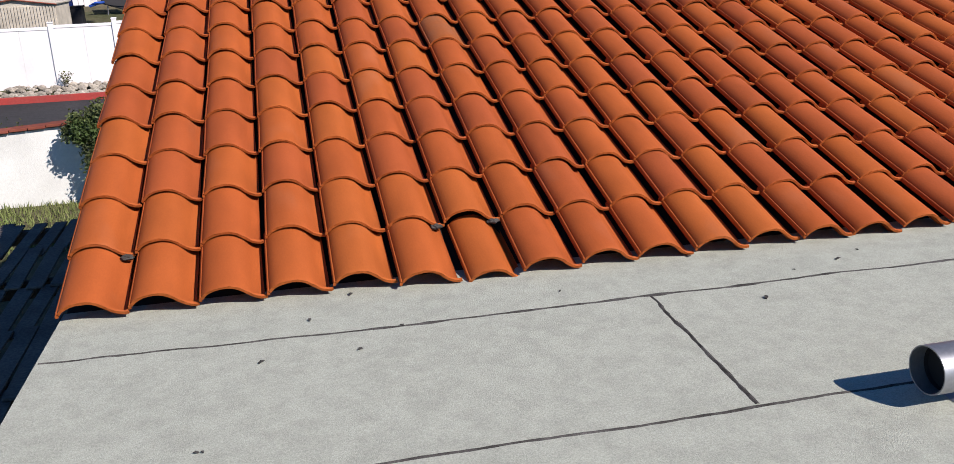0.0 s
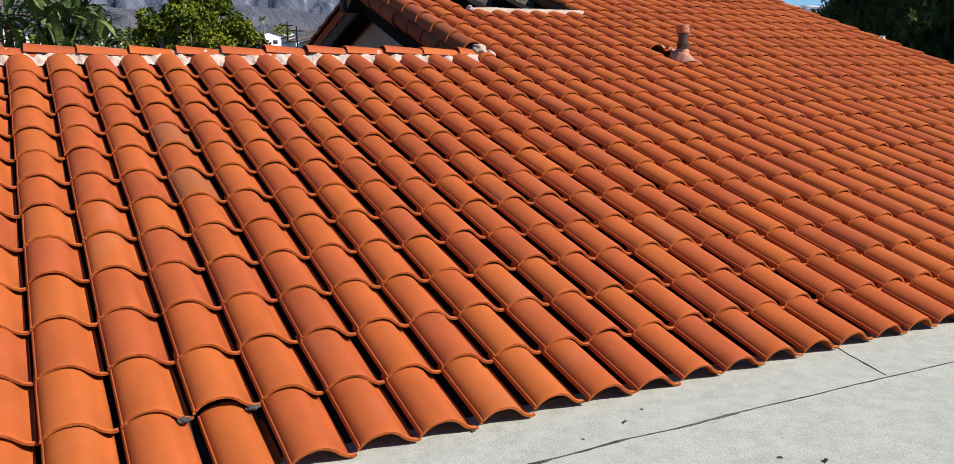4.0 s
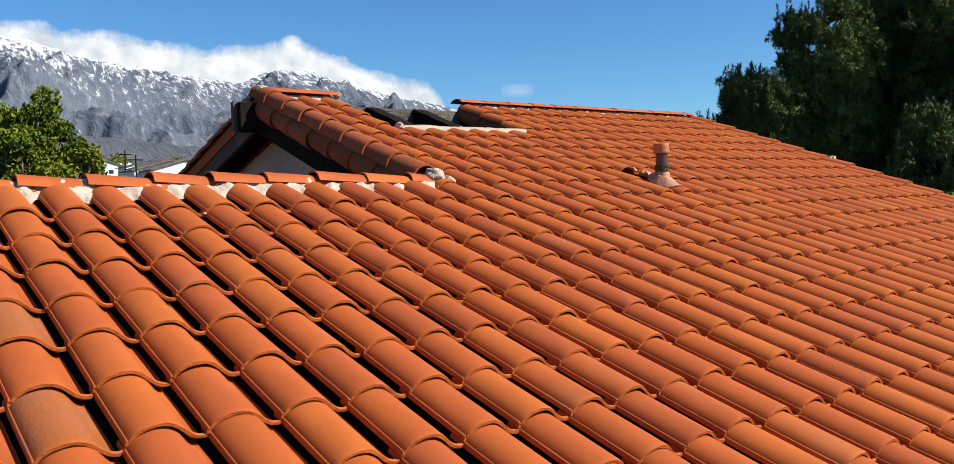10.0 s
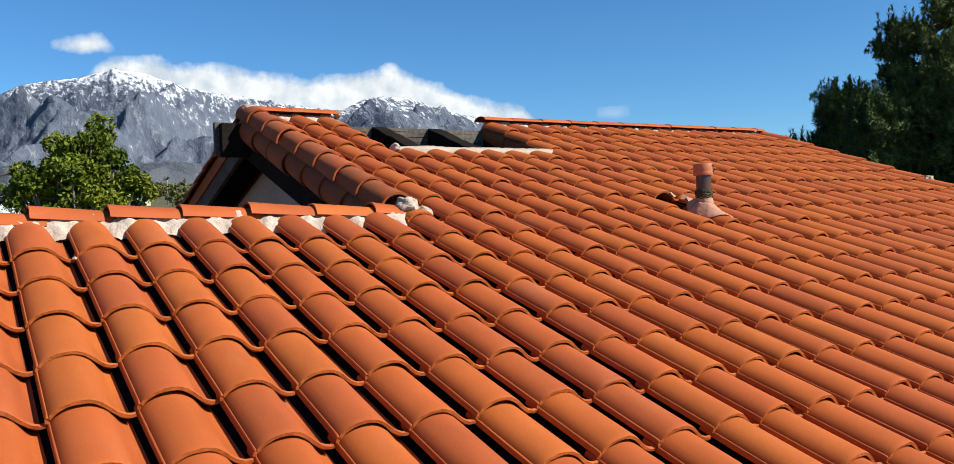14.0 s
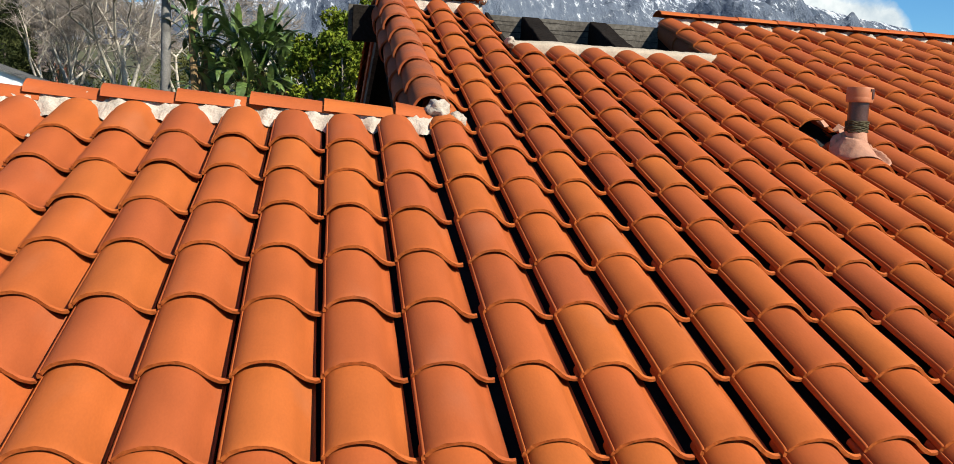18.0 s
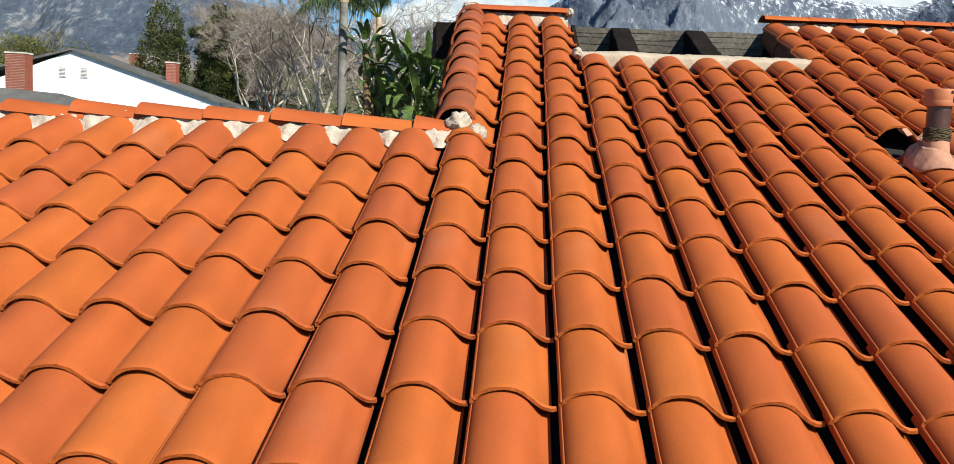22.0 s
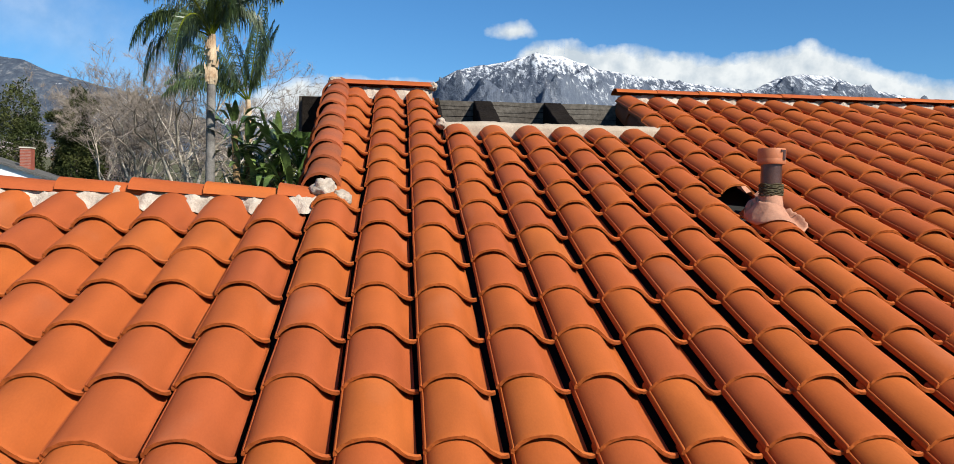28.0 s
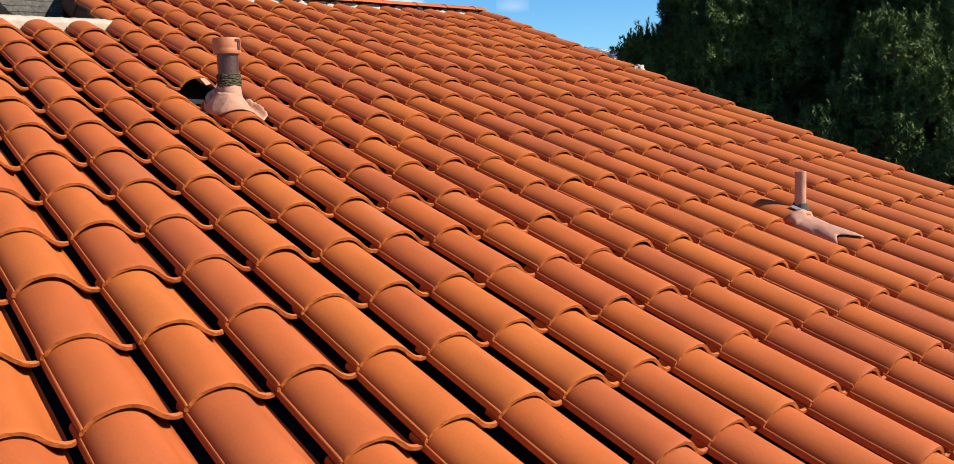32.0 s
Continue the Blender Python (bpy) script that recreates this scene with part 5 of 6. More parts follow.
slab(bm, (-17.502, 7.96), (-26.4, 5.58), 43.8, 46.9, 0.11)
part("roof", bm, M_SHINGLE, house, "grey shingle roof slope")
for x in (-18.05, -16.92):
    lv = box("gable_vent", (x - 0.19, 43.95, 6.60), (x + 0.19, 43.995, 7.12), M_PAINT, house, "small white louvred gable vent")
    for k in range(7):
        box("louvre", (x - 0.16, 43.93, 6.635 + 0.068 * k), (x + 0.16, 43.948, 6.663 + 0.068 * k), M_BLOCK, lv)
box("side_panel", (-9.00, 43.93, 2.3), (-7.95, 43.99, 4.93), M_PAINT, house, "weathered vertical board panel")
for k in range(0, 8, 2):
    box("batten", (-8.98 + 0.13 * k, 43.915, 2.3), (-8.965 + 0.13 * k, 43.928, 4.90), M_BLOCK, house)
chimney(house, -12.80, 45.2, 6.3, 7.58, 0.52, 0.5)
chimney(house, -18.60, 41.0, 4.6, 7.45, 0.95, 0.7)
dish = empty("satellite_dish", "white satellite dish on the wall of the white house", "dish", (-11.3, 43.7, 4.73))
bm = bmesh.new()
lathe(bm, [(0.02, 0.0), (0.15, 0.02), (0.27, 0.07), (0.32, 0.11)], 20, Matrix.Rotation(radians(75), 4, "X"))
part("reflector", bm, M_CREAM, dish).modifiers.new("thickness", "SOLIDIFY").thickness = 0.01
bm = bmesh.new()
tube(bm, [(0, 0.3, -0.1), (0, 0.1, 0.0)], [0.025, 0.025], 6)
tube(bm, [(0, 0.0, -0.1), (0, -0.35, -0.05)], [0.012, 0.012], 6)
part("arm", bm, M_METAL, dish)

hip = empty("hip_roof_house", "single storey house with a grey hip roof and white eaves", "house", (0, 0, 0))
bm = bmesh.new()
add_box(bm, (-22.0, 34.6, 1.2), (-10.0, 39.4, 3.75))
part("wall", bm, M_CREAM, hip, "shaded pale wall under the eaves")
bm = bmesh.new()
lo = [bm.verts.new(p) for p in ((-23, 32.6, 3.74), (-9.84, 32.6, 3.76), (-8.9, 39.6, 4.02), (-23, 40.4, 3.98))]
hi = [bm.verts.new(p) for p in ((-20, 36.6, 5.85), (-14.2, 36.6, 5.52))]
for f in ((lo[0], lo[1], hi[1], hi[0]), (lo[1], lo[2], hi[1]), (lo[2], lo[3], hi[0], hi[1]), (lo[3], lo[0], hi[0]), (lo[3], lo[2], lo[1], lo[0])):
    bm.faces.new(f)
bmesh.ops.recalc_face_normals(bm, faces=bm.faces[:])
part("roof", bm, M_SHINGLE, hip, "grey shingle hip roof")
for p, q in (((-23, 32.58, 3.66), (-9.84, 32.58, 3.68)), ((-9.82, 32.6, 3.68), (-8.88, 39.6, 3.94))):
    bm = bmesh.new()
    tube(bm, [p, q], [0.075, 0.075], 4)
    part("gutter", bm, M_PAINT, hip, "white gutter")
bm = bmesh.new()
tube(bm, [(-9.5, 34.4, 3.7), (-9.6, 34.4, 3.45), (-10.1, 34.4, 3.35), (-10.1, 34.4, 1.9)], [0.05] * 4, 6)
part("downpipe", bm, M_PAINT, hip, "white downpipe")
for x in (-11.9, -10.55):
    box("porch_post", (x, 32.8, 1.2), (x + 0.13, 32.9, 3.66), M_PAINT, hip)
for x in (-13.2, -11.6):
    wn = box("window", (x, 34.52, 2.4), (x + 1.1, 34.595, 3.5), M_PAINT, hip)
    box("pane", (x + 0.06, 34.50, 2.46), (x + 1.04, 34.518, 3.44), M_GLASS, wn)

screen = empty("porch_screen", "low white slatted screens beside the porch", "screen", (-10.6, 30.3, 0.9))
for x0, x1, z1 in ((-1.2, -0.36, 1.55), (-0.34, 0.20, 2.0), (0.22, 0.82, 2.22)):
    box("board", (x0, 0.0, 0.0), (x1, 0.05, z1), M_PAINT, screen, bevel=0.006)
    box("top_rail", (x0, -0.02, z1), (x1, 0.07, z1 + 0.05), M_PAINT, screen)

shed = empty("garden_shed", "beige corrugated garden shed with a red roof edge", "shed", (-7.62, 29.2, 0.80))
bm = bmesh.new()
gable_body(bm, -1.3, 1.3, -0.2, 2.0, 0.0, 2.18, 2.36)
part("body", bm, M_CREAM, shed)
for k in range(26):
    box("rib", (-1.28 + 0.1 * k, -0.235, 0.0), (-1.23 + 0.1 * k, -0.202, 2.14), M_CREAM, shed)
for sgn in (-1, 1):
    bm = bmesh.new()
    slab(bm, (0.001 * sgn, 2.38), (1.36 * sgn, 2.185), -0.26, 2.1, 0.04)
    part("roof", bm, M_CREAM, shed)
    bm = bmesh.new()
    tube(bm, [(0.0, -0.285, 2.375), (1.37 * sgn, -0.285, 2.175)], [0.024, 0.024], 5)
    part("edge_trim", bm, M_BRICK, shed, "thin red roof edge")

tarp = empty("tarp_canopy", "bright blue tarp canopy on a frame", "canopy", (-8.10, 33.2, 1.42))
bm = bmesh.new()
lo = [bm.verts.new(p) for p in ((-1.30, -1.3, 1.72), (1.26, -1.3, 1.80), (1.26, 1.3, 1.8), (-1.30, 1.3, 1.72))]
md = [bm.verts.new(p) for p in ((-0.85, -0.5, 2.14), (0.75, -0.5, 2.15), (0.75, 0.6, 2.15), (-0.85, 0.6, 2.14))]
tp = [bm.verts.new(p) for p in ((-0.45, 0, 2.44), (0.15, 0, 2.44))]
ft = [bm.verts.new(p) for p in ((-1.32, -1.32, 0.0), (1.28, -1.32, 0.0), (1.28, 1.32, 0.0), (-1.32, 1.32, 0.0))]
for k in range(4):
    bm.faces.new((lo[k], lo[(k + 1) % 4], md[(k + 1) % 4], md[k]))
bm.faces.new((md[0], md[1], tp[1], tp[0]))
bm.faces.new((md[1], md[2], tp[1]))
bm.faces.new((md[2], md[3], tp[0], tp[1]))
bm.faces.new((md[3], md[0], tp[0]))
bm.faces.new((lo[1], lo[2], ft[2], ft[1]))
bm.faces.new((lo[0], lo[1], ft[1], ft[0]))
bmesh.ops.subdivide_edges(bm, edges=bm.edges[:], cuts=3, use_grid_fill=True)
for v in bm.verts:
    v.co += Vector((0.03, 0.05, 0.03)) * noise.noise(v.co * 2.5)
smooth(part("cover", bm, M_BLUE, tarp), 60)
bm = bmesh.new()
for px in (-1.25, 1.21):
    for py in (-1.25, 1.25):
        tube(bm, [(px, py, 0), (px, py, 1.7)], [0.03, 0.03], 6)
part("frame", bm, M_METAL, tarp)

bin_ = empty("rubbish_bin", "dark green wheeled rubbish bin", "bin", (-6.72, 34.0, 1.70))
box("body", (-0.3, -0.3, 0.0), (0.3, 0.3, 0.95), M_BLACK, bin_, bevel=0.03)
box("lid", (-0.33, -0.33, 0.952), (0.33, 0.33, 1.02), M_BLACK, bin_, bevel=0.02)

tagged(box("wall_block", (-8.5, 46.0, 1.8), (6.0, 46.25, 4.23), M_BLOCK), "grey concrete block wall behind the yard", "wall", kind="structure")
tramp = empty("trampoline", "folded trampoline with a black mat leaning on the block wall", "trampoline", (-6.0, 40.0, 1.75))
bm = bmesh.new()
rim = [Vector(p) for p in ((-0.65, -0.5, 0.86), (-0.22, 0.35, 2.06), (0.80, 0.35, 1.96), (0.40, -0.5, 0.48), (-0.65, -0.5, 0.86))]
tube(bm, rim, [0.04] * 5, 6, False)
part("rim", bm, M_BLACK, tramp)
bm = bmesh.new()
bm.faces.new([bm.verts.new(p) for p in rim[:-1]])
part("mat", bm, M_BLACK, tramp).modifiers.new("thickness", "SOLIDIFY").thickness = 0.02
bm = bmesh.new()
tube(bm, [(-1.15, -0.55, 0.72), (-0.85, -0.55, 0.84), (-0.5, -0.55, 0.88)], [0.06, 0.08, 0.05], 8)
part("pad", bm, M_BLUE, tramp, "blue edge padding")
bm = bmesh.new()
tube(bm, [(-2.0, -1.0, 1.23), (0.9, -1.0, 1.18)], [0.025, 0.025], 6)
part("crossbar", bm, M_METAL, tramp, "long grey metal bar")
for x in (-0.45, 0.35):
    bm = bmesh.new()
    tube(bm, [(x, -0.45, 0.0), (x + 0.05, -0.45, 0.7)], [0.03, 0.03], 6)
    part("leg", bm, M_METAL, tramp)

truck = empty("pickup_truck", "white parked pickup truck behind the block wall", "truck", (-7.0, 48.6, 3.05))
bm = bmesh.new()
add_box(bm, (-2.4, -0.9, 0.5), (2.4, 0.9, 1.25))
bmesh.ops.bevel(bm, geom=bm.edges[:], offset=0.08, segments=2, affect="EDGES")
part("body", bm, M_PAINT, truck)
bm = bmesh.new()
pts = [(-1.1, 1.25), (-0.7, 1.95), (1.0, 1.97), (1.5, 1.25)]
a = [bm.verts.new((x, -0.8, z)) for x, z in pts]
b = [bm.verts.new((x, 0.8, z)) for x, z in pts]
bm.faces.new(a)
bm.faces.new(b[::-1])
for k in range(4):
    bm.faces.new((a[k], b[k], b[(k + 1) % 4], a[(k + 1) % 4]))
bmesh.ops.recalc_face_normals(bm, faces=bm.faces[:])
part("cab", bm, M_PAINT, truck)
for x0, x1 in ((-0.75, 0.1), (0.18, 1.05)):
    box("window", (x0, -0.83, 1.35), (x1, -0.805, 1.85), M_GLASS, truck)
for x in (-1.5, 1.5):
    for y in (-0.8, 0.8):
        bm = bmesh.new()
        lathe(bm, [(0.2, -0.1), (0.36, -0.1), (0.36, 0.1), (0.2, 0.1)], 20, Matrix.Translation((x, y, 0.36)) @ Matrix.Rotation(math.pi / 2, 4, "X"))
        part("wheel", bm, M_BLACK, truck)

brown = empty("far_house", "house with a tan roof and brick chimneys among the trees", "house", (0, 0, 0))
bm = bmesh.new()
add_box(bm, (-19.5, 62.5, 3.0), (-12.5, 70, 6.3))
part("wall", bm, M_CREAM, brown)
bm = bmesh.new()
lo = [bm.verts.new(p) for p in ((-20.2, 61.8, 6.3), (-11.8, 61.8, 6.3), (-11.8, 70.6, 6.3), (-20.2, 70.6, 6.3))]
hi = [bm.verts.new(p) for p in ((-18, 66, 8.3), (-14, 66, 8.3))]
for f in ((lo[0], lo[1], hi[1], hi[0]), (lo[1], lo[2], hi[1]), (lo[2], lo[3], hi[0], hi[1]), (lo[3], lo[0], hi[0]), (lo[3], lo[2], lo[1], lo[0])):
    bm.faces.new(f)
part("roof", bm, M_BROWNROOF, brown, "tan shingle hip roof")
chimney(brown, -24.0, 66.0, 6.0, 9.6, 0.8, 0.6)
chimney(brown, -12.3, 61.0, 3.0, 6.9, 0.7, 0.6)

# ---- trees ----


def grow(segs, p, d, length, r, depth, rng, up=0.25, spread=0.55, tips=None):
    """Adds a branch and, from its end, thinner ones; segs takes (points, radii)."""
    pts, rad = [p.copy()], [r]
    q = p.copy()
    for k in range(3):
        d = (d + Vector((rng.gauss(0, 0.12), rng.gauss(0, 0.12), rng.gauss(0, 0.08) + up * 0.18))).normalized()
        q = q + d * length / 3
        pts.append(q.copy())
        rad.append(r * (1 - 0.13 * (k + 1)))
    segs.append((pts, rad))
    if depth == 0:
        if tips is not None:
            tips.append((q, d))
        return
    for k in range(rng.choice((2, 3, 3))):
        a = rng.uniform(0, 6.28)
        side = d.orthogonal().normalized()
        side.rotate(Matrix.Rotation(a, 3, d))
        nd = (d + side * rng.uniform(spread * 0.6, spread * 1.3)).normalized()
        grow(segs, pts[-1] if k < 2 else pts[2], nd, length * rng.uniform(0.62, 0.82), r * rng.uniform(0.5, 0.66), depth - 1, rng, up, spread, tips)


def bare_tree(at, height, seed, label, stems=3, twig=True):
    rng = random.Random(seed)
    tree = empty("bare_tree", label, "tree", at)
    segs, tips = [], []
    grow(segs, Vector((0, 0, 0)), Vector((0, 0, 1)), height * 0.16, height * 0.018, 0, rng)
    top = segs[0][0][-1]
    for k in range(stems):
        a = 6.28 * k / stems + rng.uniform(-0.5, 0.5)
        grow(segs, top.copy(), Vector((0.5 * math.cos(a), 0.5 * math.sin(a), 1)).normalized(), height * 0.27, height * 0.0105, 5, rng, 0.06, 0.68, tips)
    bm = bmesh.new()
    for p, r in segs[:1]:
        tube(bm, p, r, 8)
    smooth(part("trunk", bm, M_BARK, tree), 180)
    bm = bmesh.new()
    fine = bmesh.new()
    for p, r in segs[1:]:
        thick = r[0] > 0.0032 * height
        tube(bm if thick else fine, p, r if thick else [q * 0.8 for q in r], 5 if thick else 3, False)
    smooth(part("branching", bm, M_BARK, tree, "pale forking limbs"), 180)
    for q, d in tips:
        for k in range(20):
            e = (d * 0.7 + Vector((rng.gauss(0, 0.7), rng.gauss(0, 0.7), rng.gauss(0.15, 0.6)))).normalized() * rng.uniform(0.15, 0.55)
            s = e.orthogonal().normalized() * 0.0065
            base = q - d * rng.uniform(0, 0.5)
            fine.faces.new([fine.verts.new(c) for c in (base - s, base + s, base + e)])
    tagged(part("twig_spray", fine, M_TWIG, tree, "fine brown twigs"), kind="stuff")
    return tree


for k, (x, y, h) in enumerate(((-8.6, 51, 12.0), (-5.9, 49, 12.5), (-4.0, 54, 11.5), (-11.2, 58, 11.0), (-7.4, 60, 13.5), (-2.4, 62, 11), (-9.8, 50, 9.5), (-10.4, 54, 8.5), (-7.0, 52, 9))):
    bare_tree((x, y, ground_z(x, y)), h, 40 + k, "leafless tree with pale forking branches", 3 + k % 2)


def leafy_tree(name, at, trunk_h, trunk_r, balls, n, size, mat, seed, label, limb=M_TWIG):
    rng = random.Random(seed)
    tree = empty(name, label, "tree", at)
    bm = bmesh.new()
    tube(bm, [(0, 0, -0.2), (0.05, 0, trunk_h * 0.5), (0, 0.05, trunk_h)], [trunk_r, trunk_r * 0.8, trunk_r * 0.5], 8)
    part("trunk", bm, limb, tree)
    bm = bmesh.new()
    for c, r in balls:
        tube(bm, [(0, 0, trunk_h * 0.6), Vector(c) * 0.55 + Vector((0, 0, trunk_h * 0.3)), c], [trunk_r * 0.45, trunk_r * 0.3, trunk_r * 0.1], 5)
    part("branching", bm, limb, tree)
    tot = sum(r[0] * r[1] + r[1] * r[2] for _, r in balls)
    pts = []
    for k, (c, r) in enumerate(balls):
        pts += ball_points(rng, c, r, int(n * (r[0] * r[1] + r[1] * r[2]) / tot), seed + k * 3.1, 0.5)
    foliage("crown", pts, size, mat, rng, tree)
    return tree


lr = random.Random(17)
CLUMPS = []
for c, r, n in (((0, 0, 4.55), (1.25, 1.15, 0.95), 34), ((-0.65, 0.2, 4.8), (0.75, 0.75, 0.68), 14), ((0.6, -0.2, 4.7), (0.8, 0.75, 0.75), 14), ((0.25, 0, 5.5), (0.55, 0.55, 0.55), 14),
                ((0.5, 0.1, 6.0), (0.20, 0.20, 0.36), 5), ((-0.3, 0, 5.6), (0.28, 0.28, 0.33), 5), ((0, -0.2, 3.4), (1.35, 1.2, 0.85), 26)):
    for k in range(n):
        d = Vector((lr.gauss(0, 1), lr.gauss(0, 1), lr.gauss(0, 1))).normalized()
        w = lr.uniform(0.16, 0.30)
        CLUMPS.append(((c[0] + d.x * r[0], c[1] + d.y * r[1], c[2] + d.z * r[2]), (w, w, w * 0.8)))
    CLUMPS.append((c, (r[0] * 0.75, r[1] * 0.75, r[2] * 0.75)))
leafy_tree("leafy_tree", (5.0, 20, 0.7), 3.2, 0.14, CLUMPS, 34000, 0.115, M_LEAF, 3, "round bright green leafy tree behind the low roof")
far_trees = [
    (-15.4, 50, [((0, 0, 4.9), (1.65, 1.5, 2.4)), ((0.15, 0, 7.3), (1.05, 1.0, 1.6)), ((0.65, 0, 5.9), (1.0, 1.0, 1.4)), ((-0.7, 0, 3.6), (1.4, 1.3, 1.7)), ((0.6, 0, 3.2), (1.5, 1.3, 1.6))], "tall dark green tree behind the white house", M_DARKLEAF),
    (-13.5, 54, [((0, 0, 3.6), (1.5, 1.5, 2.0)), ((0.7, 0, 5.0), (1.0, 1.0, 1.0))], "dull olive green tree", M_DULL),
    (-12.4, 50.5, [((0, 0, 6.2), (1.15, 1.1, 0.8)), ((0.4, 0, 7.7), (0.9, 0.85, 0.6)), ((-0.45, 0, 7.1), (1.0, 0.9, 0.45)), ((0.2, 0, 4.6), (1.3, 1.2, 1.5)), ((0.2, 0, 8.4), (0.45, 0.45, 0.45))], "dark green spreading cedar", M_DARKLEAF),
    (-29.0, 62, [((0, 0, 4.5), (3.5, 3.0, 2.6)), ((2.5, 0, 4.0), (2.4, 2.0, 1.9)), ((-2, 0, 5.0), (2.4, 2.0, 2.2))], "broad olive green tree behind the white house", M_DULL),
    (-19.1, 70, [((0, 0, 4.6), (1.6, 1.6, 2.0))], "rusty brown shrub tree", M_DRYLEAF),
    (-5.4, 70, [((0, 0, 3.2), (2.6, 2.0, 2.0)), ((2.6, 0, 3.6), (2.0, 1.8, 1.8))], "green tree by the palms", M_DULL),
    (2.0, 44, [((0, 0, 2.6), (1.8, 1.6, 1.6)), ((1.6, 0, 2.2), (1.2, 1.2, 1.2))], "green shrub behind the palms", M_DULL),
    (-24.6, 53, [((0, 0, 3.4), (2.0, 1.8, 1.7)), ((1.6, 0, 2.8), (1.6, 1.5, 1.5)), ((-1.6, 0, 3.9), (1.6, 1.5, 1.5))], "rounded olive green tree behind the white house", M_DULL),
]
for k, (x, y, balls, lab, mt) in enumerate(far_trees):
    leafy_tree("tree", (x, y, ground_z(x, y)), 3.0, 0.16, balls, 20000 if k < 4 else 7000, 0.15 if k < 4 else 0.2, mt, 60 + k, lab)


for k, (x, y, r, mt) in enumerate(((-9.5, 54, 1.9, M_DULL), (-6.8, 53, 1.6, M_LEAF), (-4.6, 56, 2.1, M_DULL), (-2.4, 53, 1.7, M_DULL), (-0.4, 56, 2.1, M_LEAF), (2.0, 54, 1.7, M_DULL), (-12.6, 55, 1.9, M_DULL), (4.6, 57, 2.0, M_DULL), (7.0, 60, 2.2, M_DULL), (-2.6, 42.0, 0.9, M_DULL))):
    leafy_tree("shrub", (x, y, ground_z(x, y)), r * 0.9, 0.06, [((0, 0, r * 1.1), (r * 1.3, r, r)), ((r * 0.6, 0, r * 1.5), (r * 0.6, r * 0.6, r * 0.6))], 1800, 0.13, mt, 140 + k, "rounded garden shrub behind the block wall")


def weeping_tree(at, seed, label):
    """A tree whose thin shoots hang straight down from arching limbs."""
    rng = random.Random(seed)
    tree = empty("weeping_tree", label, "tree", at)
    bm = bmesh.new()
    tube(bm, [(0, 0, -0.2), (0.1, 0, 2.5), (0.3, 0.1, 5.2)], [0.22, 0.17, 0.12], 9)
    smooth(part("trunk", bm, M_PINEBARK, tree), 180)
    limbs, shoots, pts = bmesh.new(), bmesh.new(), []
    for k in range(15):
        a = 6.28 * k / 15 + rng.uniform(-0.2, 0.2)
        reach = rng.uniform(1.2, 1.95)
        tip = Vector((0.3 + reach * math.cos(a), reach * math.sin(a), rng.uniform(6.4, 7.0)))
        tube(limbs, [(0.3, 0.1, 5.1), (0.3 + 0.5 * reach * math.cos(a), 0.5 * reach * math.sin(a), 6.8), tip], [0.06, 0.035, 0.012], 5, False)
        for j in range(9):
            q = rng.uniform(0.45, 1.05)
            p = Vector((0.3 + reach * q * math.cos(a) + rng.gauss(0, 0.12), reach * q * math.sin(a) + rng.gauss(0, 0.12), 6.85 - 0.3 * q))
            low = p + Vector((rng.gauss(0, 0.12), rng.gauss(0, 0.12), -rng.uniform(0.9, 1.95)))
            tube(shoots, [p, (p + low) / 2 + Vector((rng.gauss(0, 0.05), rng.gauss(0, 0.05), 0)), low], [0.008, 0.006, 0.004], 3, False)
            for m in range(46):
                pts.append(p.lerp(low, rng.random()) + Vector((rng.gauss(0, 0.035), rng.gauss(0, 0.035), 0)))
    for k in range(5):
        tip = Vector((2.5 + 0.25 * k, rng.uniform(-0.3, 0.4), 7.5 + 0.18 * k))
        tube(limbs, [(0.3, 0.1, 5.1), (1.2, 0.1, 7.0), tip], [0.05, 0.03, 0.008], 5, False)
        for m in range(60):
            pts.append(tip + Vector((rng.gauss(0, 0.10), rng.gauss(0, 0.14), rng.gauss(0.1, 0.16))))
    part("branching", limbs, M_PINEBARK, tree)
    part("hanging_shoots", shoots, M_TWIG, tree)
    foliage("foliage", pts, 0.10, M_DULL, rng, tree, "narrow yellowish green leaves", -1.0, 0.2)
    return tree


weeping_tree((-8.35, 18.0, 0.3), 21, "tree with thin drooping yellowish green shoots")


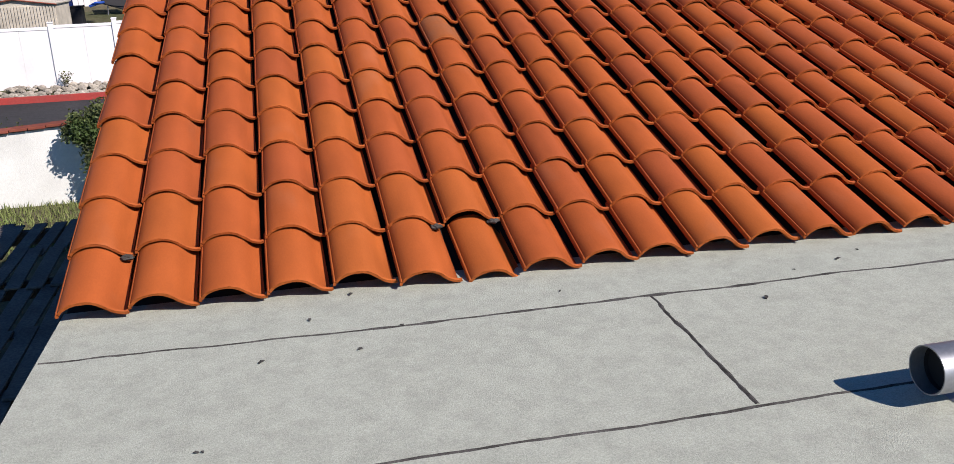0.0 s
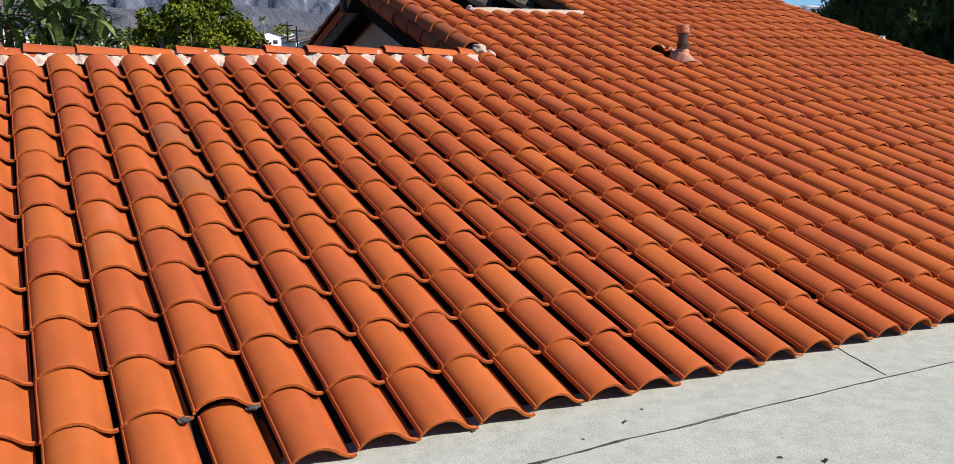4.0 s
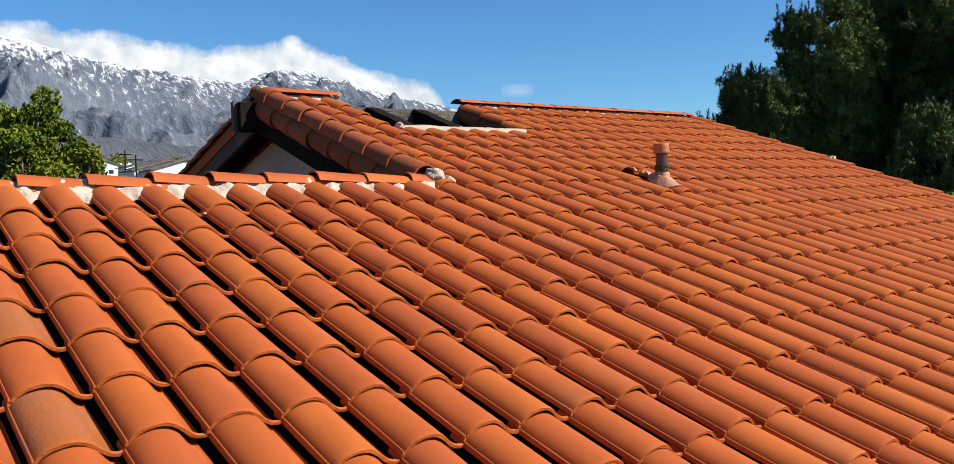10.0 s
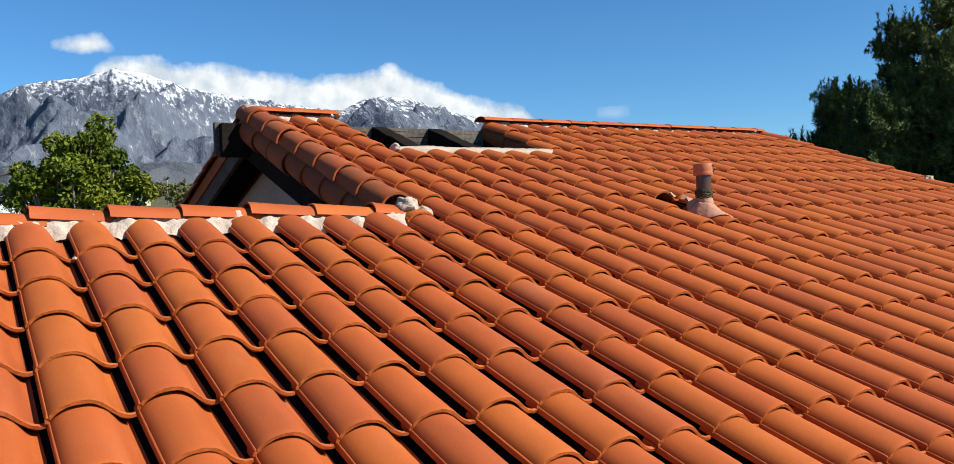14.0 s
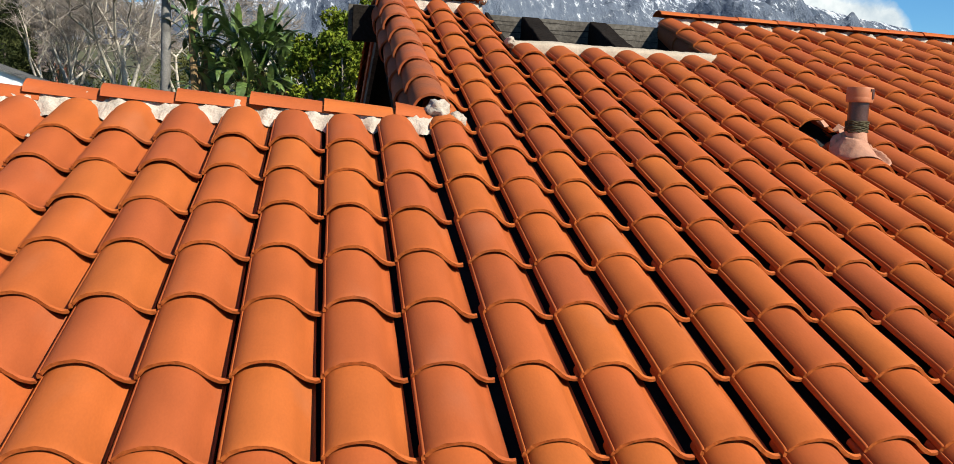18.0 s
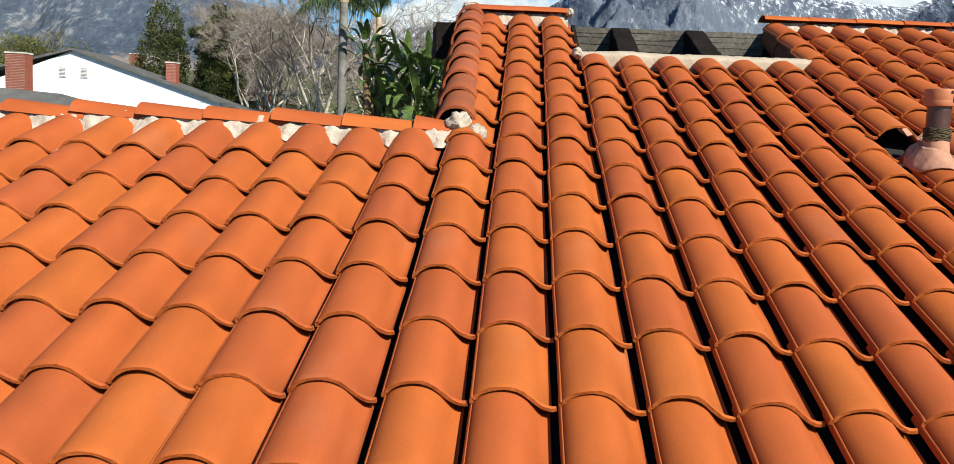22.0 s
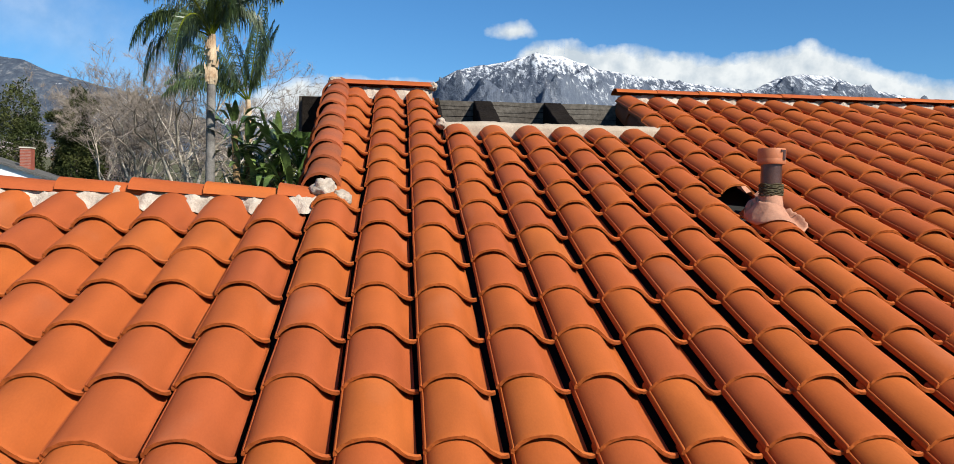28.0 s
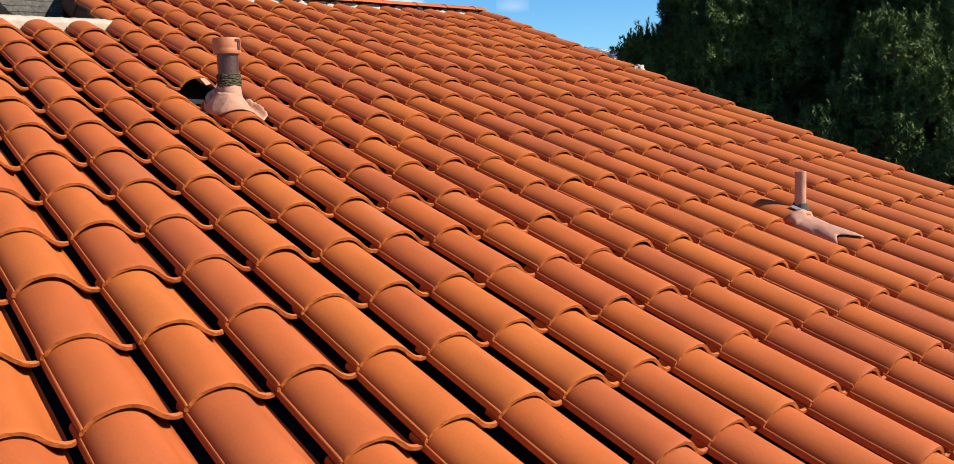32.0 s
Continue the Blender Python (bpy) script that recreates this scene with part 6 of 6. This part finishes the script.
def paddle_leaf(vs, fs, base, d, stalk, blade, width, rng, bend):
    """A banana-like leaf: a stalk strip, then a blade of ribs split along its edges."""
    p = Vector(base)
    side = d.cross(Vector((0, 0, 1)))
    side = side.normalized() if side.length > 0.05 else Vector((1, 0, 0))
    n = 5
    k0 = None
    for k in range(n + 1):
        s = side * (0.05 - 0.005 * k)
        vs += [tuple(p - s), tuple(p + s)]
        i = len(vs) - 2
        if k0 is not None:
            fs.append((k0, k0 + 1, i + 1, i))
        k0 = i
        p = p + d * stalk / n
        d = (d + Vector((0, 0, -bend * 0.05))).normalized()
    m = 15
    roll = rng.uniform(-0.4, 0.4)
    fold = {-1: rng.uniform(-0.25, 0.35), 1: rng.uniform(-0.25, 0.35)}
    for k in range(m):
        q0, q1 = k / m, (k + 1) / m
        w0 = width * math.sin(math.pi * min(1, q0 * 0.9 + 0.10)) ** 0.6
        w1 = width * math.sin(math.pi * min(1, q1 * 0.9 + 0.10)) ** 0.6
        nd = (d + Vector((0, 0, -bend * 0.11))).normalized()
        p1 = p + d * blade / m
        up = side.cross(d).normalized()
        for sg in (-1, 1):
            droop = fold[sg] + 0.08 * math.sin(k * 1.1 + sg)
            e = (side * sg * math.cos(roll * sg) + up * (-droop)).normalized()
            gap = rng.uniform(0.0, 0.22) if rng.random() < 0.28 else 0.0
            i = len(vs)
            vs += [tuple(p), tuple(p + e * w0 + d * 0.05 ), tuple(p + (p1 - p) * (1 - gap) + e * w1 + d * 0.05 ), tuple(p1)]
            fs.append((i, i + 1, i + 2, i + 3) if sg > 0 else (i + 3, i + 2, i + 1, i))
        p, d = p1, nd


def paddle_plant(at, heads, seed, label):
    rng = random.Random(seed)
    plant = empty("bird_of_paradise", label, "plant", at)
    for hx, hy, hz, n, size in heads:
        bm = bmesh.new()
        tube(bm, [(hx * 0.7, hy * 0.7, 0), (hx * 0.9, hy, hz * 0.5), (hx, hy, hz)], [0.13, 0.12, 0.10], 8)
        part("stem", bm, M_DRYLEAF, plant, "brown fibrous stem")
        vs, fs = [], []
        for k in range(n):
            a = 6.28 * k / n + rng.uniform(-0.3, 0.3)
            t = rng.uniform(0.15, 0.95)
            d = Vector((math.cos(a) * math.sin(t), 0.7 * math.sin(a) * math.sin(t), math.cos(t)))
            paddle_leaf(vs, fs, (hx, hy, hz - 0.1), d, size * rng.uniform(0.6, 0.95), size * rng.uniform(0.9, 1.25), size * rng.uniform(0.10, 0.165), rng, rng.uniform(0.2, 1.7))
        me = bpy.data.meshes.new("foliage")
        me.from_pydata(vs, [], fs)
        me.materials.append(M_PADDLE)
        ob = new("foliage", me)
        ob.parent = plant
    return plant


paddle_plant((2.4, 27.2, 0.87), [(-1.85, 0, 6.0, 16, 0.7), (-1.65, 0.2, 4.6, 16, 0.75), (-0.5, 0.2, 4.9, 32, 0.95), (0.2, -0.2, 5.0, 32, 0.95), (0.7, 0.4, 4.6, 30, 0.9), (1.0, -0.1, 4.3, 28, 0.85), (-0.1, -0.4, 4.0, 30, 0.9), (-0.9, 0.3, 4.2, 28, 0.85), (-1.5, 0.3, 5.3, 20, 0.75), (-1.2, 0.1, 3.6, 22, 0.8), (0.5, -0.3, 3.5, 24, 0.85)], 5,
             "clump of giant bird of paradise with broad split leaves")


def palm(at, height, shaft, fronds, length, seed, label, trunk_r=0.2, spear=False):
    rng = random.Random(seed)
    tree = empty("palm_tree", label, "palm", at)
    bm = bmesh.new()
    n = 34
    lathe(bm, [(trunk_r * (1.12 - 0.25 * k / n) * (1 + (0.045 if k % 2 else -0.02)), height * k / n) for k in range(n + 1)], 14)
    smooth(part("trunk", bm, M_PALMBARK, tree, "ringed grey trunk"), 180)
    bm = bmesh.new()
    lathe(bm, [(trunk_r * q * (1 + 0.08 * noise.noise((z * 5, 0, 0))), height + shaft * z) for z, q in ((0, 0.92), (0.05, 1.1), (0.14, 1.32), (0.24, 1.22), (0.36, 0.88), (0.55, 1.08), (0.75, 0.9), (1.0, 0.75))], 12)
    for k in range(26):
        a, z = rng.uniform(0, 6.28), height + shaft * rng.uniform(0, 0.8)
        r = trunk_r * 1.15
        tube(bm, [(r * math.cos(a), r * math.sin(a), z), (r * 1.3 * math.cos(a), r * 1.3 * math.sin(a), z + 0.22)], [0.05, 0.012], 4)
    part("crownshaft", bm, M_PALMSHAFT, tree, "tan crown shaft with old leaf bases")
    z0 = height + shaft
    for k in range(fronds):
        a = 6.28 * (k * 0.382) + rng.uniform(-0.2, 0.2)
        t = 0.16 + 0.85 * k / fronds
        if spear:
            a, t = spear[k]
        elif math.cos(a) > 0.2:
            t *= 0.5
        d = Vector((math.cos(a) * math.sin(t), math.sin(a) * math.sin(t), math.cos(t)))
        p = Vector((0, 0, z0 - 0.1))
        vs, fs, m = [], [], 40
        rach = [p.copy()]
        L = length * rng.uniform(0.88, 1.1) * (0.8 if math.cos(a) > 0.2 and not spear else 1.0)
        droop = (0.010 + 0.042 * t) if spear else (0.046 + 0.046 * t)
        for q in range(m):
            d = (d + Vector((0, 0, -droop * (0.5 + q / m)))).normalized()
            p1 = p + d * L / m
            side = d.cross(Vector((0, 0, 1)))
            side = side.normalized() if side.length > 0.05 else Vector((1, 0, 0))
            if q > 5:
                for sg in (-1, 1):
                    for h in (0, 0.25, 0.5, 0.75):
                        ll = 0.27 * length * math.sin(math.pi * (q / m * 0.80 + 0.16)) * rng.uniform(0.75, 1.15)
                        e = (side * sg * rng.uniform(0.35, 0.8) + d * rng.uniform(0.4, 0.8) + Vector((0, 0, rng.uniform(-0.5, 0.35)))).normalized()
                        b0 = p + (p1 - p) * h
                        mid = b0 + e * ll * 0.36
                        low = mid + (e * 0.35 + Vector((0, 0, -0.9))) * ll * 0.34
                        tip = low + Vector((rng.uniform(-0.06, 0.06), rng.uniform(-0.06, 0.06), -1.0)) * ll * 0.36
                        w = (d * 0.6 + side * 0.4 * sg).normalized() * 0.004 * length
                        i = len(vs)
                        vs += [b0 - w, b0 + w, mid + w, mid - w, low + w * 0.7, low - w * 0.7, tip]
                        fs += [(i, i + 1, i + 2, i + 3), (i + 3, i + 2, i + 4, i + 5), (i + 5, i + 4, i + 6)]
            p = p1
            rach.append(p.copy())
        me = bpy.data.meshes.new("frond")
        me.from_pydata(vs, [], fs)
        me.materials.append(M_FROND)
        ob = new("frond", me)
        ob.parent = tree
        bm = bmesh.new()
        tube(bm, rach[::3], [0.035 * (1 - 0.9 * i / (len(rach[::3]))) + 0.004 for i in range(len(rach[::3]))], 4, False)
        part("midrib", bm, M_LEAF, ob)
    return tree


palm((-0.19, 27.3, ground_z(0, 27.3)), 7.65, 1.55, 18, 3.6, 3, "tall queen palm with drooping green fronds", 0.148)
palm((-1.45, 41.8, ground_z(0, 41.8)), 5.6, 2.1, 11, 4.5, 9, "slender young palm with upright fronds", 0.14,
     [(0.1, 0.13), (3.1, 0.42), (0.3, 0.20), (2.6, 0.62), (4.4, 0.4), (1.4, 0.25), (3.6, 0.55), (2.9, 0.75), (0.1, 0.24), (3.3, 0.85), (5.2, 0.3)])
for k, (x, y, h) in enumerate(((38, 230, 9), (46, 240, 10), (56, 250, 8), (62, 235, 9))):
    palm((x, y, ground_z(x, y)), h * 0.75, h * 0.12, 13, h * 0.2, 70 + k, "distant palm in the town", 0.16)


def pine(at, height, radius, seed, label, n_limb=46, low=0.12):
    """A pine: a trunk, limbs that sweep up at their ends and bottle-brush shoots that stand upright along them."""
    rng = random.Random(seed)
    tree = empty("pine_tree", label, "tree", at)
    bm = bmesh.new()
    tube(bm, [(0, 0, -0.3), (0.1, 0, height * 0.4), (0, 0.1, height * 0.75), (0, 0, height * 0.97)], [0.36, 0.27, 0.14, 0.03], 9)
    part("trunk", bm, M_PINEBARK, tree, "dark brown trunk")
    bm = bmesh.new()
    vs, fs = [], []

    def shoot(p, ax, length, num, wide):
        side = ax.orthogonal().normalized()
        other = ax.cross(side)
        for t in range(num):
            q, a = rng.random(), rng.uniform(0, 6.28)
            out = side * math.cos(a) + other * math.sin(a)
            nd = (out * rng.uniform(0.55, 1.0) + ax * rng.uniform(0.35, 0.9)).normalized()
            s = nd.cross(ax).normalized() * wide
            o = p + ax * length * q
            h = rng.uniform(0.15, 0.27) * (1.15 - 0.45 * q)
            i = len(vs)
            vs.extend((o - s, o + s, o + nd * h))
            fs.append((i, i + 1, i + 2))

    def clump(c, ax, r, num):
        """A tuft of needles that stand out from one end of a twig, fuller on its upper side."""
        for t in range(num):
            nd = (Vector((rng.gauss(0, 1), rng.gauss(0, 1), rng.gauss(0, 1))).normalized() + ax * 0.55).normalized()
            s = nd.orthogonal().normalized()
            s.rotate(Matrix.Rotation(rng.uniform(0, 6.28), 3, nd))
            i = len(vs)
            if t % 2:
                o = c + nd * r * rng.uniform(0.35, 0.62)
                a = (nd.cross(s) + nd * rng.uniform(0.05, 0.5)).normalized()
                vs.extend((o - s * 0.026, o + s * 0.026, o + a * r * rng.uniform(0.45, 0.75)))
            else:
                o = c + nd * r * rng.uniform(0.15, 0.6)
                s = s * 0.018
                vs.extend((o - s, o + s, o + nd * r * rng.uniform(0.4, 0.75)))
            fs.append((i, i + 1, i + 2))

    for k in range(n_limb):
        q = low + (0.97 - low) * (k / n_limb) ** 0.9
        a = k * 2.4 + rng.uniform(-0.3, 0.3)
        L = radius * (1 - 0.94 * max(0, q - 0.15) ** 1.1 if low < 0.5 else 1 - 0.82 * max(0, q - 0.2) ** 1.25) * rng.uniform(0.6, 1.2)
        p = Vector((0, 0, height * q))
        d = Vector((math.cos(a), math.sin(a), rng.uniform(-0.1, 0.25))).normalized()
        pts, m = [p.copy()], 9
        for j in range(m):
            d = (d + Vector((rng.gauss(0, 0.07), rng.gauss(0, 0.07), 0.03 + 0.10 * j / m))).normalized()
            p = p + d * L / m
            pts.append(p.copy())
            if j < 4 or j % 2:
                continue
            homes = [p + Vector((0, 0, 0.1))]
            for sg in (-1, 1):
                e = (d * 0.7 + Vector((-d.y, d.x, 0)) * sg * rng.uniform(0.6, 1.1) + Vector((0, 0, rng.uniform(0.0, 0.25)))).normalized()
                homes.append(p + e * radius * rng.uniform(0.12, 0.24))
                tube(bm, [p, (p + homes[-1]) / 2 + Vector((0, 0, -0.05)), homes[-1]], [0.035, 0.024, 0.014], 4, False)
            for c in homes:
                wide = rng.uniform(0.30, 0.52)
                for b in range(7):
                    tip = c + Vector((rng.gauss(0, 0.5) * wide, rng.gauss(0, 0.5) * wide, rng.uniform(-0.35, 0.55) * wide))
                    up = ((tip - c) * 0.8 + d * 0.2 + Vector((0, 0, 0.55))).normalized()
                    tube(bm, [c - Vector((0, 0, 0.1)), tip], [0.016, 0.009], 3, False)
                    clump(tip, up, rng.uniform(0.17, 0.30), 58)
                    if b < 3:
                        shoot(tip, Vector((rng.gauss(0, 0.12), rng.gauss(0, 0.12), 1)).normalized(), rng.uniform(0.3, 0.8), 36, 0.026)
        tube(bm, pts[::2], [0.09 * (1 - 0.85 * j / len(pts[::2])) for j in range(len(pts[::2]))], 5, False)
    part("branching", bm, M_PINEBARK, tree)
    me = bpy.data.meshes.new("needles")
    me.from_pydata(vs, [], fs)
    me.materials.append(M_PINE)
    ob = new("foliage", me)
    ob.parent = tree
    return tree


pine((34.4, 18.3, 0.4), 11.4, 2.9, 5, "large dark green pine beyond the far rake", 22, 0.60)
pine((38.9, 17.6, 0.4), 12.6, 3.5, 15, "large pine with olive green clumps beyond the far rake", 56)
pine((38.5, 15.4, 0.4), 12.6, 4.4, 16, "large pine with olive green clumps beyond the far rake", 60)
# Added outside the view to throw shade on the pines beside it.
pine((37.0, 10.6, 0.3), 12.5, 4.6, 6, "unseen pine added to shade the trees beyond the roof", 54)
pine((47.0, 15.0, 0.5), 13.5, 6.0, 7, "dark pine behind the others", 44)
pine((31.8, 20.5, 0.3), 8.9, 1.5, 8, "young pine with upright candles", 32, 0.2)
pine((31.5, 18.7, 0.3), 8.2, 2.1, 9, "young pine with a broad crown of candles", 36, 0.2)
pine((31.7, 22.6, 0.3), 6.9, 1.2, 10, "low slim pine with upright candles beside the rake", 34)
pine((32.3, 21.6, 0.3), 6.9, 1.7, 12, "low pine with upright candles beside the rake", 36)
pine((33.2, 17.3, 0.3), 9.0, 2.9, 13, "low spreading pine in front of the large one", 48)
pine((32.0, 12.4, 0.2), 6.4, 3.2, 11, "low dense pine below the tall ones", 46)

# ---- the town up the slope ----
tr_ = random.Random(90)
for k in range(34):
    az, dist = tr_.uniform(-6, 26), tr_.uniform(120, 420)
    x, y = dist * math.sin(radians(az)), dist * math.cos(radians(az))
    z = ground_z(x, y)
    w, d, h = tr_.uniform(9, 15), tr_.uniform(7, 10), tr_.uniform(2.8, 3.4)
    hs = empty("town_house", "small distant house with a shallow pitched roof", "house", (x, y, z), "houses of the town")
    bm = bmesh.new()
    gable_body(bm, -w / 2, w / 2, -d / 2, d / 2, -1, h, h + 1.7)
    part("wall", bm, M_PAINT if k % 3 else M_CREAM, hs)
    mat = (M_BROWNROOF, M_BROWNROOF, M_SHINGLE)[k % 3]
    for sg in (-1, 1):
        bm = bmesh.new()
        slab(bm, (0.01 * sg, h + 1.72), ((w / 2 + 0.5) * sg, h - 0.15), -d / 2 - 0.5, d / 2 + 0.5, 0.2)
        part("roof", bm, mat, hs)
    for q in range(2):
        box("window", (-w / 4 + q * w / 3, -d / 2 - 0.06, 1.0), (-w / 4 + q * w / 3 + 1.3, -d / 2 - 0.003, 2.1), M_GLASS, hs)
for k in range(46):
    az, dist = tr_.uniform(-8, 28), tr_.uniform(95, 400)
    x, y = dist * math.sin(radians(az)), dist * math.cos(radians(az))
    s = tr_.uniform(1.6, 3.4)
    leafy_tree("tree", (x, y, ground_z(x, y)), s, 0.2, [((0, 0, s * 1.3), (s, s, s * 0.9))], 420, 0.9, M_DULL if k % 3 else M_LEAF, 200 + k, "distant tree in the town")
for k, (x, y, h) in enumerate(((46, 150, 6), (19.0, 160, 5), (50, 170, 7), (5.5, 170, 5))):
    pole = empty("utility_pole", "wooden utility pole with cross arm", "pole", (x, y, ground_z(x, y)))
    bm = bmesh.new()
    tube(bm, [(0, 0, 0), (0, 0, h)], [0.16, 0.11], 6)
    part("post", bm, M_DARK_AND_SHADED_WOOD, pole)
    box("cross_arm", (-1.2, -0.08, h - 0.9), (1.2, 0.08, h - 0.7), M_DARK_AND_SHADED_WOOD, pole)

# ---- roof tiles, course by course ----
STAINED = {(7, 8), (7, 6)}
SUNK = {(6, 0): 0.036, (9, 0): 0.006, (13, 0): 0.007}
TILE_STAINED = TILE_MESHES[0].copy()
TILE_STAINED.materials[0] = M_TILE_STAIN


_bm = bmesh.new()
_bm.from_mesh(TILE_MESHES[1])
bmesh.ops.delete(_bm, geom=[f for f in _bm.faces if f.calc_center_median().x < -0.085 - 0.05 * math.sin(f.calc_center_median().y * 31) and f.calc_center_median().y > 0.1], context="FACES")
TILE_BROKEN = bpy.data.meshes.new("tile")
_bm.to_mesh(TILE_BROKEN)
_bm.free()
for _m in (M_TILE, M_TILE_LIP):
    TILE_BROKEN.materials.append(_m)


def tile_at(i, j, rng):
    """The place of the tile in column i and course j, slightly off its true place."""
    du = rng.uniform(-0.004, 0.004)
    dv = rng.uniform(-0.007, 0.007)
    if j == 0 and i > 4:
        dv -= 0.03 + 0.02 * noise.noise((i * 1.7, 0, 0))
    tw = rng.uniform(-0.012, 0.012)
    if (i, j) == (6, 0):  # one eave tile has slipped sideways and lies lower
        du, tw = 0.028, 0.02
    dw = rng.uniform(-0.002, 0.003) - SUNK.get((i, j), 0.0)
    return ROOF @ Matrix.Translation((column(i) + du, j * COURSE + 0.005 + dv, dw)) @ Matrix.Rotation(tw, 4, "Z") @ Matrix.Rotation(rng.uniform(-0.008, 0.008), 4, "Y") @ Matrix.Diagonal((1 if i <= 18 else 0.962, 1, 1, 1))


def has_tile(i, j):
    v = j * COURSE
    if i <= 18:
        return j <= 12
    if v > TOP_RIDGE - 0.2:
        return False
    return not (22 <= i <= 27 and v > NOTCH_V - 0.14)


rng = random.Random(11)
for i in range(0, 44):
    deck_of = roof_low if i <= 18 else roof_main if i <= 27 else roof_middle if i <= 35 else roof_east
    for j in range(0, 23):
        m = tile_at(i, j, rng)
        k = rng.randrange(8)
        if not has_tile(i, j):
            continue
        top = LOW_RIDGE if i <= 18 else NOTCH_V + 0.02 if 22 <= i <= 27 else TOP_RIDGE
        room = top - j * COURSE
        if room < 0.455:
            m = m @ Matrix.Diagonal((1, room / 0.455, 1, 1))
        ob = new("tile", TILE_BROKEN if (i, j) == (28, 13) else TILE_STAINED if (i, j) in STAINED else TILE_MESHES[k])
        ob.matrix_world = m
        ob.parent = deck_of
